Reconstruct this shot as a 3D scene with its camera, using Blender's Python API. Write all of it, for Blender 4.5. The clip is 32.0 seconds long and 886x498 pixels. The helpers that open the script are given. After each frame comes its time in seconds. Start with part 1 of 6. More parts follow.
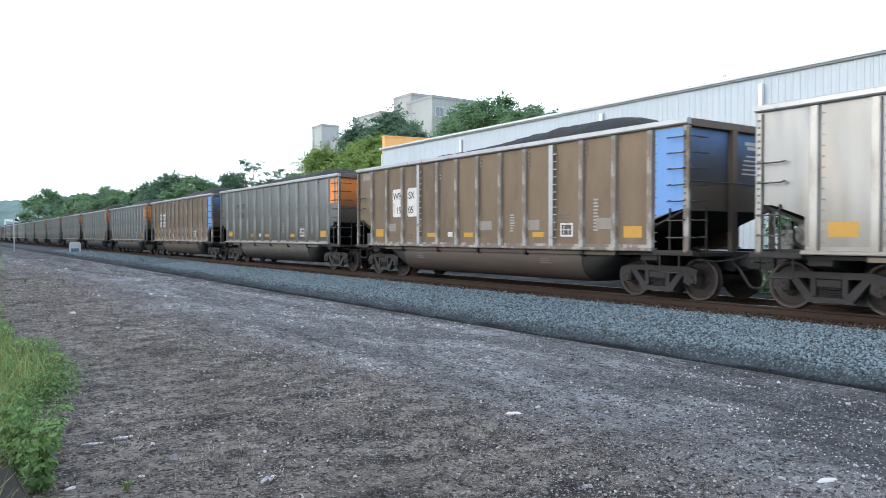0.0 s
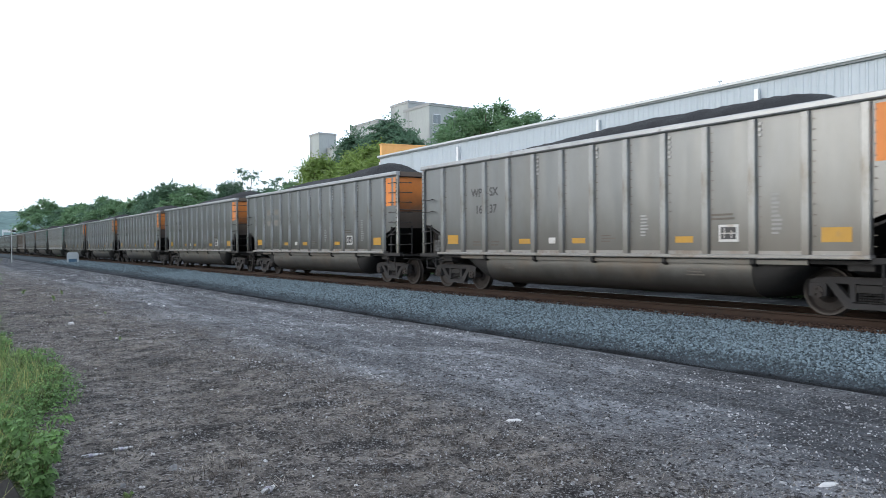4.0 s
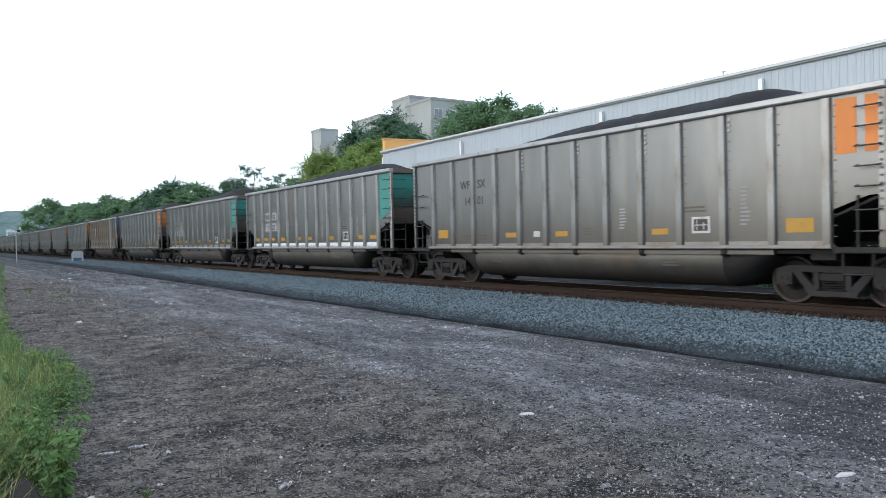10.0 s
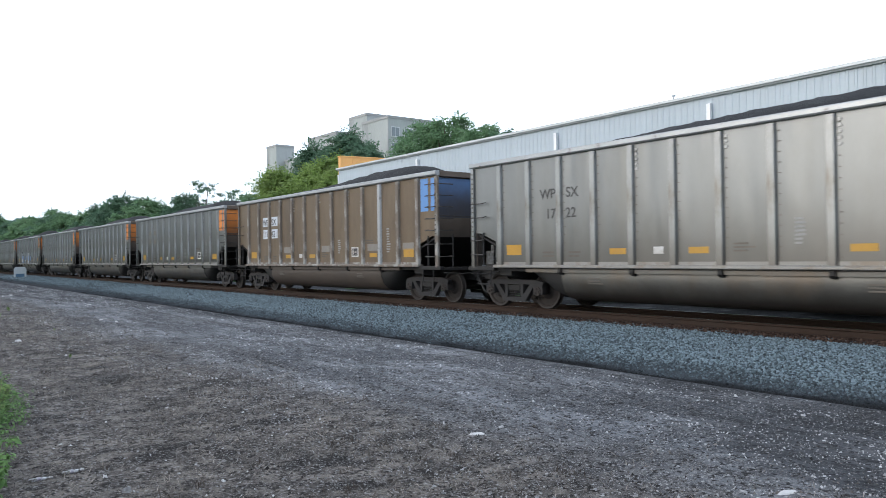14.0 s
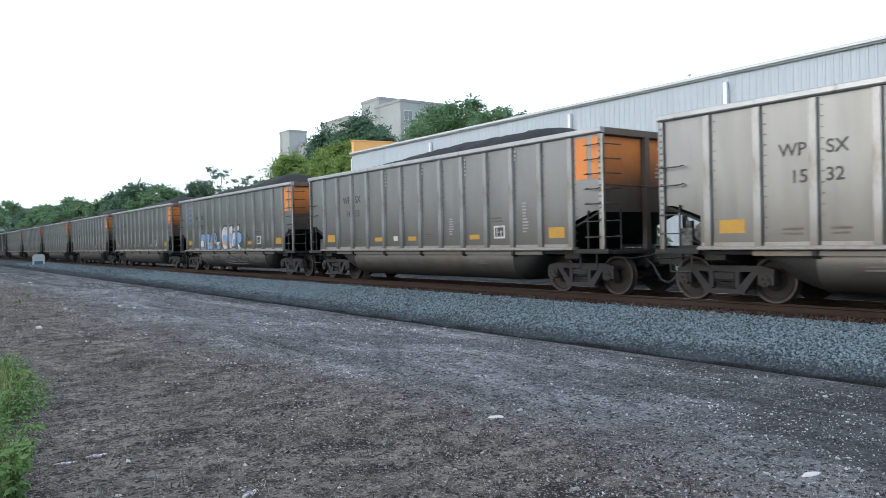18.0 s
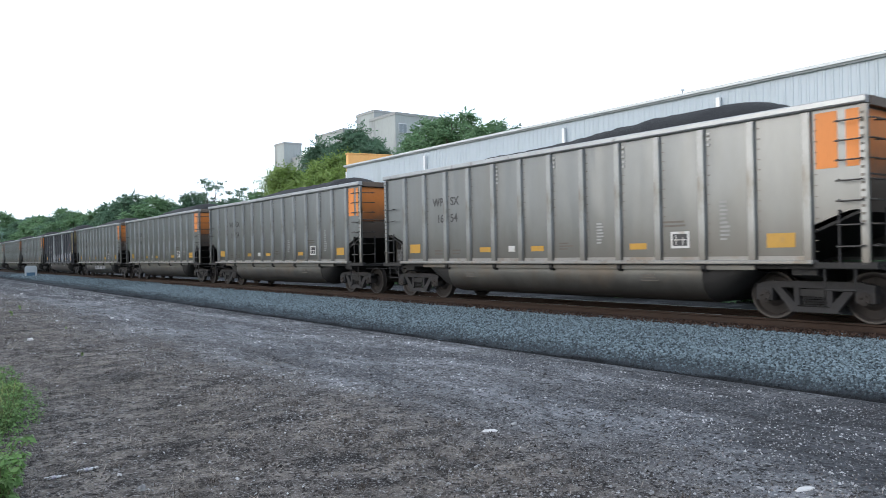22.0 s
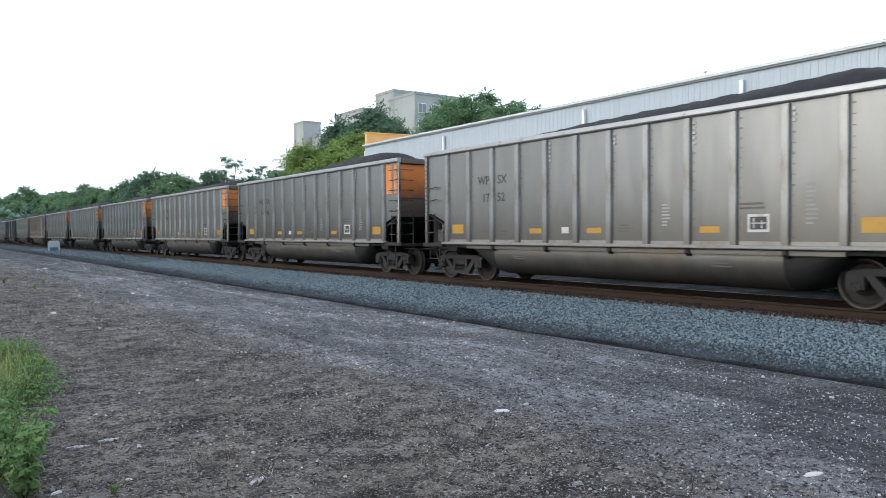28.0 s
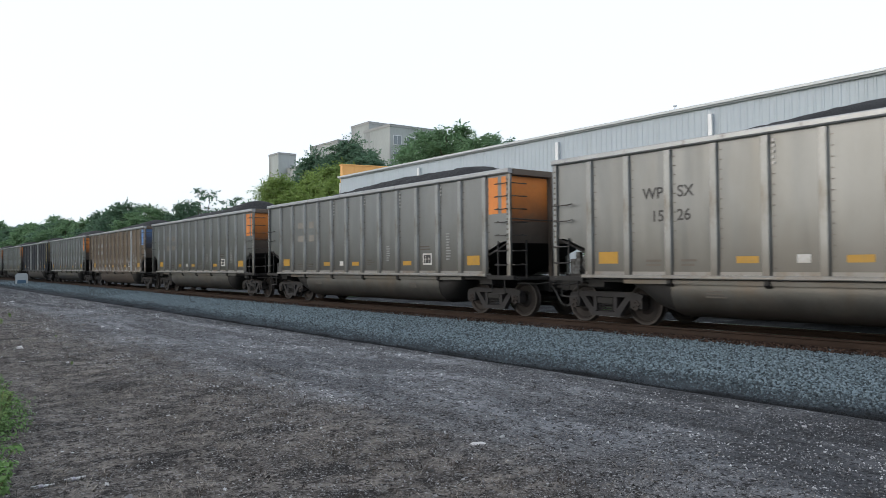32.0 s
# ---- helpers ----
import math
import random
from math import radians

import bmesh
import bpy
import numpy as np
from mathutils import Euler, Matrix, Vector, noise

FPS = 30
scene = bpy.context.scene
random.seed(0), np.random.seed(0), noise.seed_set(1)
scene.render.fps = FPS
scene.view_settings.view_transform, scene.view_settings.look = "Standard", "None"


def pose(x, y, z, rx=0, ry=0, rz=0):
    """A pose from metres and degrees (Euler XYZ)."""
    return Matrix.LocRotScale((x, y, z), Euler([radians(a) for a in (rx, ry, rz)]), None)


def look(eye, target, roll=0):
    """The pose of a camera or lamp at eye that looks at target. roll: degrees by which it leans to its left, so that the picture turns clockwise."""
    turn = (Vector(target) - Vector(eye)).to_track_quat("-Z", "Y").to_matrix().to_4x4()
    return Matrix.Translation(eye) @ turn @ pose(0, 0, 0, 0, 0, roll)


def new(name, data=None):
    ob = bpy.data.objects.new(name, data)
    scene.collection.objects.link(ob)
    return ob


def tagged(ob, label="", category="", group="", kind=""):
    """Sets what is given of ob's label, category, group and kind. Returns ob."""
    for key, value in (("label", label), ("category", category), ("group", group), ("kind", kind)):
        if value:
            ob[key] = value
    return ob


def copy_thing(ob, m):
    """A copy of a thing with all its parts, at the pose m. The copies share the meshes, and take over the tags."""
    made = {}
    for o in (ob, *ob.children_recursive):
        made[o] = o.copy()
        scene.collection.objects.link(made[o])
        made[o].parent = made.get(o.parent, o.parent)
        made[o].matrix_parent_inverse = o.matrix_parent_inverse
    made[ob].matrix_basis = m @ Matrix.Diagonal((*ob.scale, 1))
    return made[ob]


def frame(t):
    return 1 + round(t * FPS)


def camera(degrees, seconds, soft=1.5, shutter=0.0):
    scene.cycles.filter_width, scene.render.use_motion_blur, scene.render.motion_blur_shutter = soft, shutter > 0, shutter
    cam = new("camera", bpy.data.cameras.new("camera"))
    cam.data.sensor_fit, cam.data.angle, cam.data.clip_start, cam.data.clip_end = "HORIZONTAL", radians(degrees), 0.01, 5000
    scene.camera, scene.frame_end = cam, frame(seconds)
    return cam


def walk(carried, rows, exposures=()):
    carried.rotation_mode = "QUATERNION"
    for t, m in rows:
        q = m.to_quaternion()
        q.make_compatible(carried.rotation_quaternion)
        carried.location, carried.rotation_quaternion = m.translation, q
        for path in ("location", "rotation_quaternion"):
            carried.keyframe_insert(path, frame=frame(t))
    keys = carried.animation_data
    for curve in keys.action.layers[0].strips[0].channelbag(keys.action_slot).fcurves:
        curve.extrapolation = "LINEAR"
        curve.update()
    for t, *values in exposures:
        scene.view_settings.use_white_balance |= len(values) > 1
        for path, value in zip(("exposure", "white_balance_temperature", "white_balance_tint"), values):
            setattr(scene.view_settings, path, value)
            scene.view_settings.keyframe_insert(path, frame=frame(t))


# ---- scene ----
cam = camera(62.0, 32.0, soft=0.75, shutter=0.12)
# seconds, eye x y z, pitch, roll, yaw: held in the hand beside the line
EYE_ROWS = [
    (0.0, 0.000, 0.000, 1.750, -0.99, -0.00, -34.26),
    (0.5, -0.006, 0.003, 1.750, -0.92, 0.05, -34.71),
    (1.0, -0.017, 0.008, 1.747, -0.77, -0.02, -35.07),
    (1.5, -0.008, 0.002, 1.755, -0.63, 0.12, -35.40),
    (2.0, 0.002, 0.012, 1.753, -0.62, 0.32, -35.65),
    (2.5, -0.007, -0.002, 1.753, -0.75, 0.37, -35.95),
    (3.0, 0.004, 0.001, 1.749, -0.78, 0.51, -35.95),
    (3.5, -0.012, -0.002, 1.749, -0.73, 0.42, -35.22),
    (4.0, -0.011, -0.004, 1.754, -0.43, 0.48, -34.41),
    (4.5, -0.013, -0.010, 1.755, -0.15, 0.50, -33.47),
    (6.5, 0.004, 0.009, 1.760, -0.69, 0.98, -33.07),
    (7.0, -0.009, 0.001, 1.756, -0.87, 0.94, -33.03),
    (7.5, -0.007, -0.003, 1.750, -0.86, 1.05, -33.16),
    (8.0, -0.012, -0.009, 1.751, -0.95, 1.08, -33.45),
    (8.5, 0.006, -0.005, 1.753, -0.99, 1.09, -32.67),
    (9.0, 0.017, -0.043, 1.751, -0.89, 0.80, -31.27),
    (9.5, 0.002, -0.016, 1.763, -0.73, 0.99, -32.05),
    (10.0, -0.072, 0.045, 1.758, -0.87, 1.21, -34.18),
    (10.5, -0.085, 0.064, 1.752, -1.02, 1.16, -33.94),
    (11.0, -0.058, 0.049, 1.755, -1.28, 1.03, -34.15),
    (11.5, -0.040, 0.029, 1.756, -1.02, 0.85, -35.01),
    (12.0, -0.026, 0.045, 1.760, -0.62, 0.84, -36.20),
    (12.5, -0.022, 0.052, 1.759, -0.34, 0.62, -37.04),
    (13.0, -0.023, 0.050, 1.752, -0.20, 0.46, -37.38),
    (13.5, -0.014, 0.044, 1.756, 0.22, 0.69, -37.47),
    (14.0, -0.006, 0.047, 1.759, 0.49, 0.78, -37.58),
    (14.5, -0.001, 0.052, 1.766, 0.44, 0.83, -37.66),
    (15.0, -0.013, 0.054, 1.767, 0.40, 0.93, -37.46),
    (15.5, -0.013, 0.040, 1.768, 0.15, 0.83, -37.07),
    (17.5, -0.015, 0.095, 1.756, -0.63, 1.25, -35.87),
    (18.0, -0.014, 0.096, 1.758, -0.77, 1.35, -36.52),
    (18.5, -0.005, 0.091, 1.757, -0.97, 1.39, -37.17),
    (19.0, -0.014, 0.082, 1.752, -1.01, 1.24, -37.48),
    (19.5, -0.021, 0.080, 1.752, -0.90, 1.18, -37.72),
    (20.0, -0.023, 0.078, 1.751, -0.55, 1.12, -37.85),
    (20.5, -0.015, 0.084, 1.753, -0.35, 1.18, -37.85),
    (21.0, -0.026, 0.089, 1.757, -0.29, 1.16, -37.44),
    (21.5, -0.024, 0.090, 1.755, -0.10, 1.11, -36.97),
    (22.0, -0.020, 0.092, 1.761, 0.22, 1.12, -36.97),
    (22.5, -0.015, 0.091, 1.760, 0.18, 1.09, -36.97),
    (23.0, -0.019, 0.079, 1.756, 0.14, 0.95, -36.90),
    (23.5, -0.015, 0.084, 1.759, 0.12, 1.02, -36.89),
    (24.0, -0.005, 0.092, 1.757, 0.05, 1.05, -36.97),
    (24.5, -0.008, 0.091, 1.754, -0.21, 1.07, -36.99),
    (25.0, -0.006, 0.089, 1.758, -0.41, 1.03, -36.99),
    (25.5, -0.003, 0.092, 1.757, -0.52, 0.94, -37.12),
    (26.0, -0.000, 0.095, 1.756, -0.62, 0.89, -36.73),
    (26.5, 0.006, 0.096, 1.759, -1.03, 0.86, -36.32),
    (28.5, -0.033, 0.026, 1.767, -1.26, 0.27, -35.51),
    (29.0, -0.021, 0.035, 1.762, 0.06, 0.14, -38.09),
    (29.5, -0.019, 0.034, 1.768, 1.33, 0.21, -37.84),
    (30.0, -0.025, 0.034, 1.772, 2.18, 0.22, -38.15),
    (30.5, -0.028, 0.035, 1.771, 2.23, 0.34, -37.15),
    (31.0, -0.029, 0.022, 1.774, 2.11, 0.37, -37.49),
    (31.5, -0.039, 0.015, 1.769, 1.68, 0.47, -37.20),
    (32.0, -0.030, 0.029, 1.770, 1.14, 0.50, -37.49),
]
walk(cam, [(t, pose(x, y, z, 90 + p, r, w)) for t, x, y, z, p, r, w in EYE_ROWS],
     exposures=[(0, -0.06, 6300, 10), (1, -0.22, 6300, 10), (3, -0.42, 6300, 10), (4, -0.4, 6300, 10), (7, -0.6, 6300, 10), (9, -0.56, 6300, 10), (11, -0.48, 6300, 10), (15, -0.44, 6300, 10), (20, -0.38, 6300, 10), (22, -0.38, 6300, 10), (26, -0.42, 6300, 10), (28.5, -0.34, 6450, 10), (29, -0.28, 6650, 10), (30, -0.54, 6650, 10), (32, -0.8, 6650, 10)])

# metres that the train has rolled, by the second
ROLLED = [
    (0, 0.0), (1, 13.34), (2, 26.67), (3, 40.03), (4, 53.2), (7, 93.23),
    (8, 106.66), (9, 120.03), (10, 133.39), (11, 146.88), (12, 160.28), (13, 173.76),
    (14, 187.24), (15, 200.85), (18, 241.47), (19, 255.04), (20, 268.52), (21, 282.12),
    (22, 295.84), (23, 309.58), (24, 323.28), (25, 336.93), (26, 350.68), (29, 391.9),
    (30, 405.68), (31, 419.45), (32, 433.24),
]

# ---------------------------------------------------------------- light
world = bpy.data.worlds.new("overcast_sky")
scene.world = world
world.use_nodes = True
wn = world.node_tree.nodes
wl = world.node_tree.links
sky = wn.new("ShaderNodeTexSky")
sky.sky_type = "NISHITA"
sky.sun_disc = False
sky.sun_elevation = radians(21.9)
sky.sun_rotation = radians(-72.5)
sky.air_density = 1.0
sky.dust_density = 4.0
sky.ozone_density = 1.0
wn["Background"].inputs["Strength"].default_value = 0.06
wl.new(sky.outputs[0], wn["Background"].inputs["Color"])
# the cloud deck that veils it: an even bright white
deck = wn.new("ShaderNodeBackground")
deck.inputs["Color"].default_value = (0.90, 0.985, 1.1, 1)
deck.inputs["Strength"].default_value = 1.76
veil = wn.new("ShaderNodeAddShader")
wl.new(wn["Background"].outputs[0], veil.inputs[0])
wl.new(deck.outputs[0], veil.inputs[1])
wl.new(veil.outputs[0], wn["World Output"].inputs["Surface"])
sun_data = bpy.data.lights.new("sun", "SUN")
sun_data.energy = 1.15
sun_data.angle = radians(45)
sun_data.color = (1.0, 0.99, 0.97)
sun = new("sun", sun_data)
sun.matrix_world = look((-95, 30, 40), (0, 0, 0))

# ---------------------------------------------------------------- materials


def mat(name, base, rough=0.7, metal=0.0, spread=0.18, scale=3.0, fine=60.0, bump=0.15, stretch=(1, 1, 1),
        stain=None, stain_at=0.55, stain_soft=0.12, stain_scale=1.2, stain_stretch=(1, 1, 1), per_object=0.0, spec=0.5,
        per_island=0.0, stain_amount=1.0, dent=0.0):
    """A procedural surface: base colour broken up at two scales, an optional stain with its own shape, and a fine relief."""
    m = bpy.data.materials.new(name)
    m.use_nodes = True
    n, l = m.node_tree.nodes, m.node_tree.links
    bsdf = n["Principled BSDF"]
    bsdf.inputs["Roughness"].default_value = rough
    bsdf.inputs["Metallic"].default_value = metal
    bsdf.inputs["Specular IOR Level"].default_value = spec
    co = n.new("ShaderNodeTexCoord")

    def field(sc, st, detail=4):
        mp = n.new("ShaderNodeMapping")
        mp.inputs["Scale"].default_value = st
        l.new(co.outputs["Object"], mp.inputs["Vector"])
        tx = n.new("ShaderNodeTexNoise")
        tx.inputs["Scale"].default_value = sc
        tx.inputs["Detail"].default_value = detail
        tx.inputs["Roughness"].default_value = 0.62
        l.new(mp.outputs[0], tx.inputs["Vector"])
        return tx.outputs["Fac"]

    def mathn(op, a, b):
        k = n.new("ShaderNodeMath")
        k.operation = op
        for i, v in enumerate((a, b)):
            if isinstance(v, (int, float)):
                k.inputs[i].default_value = v
            else:
                l.new(v, k.inputs[i])
        return k.outputs[0]

    big, small = field(scale, stretch), field(fine, stretch, 2)
    v = mathn("ADD", mathn("MULTIPLY", big, 1.3), mathn("MULTIPLY", small, 0.7))
    v = mathn("SUBTRACT", v, 1.0)
    v = mathn("MULTIPLY_ADD", v, spread * 2.4)
    v.node.inputs[2].default_value = 1.0
    if per_object:
        oi = n.new("ShaderNodeObjectInfo")
        r = mathn("MULTIPLY", mathn("SUBTRACT", oi.outputs["Random"], 0.5), per_object)
        v = mathn("ADD", v, r)
    if per_island:
        gi = n.new("ShaderNodeNewGeometry")
        r = mathn("MULTIPLY", mathn("SUBTRACT", gi.outputs["Random Per Island"], 0.5), per_island)
        v = mathn("ADD", v, r)
    mul = n.new("ShaderNodeVectorMath")
    mul.operation = "SCALE"
    mul.inputs[0].default_value = base
    l.new(v, mul.inputs["Scale"])
    colour = mul.outputs[0]
    if stain:
        ramp = n.new("ShaderNodeMapRange")
        ramp.interpolation_type = "SMOOTHSTEP"
        l.new(field(stain_scale, stain_stretch, 6), ramp.inputs["Value"])
        ramp.inputs["From Min"].default_value = stain_at - stain_soft
        ramp.inputs["From Max"].default_value = stain_at + stain_soft
        ramp.inputs["To Max"].default_value = stain_amount
        mix = n.new("ShaderNodeMix")
        mix.data_type = "RGBA"
        l.new(ramp.outputs[0], mix.inputs[0])
        l.new(colour, mix.inputs[6])
        mix.inputs[7].default_value = (*stain, 1)
        colour = mix.outputs[2]
    l.new(colour, bsdf.inputs["Base Color"])
    if bump:
        bp = n.new("ShaderNodeBump")
        bp.inputs["Strength"].default_value = bump
        bp.inputs["Distance"].default_value = 0.02
        l.new(small, bp.inputs["Height"])
        if dent:
            # sheet metal pillowed between its ribs
            bow = n.new("ShaderNodeBump")
            bow.inputs["Strength"].default_value = dent
            bow.inputs["Distance"].default_value = 0.25
            l.new(field(0.75, (1, 1.5, 0.35), 2), bow.inputs["Height"])
            l.new(bow.outputs[0], bp.inputs["Normal"])
        l.new(bp.outputs[0], bsdf.inputs["Normal"])
    return m


def soot_and_shade(m, soot_shade, low, high):
    """Track soot below `low` metres, thinning unevenly to `high`; on ends and tubs also painted shade."""
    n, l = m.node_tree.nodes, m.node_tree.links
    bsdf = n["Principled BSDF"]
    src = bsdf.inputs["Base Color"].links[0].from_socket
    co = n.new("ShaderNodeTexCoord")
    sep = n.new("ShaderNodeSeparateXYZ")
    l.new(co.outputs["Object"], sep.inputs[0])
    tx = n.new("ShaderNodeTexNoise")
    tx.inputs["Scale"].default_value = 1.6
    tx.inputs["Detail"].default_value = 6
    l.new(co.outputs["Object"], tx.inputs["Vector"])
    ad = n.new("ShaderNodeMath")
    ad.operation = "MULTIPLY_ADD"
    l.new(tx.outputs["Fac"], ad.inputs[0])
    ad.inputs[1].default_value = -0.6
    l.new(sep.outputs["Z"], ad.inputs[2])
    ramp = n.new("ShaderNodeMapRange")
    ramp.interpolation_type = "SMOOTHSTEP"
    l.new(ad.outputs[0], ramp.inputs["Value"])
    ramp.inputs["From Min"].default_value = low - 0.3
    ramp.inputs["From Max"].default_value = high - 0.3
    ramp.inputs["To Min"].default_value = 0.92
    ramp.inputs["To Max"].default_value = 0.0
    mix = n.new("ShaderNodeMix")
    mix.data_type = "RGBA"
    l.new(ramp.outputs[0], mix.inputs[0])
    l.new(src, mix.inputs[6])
    mix.inputs[7].default_value = (*soot_shade, 1)
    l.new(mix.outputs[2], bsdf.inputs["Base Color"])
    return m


ALU = (0.194, 0.203, 0.206)
SOOT_SHADE = (0.045, 0.036, 0.03)
STREAK = (0.25, 1.6, 0.22)
M_ALU = soot_and_shade(mat("weathered_aluminium", ALU, 0.36, 0.85, 0.07, 1.6, 40, 0.05, STREAK, (0.165, 0.167, 0.161), 0.6, 0.2, 0.8, (0.4, 1.0, 0.4), dent=0.16, spec=0.25), (0.108, 0.104, 0.096), 0.9, 2.8)
# ribs: less dirt than the wall, and sky light painted in as paler colour
M_RIB = soot_and_shade(mat("aluminium_rib", (0.25, 0.26, 0.263), 0.38, 0.8, 0.12, 2.5, 40, 0.08, (1, 1, 0.4), (0.15, 0.135, 0.115), 0.6, 0.12, 2.0, (1, 1, 0.5), per_object=0.12, spec=0.25), (0.125, 0.113, 0.098), 0.8, 2.2)
M_PALE = soot_and_shade(mat("clean_aluminium", (0.205, 0.216, 0.223), 0.36, 0.85, 0.06, 1.6, 40, 0.06, STREAK, (0.195, 0.185, 0.167), 0.6, 0.16, 0.9, (0.4, 1.2, 0.35), dent=0.25, spec=0.25), (0.142, 0.141, 0.137), 0.8, 2.4)
M_PALERIB = soot_and_shade(mat("clean_aluminium_rib", (0.32, 0.324, 0.318), 0.42, 0.7, 0.12, 2.5, 40, 0.08, (1, 1, 0.4), (0.2, 0.185, 0.165), 0.6, 0.12, 2.0, (1, 1, 0.5), per_object=0.12, spec=0.25), (0.17, 0.155, 0.135), 0.7, 2.0)
M_CHORD = mat("top_chord_aluminium", (0.335, 0.347, 0.358), 0.36, 0.5, 0.16, 2.0, 30, 0.1, (1, 0.5, 1), (0.16, 0.15, 0.14), 0.66, 0.06, 2.6)
M_SILL = mat("sill_aluminium", (0.235, 0.23, 0.218), 0.42, 0.35, 0.15, 2.0, 30, 0.1, (1, 0.4, 1), (0.2, 0.17, 0.14), 0.6, 0.1, 2.0, spec=0.3)
# trough colour darkens downward, the shade of its underside painted in
M_TUB = soot_and_shade(mat("tub_aluminium", (0.135, 0.133, 0.124), 0.45, 0.55, 0.14, 1.6, 30, 0.06, (1, 0.6, 1), (0.15, 0.125, 0.1), 0.58, 0.14, 1.1, spec=0.3), (0.05, 0.044, 0.038), 0.3, 1.05)
M_BROWN = mat("rust_brown_paint", (0.155, 0.118, 0.082), 0.45, 0.45, 0.09, 1.3, 40, 0.1, STREAK, (0.092, 0.069, 0.052), 0.6, 0.2, 0.8, (0.4, 1.0, 0.4), dent=0.22, spec=0.25)
M_BROWNRIB = mat("brown_rib_paint", (0.15, 0.127, 0.108), 0.6, 0.15, 0.18, 3.0, 40, 0.1, (1, 1, 0.4), (0.28, 0.275, 0.26), 0.55, 0.07, 3.4, (1, 1, 0.6), per_object=0.2, spec=0.25)
M_DARK = mat("dark_car_paint", (0.026, 0.029, 0.04), 0.5, 0.1, 0.2, 1.6, 40, 0.1, STREAK, (0.027, 0.028, 0.035), 0.58, 0.12, 1.0, spec=0.3)
M_DARKRIB = mat("dark_rib_paint", (0.027, 0.029, 0.038), 0.5, 0.1, 0.2, 3.0, 40, 0.1)
M_BROWNTUB = mat("brown_tub_paint", (0.06, 0.046, 0.036), 0.6, 0.1, 0.14, 1.6, 40, 0.08, (1, 0.6, 1), (0.055, 0.042, 0.034), 0.58, 0.16, 1.0)
M_GREYTUB = mat("grey_tub_paint", (0.066, 0.06, 0.055), 0.6, 0.15, 0.16, 1.6, 40, 0.08, (1, 0.6, 1), (0.06, 0.05, 0.043), 0.58, 0.14, 1.0)
# end colours darken downward: soot, plus the shade between cars painted in
M_END = soot_and_shade(mat("car_end_sheet", (0.13, 0.102, 0.082), 0.65, 0.1, 0.2, 1.8, 40, 0.1), SOOT_SHADE, 1.6, 2.9)
M_ORANGE = mat("orange_paint", (0.62, 0.2, 0.035), 0.5, 0, 0.10, 2.5, 40, 0.05, STREAK, (0.36, 0.18, 0.08), 0.68, 0.1, 1.4)
M_BLUE = mat("sky_blue_paint", (0.1, 0.24, 0.52), 0.45, 0, 0.10, 2.5, 40, 0.05, STREAK, (0.08, 0.14, 0.26), 0.68, 0.1, 1.4)
M_TEAL = mat("teal_paint", (0.03, 0.24, 0.21), 0.45, 0, 0.10, 2.5, 40, 0.05, STREAK, (0.04, 0.12, 0.1), 0.68, 0.1, 1.4)
M_OCHRE = mat("dull_yellow_paint", (0.2, 0.165, 0.065), 0.55, 0, 0.2, 2.5, 40, 0.05, STREAK, (0.1, 0.085, 0.05), 0.5, 0.16, 1.2)
M_ORANGE_END = soot_and_shade(M_ORANGE.copy(), SOOT_SHADE, 2.2, 3.5)
M_BLUE_END = soot_and_shade(M_BLUE.copy(), SOOT_SHADE, 2.7, 4.3)
M_TEAL_END = soot_and_shade(M_TEAL.copy(), SOOT_SHADE, 2.4, 3.5)
M_OCHRE_END = soot_and_shade(M_OCHRE.copy(), SOOT_SHADE, 2.4, 3.7)
M_YELLOW = mat("yellow_reflector", (0.39, 0.21, 0.02), 0.4, 0, 0.1, 6, 60, 0.0, stain=(0.3, 0.18, 0.05), stain_at=0.66, stain_scale=4)
M_WHITE = mat("white_stencil", (0.5, 0.5, 0.49), 0.55, 0, 0.12, 6, 60, 0.0, stain=(0.35, 0.32, 0.28), stain_at=0.6, stain_scale=3)
M_SMALLPRINT = mat("small_print", (0.24, 0.245, 0.245), 0.55, 0.1, 0.2, 6, 60, 0.0)
M_LUG = mat("bright_lug", (0.33, 0.335, 0.335), 0.4, 0.4, 0.1, 6, 60, 0.0)
M_PATCH = mat("lavender_patch", (0.3, 0.3, 0.33), 0.55, 0.2, 0.1, 6, 60, 0.0)
M_PALEBLUE = mat("faded_blue_white_stencil", (0.46, 0.5, 0.56), 0.55, 0, 0.12, 6, 60, 0.0, stain=(0.24, 0.23, 0.22), stain_at=0.6, stain_scale=3)
M_FAINT = mat("faded_stencil", (0.2, 0.187, 0.168), 0.55, 0.2, 0.12, 6, 60, 0.0)
M_BLACK = mat("black_lettering", (0.035, 0.034, 0.036), 0.55, 0, 0.2, 6, 60, 0.0)
M_COAL = mat("coal", (0.0135, 0.0145, 0.0165), 0.75, 0, 0.5, 6, 30, 0.9, spec=0.2)
M_STEEL = mat("sooty_cast_steel", (0.02, 0.019, 0.02), 0.8, 0.0, 0.25, 4, 40, 0.3, stain=(0.04, 0.034, 0.03), stain_at=0.62, stain_scale=3)
M_VALVE = mat("grey_valve_casting", (0.14, 0.145, 0.15), 0.45, 0.3, 0.3, 5, 40, 0.2, stain=(0.03, 0.028, 0.026), stain_at=0.52, stain_scale=4)
M_UNDER = mat("underframe_steel", (0.016, 0.015, 0.0145), 0.75, 0.1, 0.25, 4, 40, 0.3)
M_WHEEL = mat("wheel_steel", (0.018, 0.0135, 0.0115), 0.75, 0.0, 0.2, 4, 40, 0.15, per_object=0.3)
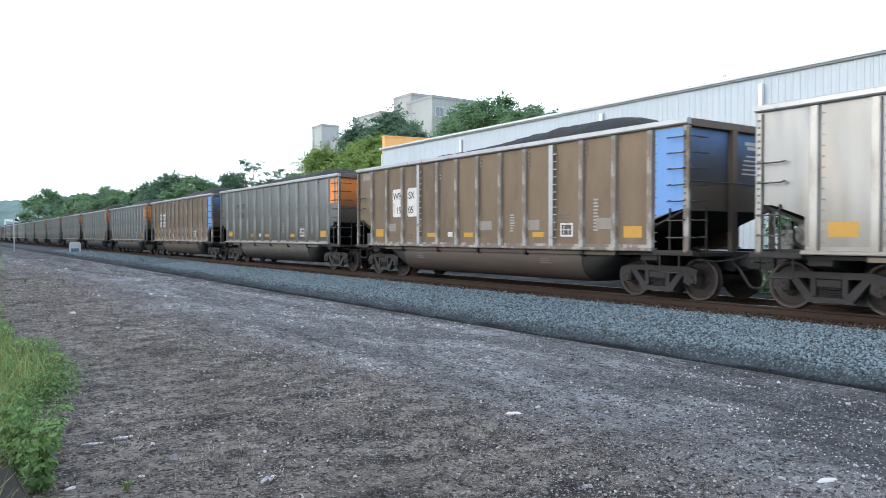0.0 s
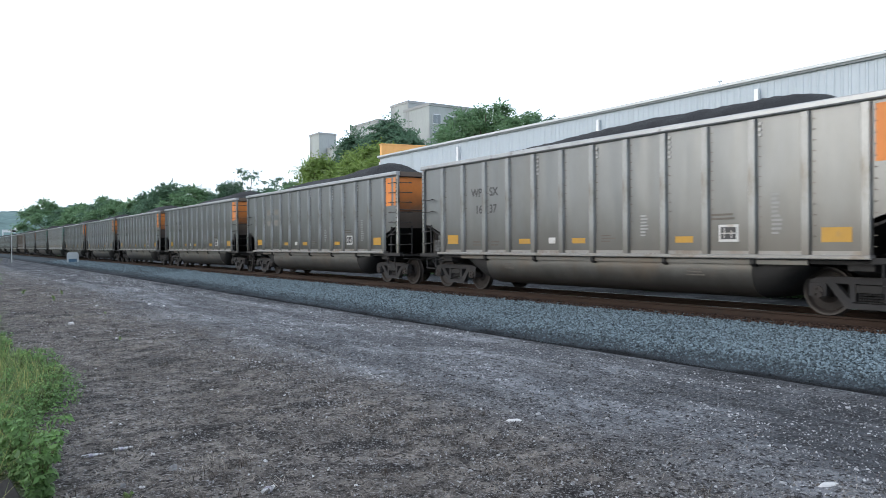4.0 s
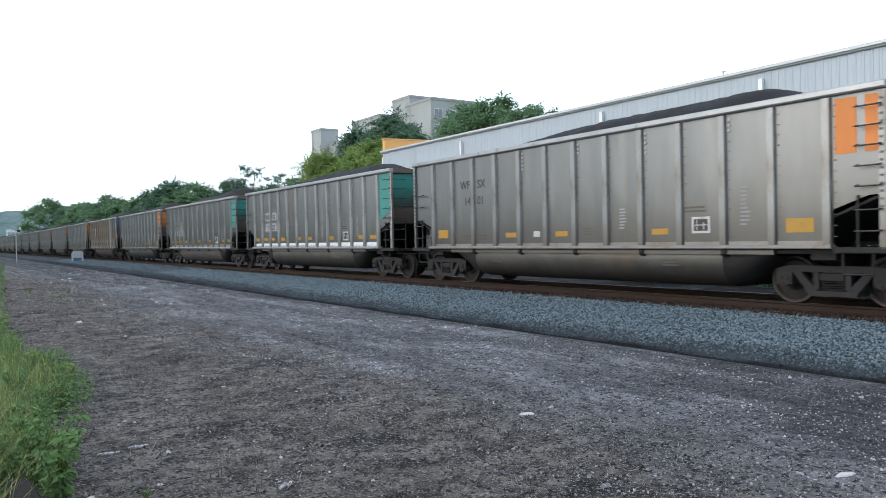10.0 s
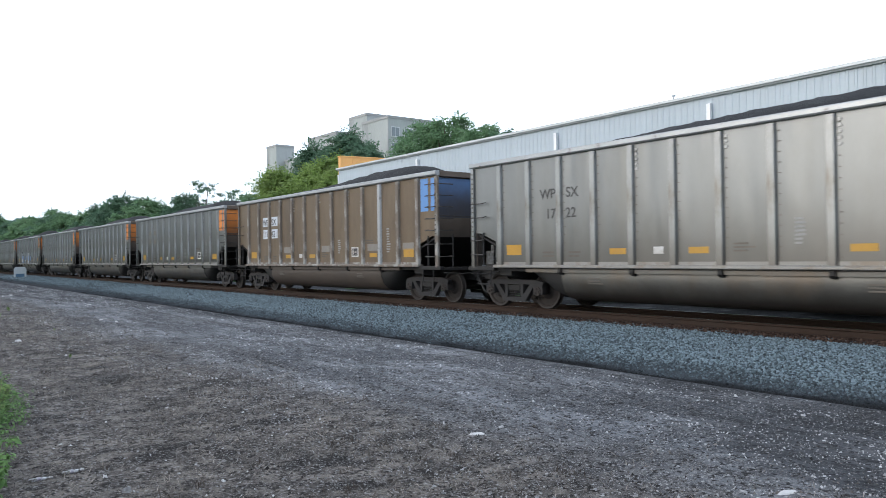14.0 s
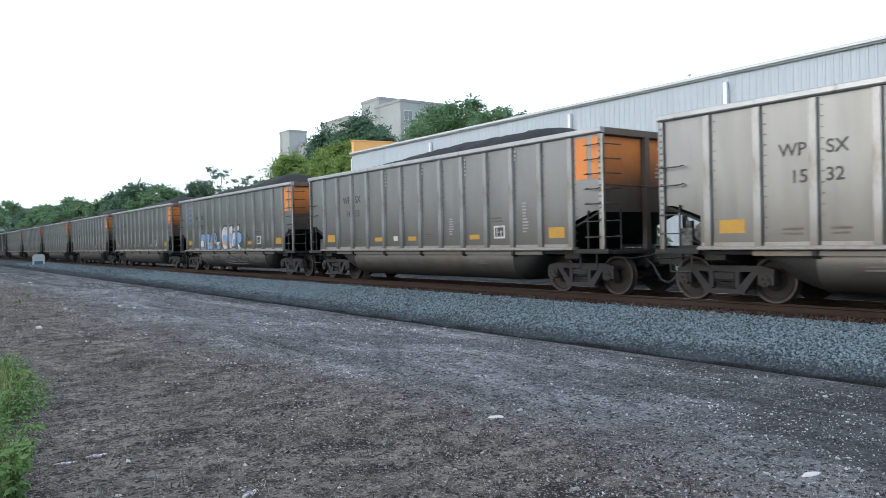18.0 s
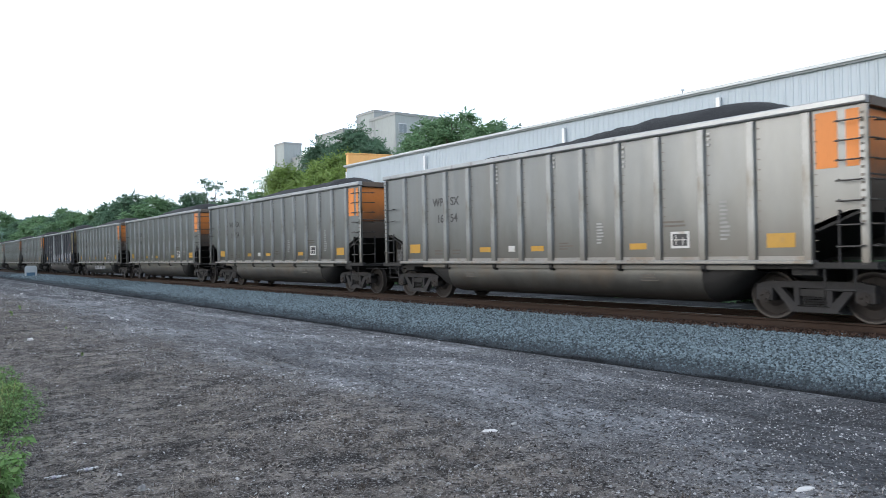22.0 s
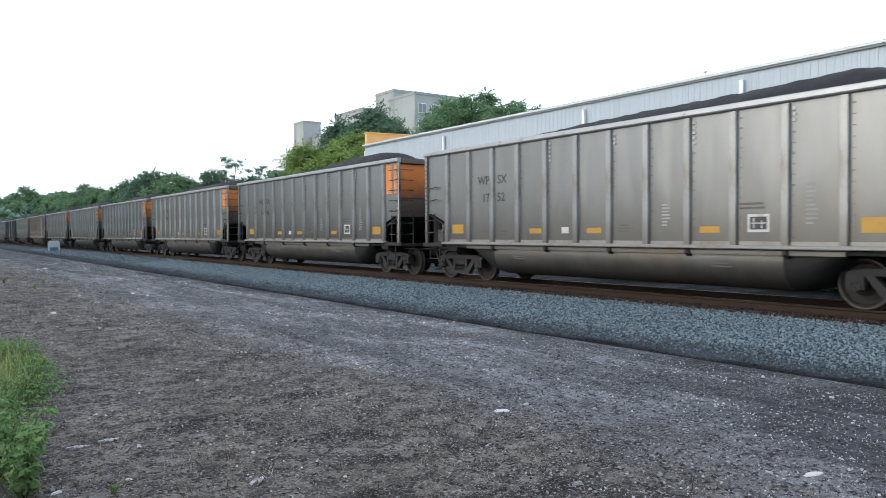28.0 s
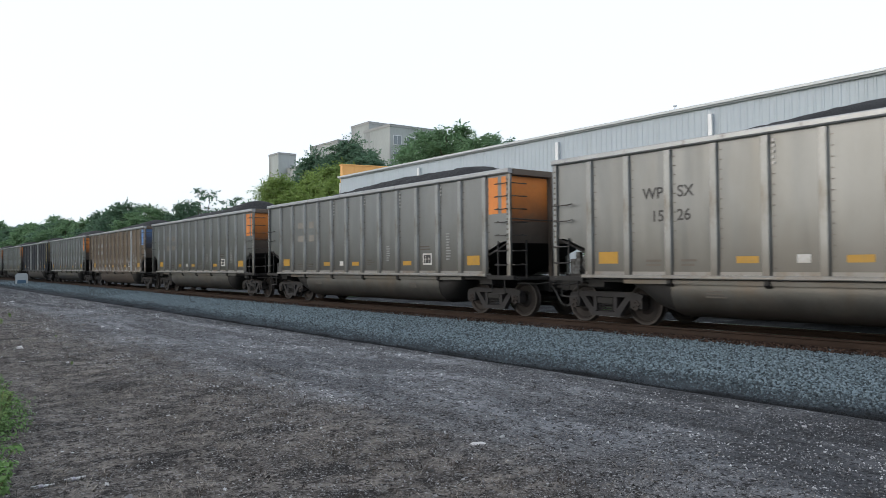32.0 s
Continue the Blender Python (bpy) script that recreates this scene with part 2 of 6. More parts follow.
M_TREAD = mat("polished_tread", (0.55, 0.54, 0.52), 0.25, 0.9, 0.1, 4, 40, 0.05)
M_RIM = mat("worn_wheel_rim", (0.05, 0.045, 0.042), 0.42, 0.5, 0.15, 4, 40, 0.05)
M_RUNG = mat("grab_iron", (0.055, 0.05, 0.048), 0.6, 0.3, 0.2, 6, 60, 0.1)
M_BOLT = mat("bolt_steel", (0.10, 0.088, 0.075), 0.6, 0.2, 0.2, 6, 60, 0.0)
M_RUBBER = mat("rubber_hose", (0.02, 0.02, 0.02), 0.7)
M_GRAF_BLUE = mat("blue_spray_paint", (0.12, 0.24, 0.46), 0.5, 0, 0.2, 3, 40, 0.0, stain=(0.2, 0.25, 0.32), stain_at=0.6, stain_scale=4)
M_GRAF_WHITE = mat("white_spray_paint", (0.40, 0.41, 0.43), 0.5, 0, 0.2, 3, 40, 0.0, stain=(0.2, 0.2, 0.2), stain_at=0.58, stain_scale=4)
M_GRAF_GREY = mat("blue_grey_spray_paint", (0.13, 0.145, 0.175), 0.5, 0, 0.3, 5, 40, 0.0, stain=(0.05, 0.052, 0.06), stain_at=0.55, stain_scale=5)
M_GRAF_RED = mat("red_spray_paint", (0.3, 0.06, 0.04), 0.5)
M_RAIL = mat("rusty_rail", (0.036, 0.023, 0.017), 0.8, 0.0, 0.25, 3, 50, 0.2, (1, 0.3, 1), (0.035, 0.025, 0.02), 0.6, 0.12, 1.5, spec=0.2)
M_TIE = mat("creosoted_tie", (0.075, 0.05, 0.038), 0.85, 0, 0.3, 4, 40, 0.4, (0.3, 1, 1), per_object=0.3, spec=0.1)
M_STONE = mat("ballast_stone", (0.122, 0.16, 0.183), 0.85, 0, 0.2, 20, 80, 0.2, per_island=1.5, spec=0.12)
M_RUSTSTONE = mat("rusty_ballast_stone", (0.05, 0.033, 0.026), 0.9, 0, 0.2, 20, 80, 0.2, per_island=1.4, spec=0.12)
M_BALLAST = mat("ballast_bed", (0.06, 0.074, 0.085), 0.9, 0, 0.4, 14, 40, 0.8, stain=(0.03, 0.034, 0.04), stain_at=0.62, stain_scale=0.5, stain_amount=0.7, spec=0.06)
M_FINES = mat("coal_fines", (0.013, 0.0135, 0.015), 0.85, 0, 0.3, 20, 80, 0.2, per_island=1.4, spec=0.1)
M_CHIPPING = mat("dusty_chipping", (0.095, 0.122, 0.14), 0.9, 0, 0.2, 20, 80, 0.2, per_island=1.4, spec=0.1)
M_PEBBLE = mat("pale_pebble", (0.33, 0.337, 0.35), 0.85, 0, 0.2, 20, 80, 0.2, per_island=1.8, spec=0.2)
M_CINDER = mat("cinder_chip", (0.125, 0.114, 0.107), 0.9, 0, 0.2, 20, 80, 0.2, per_island=1.9, spec=0.1)
M_STRAW = mat("dry_straw", (0.25, 0.225, 0.197), 0.85, 0, 0.2, 10, 60, 0.0, per_island=1.3, spec=0.1)
M_LITTER = mat("weathered_litter", (0.5, 0.5, 0.51), 0.5, 0, 0.15, 12, 80, 0.2, stain=(0.2, 0.19, 0.18), stain_at=0.62, stain_scale=9)
M_PLASTIC = mat("dirty_plastic", (0.48, 0.5, 0.53), 0.25, 0, 0.3, 25, 90, 0.4, stain=(0.09, 0.085, 0.08), stain_at=0.52, stain_soft=0.08, stain_scale=22)
M_BAND = mat("torn_paper_band", (0.2, 0.19, 0.24), 0.7, 0, 0.3, 25, 90, 0.2, stain=(0.5, 0.5, 0.5), stain_at=0.6, stain_scale=30)
M_LEAF = mat("weed_leaf", (0.135, 0.245, 0.085), 0.65, 0, 0.2, 8, 60, 0.0, per_island=0.9)
M_LEAF2 = mat("pale_weed_leaf", (0.17, 0.26, 0.09), 0.65, 0, 0.2, 8, 60, 0.0, per_island=0.9)
M_GRASS = mat("tall_grass", (0.175, 0.24, 0.085), 0.6, 0, 0.2, 8, 60, 0.0, per_island=0.9)
M_DRYGRASS = mat("yellowed_grass", (0.37, 0.36, 0.14), 0.6, 0, 0.2, 8, 60, 0.0, per_island=0.8)
M_STALK = mat("dead_stalk", (0.055, 0.045, 0.038), 0.9, 0, 0.2, 8, 60, 0.0, per_island=1.0, spec=0.1)
M_STEM = mat("plant_stem", (0.10, 0.12, 0.05), 0.7)
M_TREE_DARK = mat("dark_tree_leaf", (0.096, 0.18, 0.112), 0.7, 0, 0.2, 0.7, 20, 0.0, per_island=0.55)
M_TREE_MID = mat("mid_tree_leaf", (0.14, 0.248, 0.126), 0.7, 0, 0.2, 0.7, 20, 0.0, per_island=0.55)
M_TREE_YELLOW = mat("yellow_green_leaf", (0.195, 0.285, 0.078), 0.7, 0, 0.2, 0.7, 20, 0.0, per_island=0.55)
M_BARK = mat("bark", (0.09, 0.075, 0.06), 0.9, 0, 0.3, 3, 20, 0.5, (1, 1, 0.3))
M_WALL = mat("pale_blue_cladding", (0.40, 0.46, 0.51), 0.5, 0.1, 0.05, 0.5, 8, 0.0, (1, 1, 0.2), (0.36, 0.41, 0.45), 0.62, 0.1, 0.5, (1, 1, 0.15))
M_TRIM = mat("white_trim", (0.72, 0.74, 0.76), 0.45, 0.1, 0.06, 1, 20, 0.0)
M_ROOF = mat("grey_metal_roof", (0.52, 0.55, 0.57), 0.5, 0.2, 0.1, 1, 10, 0.0)
M_GUTTER = mat("shadow_grey_gutter", (0.33, 0.36, 0.38), 0.5, 0.2, 0.1, 1, 10, 0.0)
M_SHED = mat("orange_cladding", (0.78, 0.42, 0.14), 0.6, 0, 0.08, 1, 10, 0.0)
M_CONC = mat("grey_concrete", (0.365, 0.39, 0.39), 0.85, 0, 0.12, 0.25, 3, 0.1, (1, 1, 0.4), (0.24, 0.25, 0.25), 0.6, 0.12, 0.2, (1, 1, 0.3))
M_CONC2 = mat("pale_concrete", (0.32, 0.327, 0.33), 0.85, 0, 0.1, 0.25, 3, 0.1, (1, 1, 0.4))
# pane colour is raised to paint in the sky reflected by the glass
M_GLASS = mat("sky_toned_window", (0.2, 0.235, 0.26), 0.08, 0.0, 0.1, 1, 10, 0.0)
# hill colour is paler and bluer to paint in the distance haze
M_HILL_HAZED = mat("haze_pale_wooded_hill", (0.115, 0.172, 0.17), 0.95, 0, 0.45, 0.05, 0.3, 0.0, spec=0.05)
M_CABINET = mat("pale_cabinet_paint", (0.42, 0.46, 0.48), 0.5, 0.1, 0.08, 2, 30, 0.05, stain=(0.35, 0.36, 0.36), stain_at=0.62)
M_CABBLUE = mat("dark_blue_panel", (0.05, 0.12, 0.2), 0.4)
M_POST = mat("galvanised_post", (0.42, 0.44, 0.45), 0.5, 0.3, 0.1)
M_TIMBER = mat("old_timber", (0.03, 0.028, 0.027), 0.85, 0, 0.3, 5, 50, 0.4, (1, 0.2, 1), spec=0.15)


def ground_material():
    """Cinder lot: brown dirt and straw beside the weeds, a blue-grey gravel lane, a coal-dark strip along the ballast."""
    m = bpy.data.materials.new("cinder_lot")
    m.use_nodes = True
    n, l = m.node_tree.nodes, m.node_tree.links
    bsdf = n["Principled BSDF"]
    bsdf.inputs["Roughness"].default_value = 0.9
    bsdf.inputs["Specular IOR Level"].default_value = 0.08
    co = n.new("ShaderNodeTexCoord")
    sep = n.new("ShaderNodeSeparateXYZ")
    l.new(co.outputs["Object"], sep.inputs[0])

    def noise_at(scale, detail=5, st=(1, 1, 1)):
        mp = n.new("ShaderNodeMapping")
        mp.inputs["Scale"].default_value = st
        l.new(co.outputs["Object"], mp.inputs["Vector"])
        tx = n.new("ShaderNodeTexNoise")
        tx.inputs["Scale"].default_value = scale
        tx.inputs["Detail"].default_value = detail
        tx.inputs["Roughness"].default_value = 0.65
        l.new(mp.outputs[0], tx.inputs["Vector"])
        return tx.outputs["Fac"]

    def ramp(v, a, b, lo=0.0, hi=1.0):
        r = n.new("ShaderNodeMapRange")
        r.interpolation_type = "SMOOTHSTEP"
        l.new(v, r.inputs["Value"])
        for k, x in (("From Min", a), ("From Max", b), ("To Min", lo), ("To Max", hi)):
            r.inputs[k].default_value = x
        return r.outputs[0]

    def madd(a, k, b):
        q = n.new("ShaderNodeMath")
        q.operation = "MULTIPLY_ADD"
        l.new(a, q.inputs[0])
        q.inputs[1].default_value = k
        if isinstance(b, (int, float)):
            q.inputs[2].default_value = b
        else:
            l.new(b, q.inputs[2])
        return q.outputs[0]

    def mult(a, b):
        q = n.new("ShaderNodeMath")
        q.operation = "MULTIPLY"
        l.new(a, q.inputs[0])
        l.new(b, q.inputs[1])
        return q.outputs[0]

    def mix(f, a, b):
        q = n.new("ShaderNodeMix")
        q.data_type = "RGBA"
        l.new(f, q.inputs[0])
        for i, c in ((6, a), (7, b)):
            if isinstance(c, tuple):
                q.inputs[i].default_value = (*c, 1)
            else:
                l.new(c, q.inputs[i])
        return q.outputs[2]

    wav = noise_at(0.35, 5, (1, 0.5, 1))
    x = madd(wav, 3.4, sep.outputs["X"])
    # matted dirt: pale straw-strewn crust broken by dark damp hollows
    dirt = mix(ramp(noise_at(3.6, 9), 0.38, 0.62), (0.06, 0.055, 0.053), (0.195, 0.177, 0.164))
    dirt = mix(ramp(noise_at(0.5, 4), 0.45, 0.62, 0.0, 0.45), dirt, (0.052, 0.048, 0.047))
    dirt = mix(ramp(noise_at(5.5, 6), 0.40, 0.5, 0.6, 0.0), dirt, (0.026, 0.024, 0.024))
    lane = mix(ramp(noise_at(1.0, 8, (1, 0.3, 1)), 0.40, 0.6), (0.08, 0.089, 0.104), (0.208, 0.221, 0.246))
    lane = mix(ramp(noise_at(0.7, 6, (1.4, 0.16, 1)), 0.47, 0.60, 0.0, 0.55), lane, (0.05, 0.053, 0.06))
    lane = mix(ramp(noise_at(6.0, 6, (1, 0.5, 1)), 0.41, 0.5, 0.6, 0.0), lane, (0.034, 0.036, 0.041))
    colour = mix(ramp(x, 5.2, 7.3), dirt, lane)
    # coal dust: hollows on the lot, and thin wheel lines along the lane
    patches = ramp(noise_at(1.25, 7, (0.7, 1, 1)), 0.535, 0.59, 0.0, 0.85)
    colour = mix(mult(patches, ramp(x, 4.8, 7.0, 1.0, 0.25)), colour, (0.021, 0.02, 0.021))
    ruts = mult(ramp(noise_at(2.4, 3, (1, 0.05, 1)), 0.58, 0.66, 0.0, 0.6), ramp(x, 5.6, 7.4))
    colour = mix(ruts, colour, (0.03, 0.031, 0.035))
    # grit: pale specks and dark crumbs at three sizes
    speck = ramp(noise_at(34, 4), 0.575, 0.62, 0.0, 0.85)
    colour = mix(speck, colour, (0.3, 0.3, 0.305))
    bits = ramp(noise_at(70, 3), 0.57, 0.63, 0.0, 0.7)
    colour = mix(bits, colour, (0.3, 0.297, 0.295))
    crumb = ramp(noise_at(17, 7), 0.40, 0.465, 0.9, 0.0)
    colour = mix(crumb, colour, (0.014, 0.013, 0.013))
    # the coal-black line at the foot of the ballast, thinning out across the lane
    xs = madd(noise_at(2.2, 7, (1, 0.35, 1)), 0.9, madd(sep.outputs["X"], 1.0, -0.2))
    xs_wide = madd(ramp(sep.outputs["Y"], 2.0, 8.5, 3.0, 0.0), 1.0, xs)
    xs_wide = madd(ramp(sep.outputs["Y"], 14.0, 50.0, 0.0, 3.4), 1.0, xs_wide)
    halo = mult(ramp(xs_wide, 8.3, 9.1, 0.0, 0.7), ramp(noise_at(1.6, 6, (1, 0.3, 1)), 0.38, 0.58, 0.25, 1.0))
    colour = mix(halo, colour, (0.026, 0.028, 0.032))
    colour = mix(mult(ramp(xs, 9.1, 9.28, 0.0, 0.93), mult(ramp(noise_at(0.9, 4, (0.2, 1, 1)), 0.36, 0.52, 0.45, 1.0), ramp(sep.outputs["Y"], 14.0, 36.0, 1.0, 0.35))), colour, (0.0105, 0.011, 0.0125))
    # beyond the lot the ground is rough grass
    far = ramp(madd(noise_at(0.25, 5), 3.0, sep.outputs["X"]), 25.5, 27.0)
    slant = madd(sep.outputs["Y"], -0.042, sep.outputs["X"])
    left = ramp(madd(noise_at(0.9, 6), 1.5, slant), 0.6, 1.3, 1.0, 0.0)
    green = mix(ramp(noise_at(3.0, 5), 0.4, 0.6), (0.045, 0.075, 0.025), (0.10, 0.14, 0.05))
    colour = mix(far, colour, green)
    colour = mix(left, colour, green)
    l.new(colour, bsdf.inputs["Base Color"])
    bp = n.new("ShaderNodeBump")
    bp.inputs["Strength"].default_value = 1.0
    bp.inputs["Distance"].default_value = 0.05
    l.new(noise_at(18, 8), bp.inputs["Height"])
    l.new(bp.outputs[0], bsdf.inputs["Normal"])
    return m


M_GROUND = ground_material()


def leafy(m, amount=0.45):
    """Lets light through the leaves."""
    n, l = m.node_tree.nodes, m.node_tree.links
    bsdf = n["Principled BSDF"]
    tr = n.new("ShaderNodeBsdfTranslucent")
    l.new(bsdf.inputs["Base Color"].links[0].from_socket, tr.inputs["Color"])
    mx = n.new("ShaderNodeMixShader")
    mx.inputs[0].default_value = amount
    l.new(bsdf.outputs[0], mx.inputs[1])
    l.new(tr.outputs[0], mx.inputs[2])
    l.new(mx.outputs[0], n["Material Output"].inputs["Surface"])


for leaf in (M_LEAF, M_LEAF2, M_GRASS, M_DRYGRASS, M_TREE_DARK, M_TREE_MID, M_TREE_YELLOW):
    leafy(leaf)


def dusted(m):
    """Coal dust washed over the foot of the ballast, wider further along the line."""
    n, l = m.node_tree.nodes, m.node_tree.links
    bsdf = n["Principled BSDF"]
    src = bsdf.inputs["Base Color"].links[0].from_socket
    co = n.new("ShaderNodeTexCoord")
    sep = n.new("ShaderNodeSeparateXYZ")
    l.new(co.outputs["Object"], sep.inputs[0])
    mp = n.new("ShaderNodeMapping")
    mp.inputs["Scale"].default_value = (1, 0.3, 1)
    l.new(co.outputs["Object"], mp.inputs["Vector"])
    tx = n.new("ShaderNodeTexNoise")
    tx.inputs["Scale"].default_value = 2.2
    tx.inputs["Detail"].default_value = 7
    l.new(mp.outputs[0], tx.inputs["Vector"])
    a = n.new("ShaderNodeMath")
    a.operation = "MULTIPLY_ADD"
    l.new(tx.outputs["Fac"], a.inputs[0])
    a.inputs[1].default_value = 1.1
    l.new(sep.outputs["X"], a.inputs[2])
    wide = n.new("ShaderNodeMapRange")
    l.new(sep.outputs["Y"], wide.inputs["Value"])
    for k, v in (("From Min", 13.0), ("From Max", 36.0), ("To Min", 0.0), ("To Max", 0.5)):
        wide.inputs[k].default_value = v
    d = n.new("ShaderNodeMath")
    d.operation = "SUBTRACT"
    l.new(a.outputs[0], d.inputs[0])
    l.new(wide.outputs[0], d.inputs[1])
    colour = src
    for v, lo, hi, amount, coal in ((d.outputs[0], 9.2, 10.8, 0.85, (0.022, 0.025, 0.03)), (a.outputs[0], 9.52, 9.8, 0.93, (0.0105, 0.011, 0.0125))):
        ramp = n.new("ShaderNodeMapRange")
        ramp.interpolation_type = "SMOOTHSTEP"
        l.new(v, ramp.inputs["Value"])
        for k, x in (("From Min", lo), ("From Max", hi), ("To Min", amount), ("To Max", 0.0)):
            ramp.inputs[k].default_value = x
        mix = n.new("ShaderNodeMix")
        mix.data_type = "RGBA"
        l.new(ramp.outputs[0], mix.inputs[0])
        l.new(colour, mix.inputs[6])
        mix.inputs[7].default_value = (*coal, 1)
        colour = mix.outputs[2]
    l.new(colour, bsdf.inputs["Base Color"])


for bed in (M_BALLAST, M_STONE, M_CHIPPING):
    dusted(bed)



def coal_dusted(m, fields):
    """The hollows' coal dust also covers what lies in them."""
    n, l = m.node_tree.nodes, m.node_tree.links
    bsdf = n["Principled BSDF"]
    colour = bsdf.inputs["Base Color"].links[0].from_socket
    co = n.new("ShaderNodeTexCoord")
    for scale, detail, st, lo, hi, amount in fields:
        mp = n.new("ShaderNodeMapping")
        mp.inputs["Scale"].default_value = st
        l.new(co.outputs["Object"], mp.inputs["Vector"])
        tx = n.new("ShaderNodeTexNoise")
        tx.inputs["Scale"].default_value = scale
        tx.inputs["Detail"].default_value = detail
        tx.inputs["Roughness"].default_value = 0.65
        l.new(mp.outputs[0], tx.inputs["Vector"])
        ramp = n.new("ShaderNodeMapRange")
        ramp.interpolation_type = "SMOOTHSTEP"
        l.new(tx.outputs["Fac"], ramp.inputs["Value"])
        for k, x in (("From Min", min(lo, hi)), ("From Max", max(lo, hi)), ("To Min", 0.0 if lo < hi else amount), ("To Max", amount if lo < hi else 0.0)):
            ramp.inputs[k].default_value = x
        mix = n.new("ShaderNodeMix")
        mix.data_type = "RGBA"
        l.new(ramp.outputs[0], mix.inputs[0])
        l.new(colour, mix.inputs[6])
        mix.inputs[7].default_value = (0.024, 0.023, 0.024, 1)
        colour = mix.outputs[2]
    l.new(colour, bsdf.inputs["Base Color"])


HOLLOWS = ((1.25, 7, (0.7, 1, 1), 0.53, 0.61, 0.85), (2.1, 8, (0.8, 1, 1), 0.55, 0.43, 0.75), (5.5, 6, (1, 1, 1), 0.5, 0.41, 0.65))
LANES = ((0.7, 6, (1.4, 0.16, 1), 0.47, 0.60, 0.5), (1.0, 8, (1, 0.3, 1), 0.6, 0.40, 0.4), (6.0, 6, (1, 0.5, 1), 0.5, 0.41, 0.5))
coal_dusted(M_PEBBLE, LANES)
coal_dusted(M_CINDER, HOLLOWS)
coal_dusted(M_STRAW, HOLLOWS)

# ---------------------------------------------------------------- mesh helpers


class Shape:
    """Collects simple solids into one mesh."""

    def __init__(self):
        self.v, self.f = [], []

    def box(self, x0, x1, y0, y1, z0, z1):
        b = len(self.v)
        self.v += [(x, y, z) for z in (z0, z1) for y in (y0, y1) for x in (x0, x1)]
        self.f += [tuple(b + i for i in q) for q in ((0, 2, 3, 1), (4, 5, 7, 6), (0, 1, 5, 4), (2, 6, 7, 3), (0, 4, 6, 2), (1, 3, 7, 5))]
        return self

    def prism(self, pts, axis, a, b):
        """Extrudes a polygon along an axis: x takes (y, z), y takes (x, z), z takes (x, y)."""
        o, n = len(self.v), len(pts)
        for k in (a, b):
            for p, q in pts:
                self.v.append({"x": (k, p, q), "y": (p, k, q), "z": (p, q, k)}[axis])
        self.f.append(tuple(o + i for i in range(n))[::-1])
        self.f.append(tuple(o + n + i for i in range(n)))
        self.f += [(o + i, o + (i + 1) % n, o + n + (i + 1) % n, o + n + i) for i in range(n)]
        return self

    def cyl(self, p0, p1, r, n=8, r2=None, caps=True):
        p0, p1 = Vector(p0), Vector(p1)
        w = (p1 - p0).normalized()
        u = w.orthogonal().normalized()
        t = w.cross(u)
        o = len(self.v)
        for p, rr in ((p0, r), (p1, r if r2 is None else r2)):
            for i in range(n):
                a = 2 * math.pi * i / n
                self.v.append(tuple(p + (u * math.cos(a) + t * math.sin(a)) * rr))
        self.f += [(o + i, o + (i + 1) % n, o + n + (i + 1) % n, o + n + i) for i in range(n)]
        if caps:
            self.f.append(tuple(o + i for i in range(n))[::-1])
            self.f.append(tuple(o + n + i for i in range(n)))
        return self

    def tube(self, pts, r, n=6):
        for a, b in zip(pts, pts[1:]):
            self.cyl(a, b, r, n)
        return self

    def lathe_x(self, prof, n=20):
        """Turns a profile of (x, radius) round the x axis."""
        o = len(self.v)
        for x, r in prof:
            for i in range(n):
                a = 2 * math.pi * i / n
                self.v.append((x, r * math.cos(a), r * math.sin(a)))
        for k in range(len(prof) - 1):
            b = o + k * n
            self.f += [(b + i, b + (i + 1) % n, b + n + (i + 1) % n, b + n + i) for i in range(n)]
        self.f.append(tuple(o + i for i in range(n))[::-1])
        self.f.append(tuple(o + (len(prof) - 1) * n + i for i in range(n)))
        return self

    def mesh(self, name, material, smooth=False):
        me = bpy.data.meshes.new(name)
        me.from_pydata(self.v, [], self.f)
        bm = bmesh.new()
        bm.from_mesh(me)
        bmesh.ops.recalc_face_normals(bm, faces=bm.faces)
        bm.to_mesh(me)
        bm.free()
        if smooth:
            me.polygons.foreach_set("use_smooth", [True] * len(me.polygons))
        me.materials.append(material)
        return me


def part(name, shape, material, parent, label="", at=(0, 0, 0), smooth=False):
    """Links one mesh as a part of a thing or of another part."""
    me = shape if isinstance(shape, bpy.types.Mesh) else shape.mesh(name, material, smooth)
    ob = new(name, me)
    ob.parent = parent
    ob.location = at
    return tagged(ob, label)


def thing(name, label, category, group="", kind="", at=(0, 0, 0), rz=0):
    ob = new(name)
    ob.empty_display_size = 0.2
    ob.matrix_basis = pose(*at, 0, 0, rz)
    return tagged(ob, label, category, group, kind)


def solid(name, shape, material, label="", category="", group="", kind="", smooth=False, at=(0, 0, 0), rz=0):
    ob = new(name, shape if isinstance(shape, bpy.types.Mesh) else shape.mesh(name, material, smooth))
    ob.matrix_basis = pose(*at, 0, 0, rz)
    return tagged(ob, label, category, group, kind)


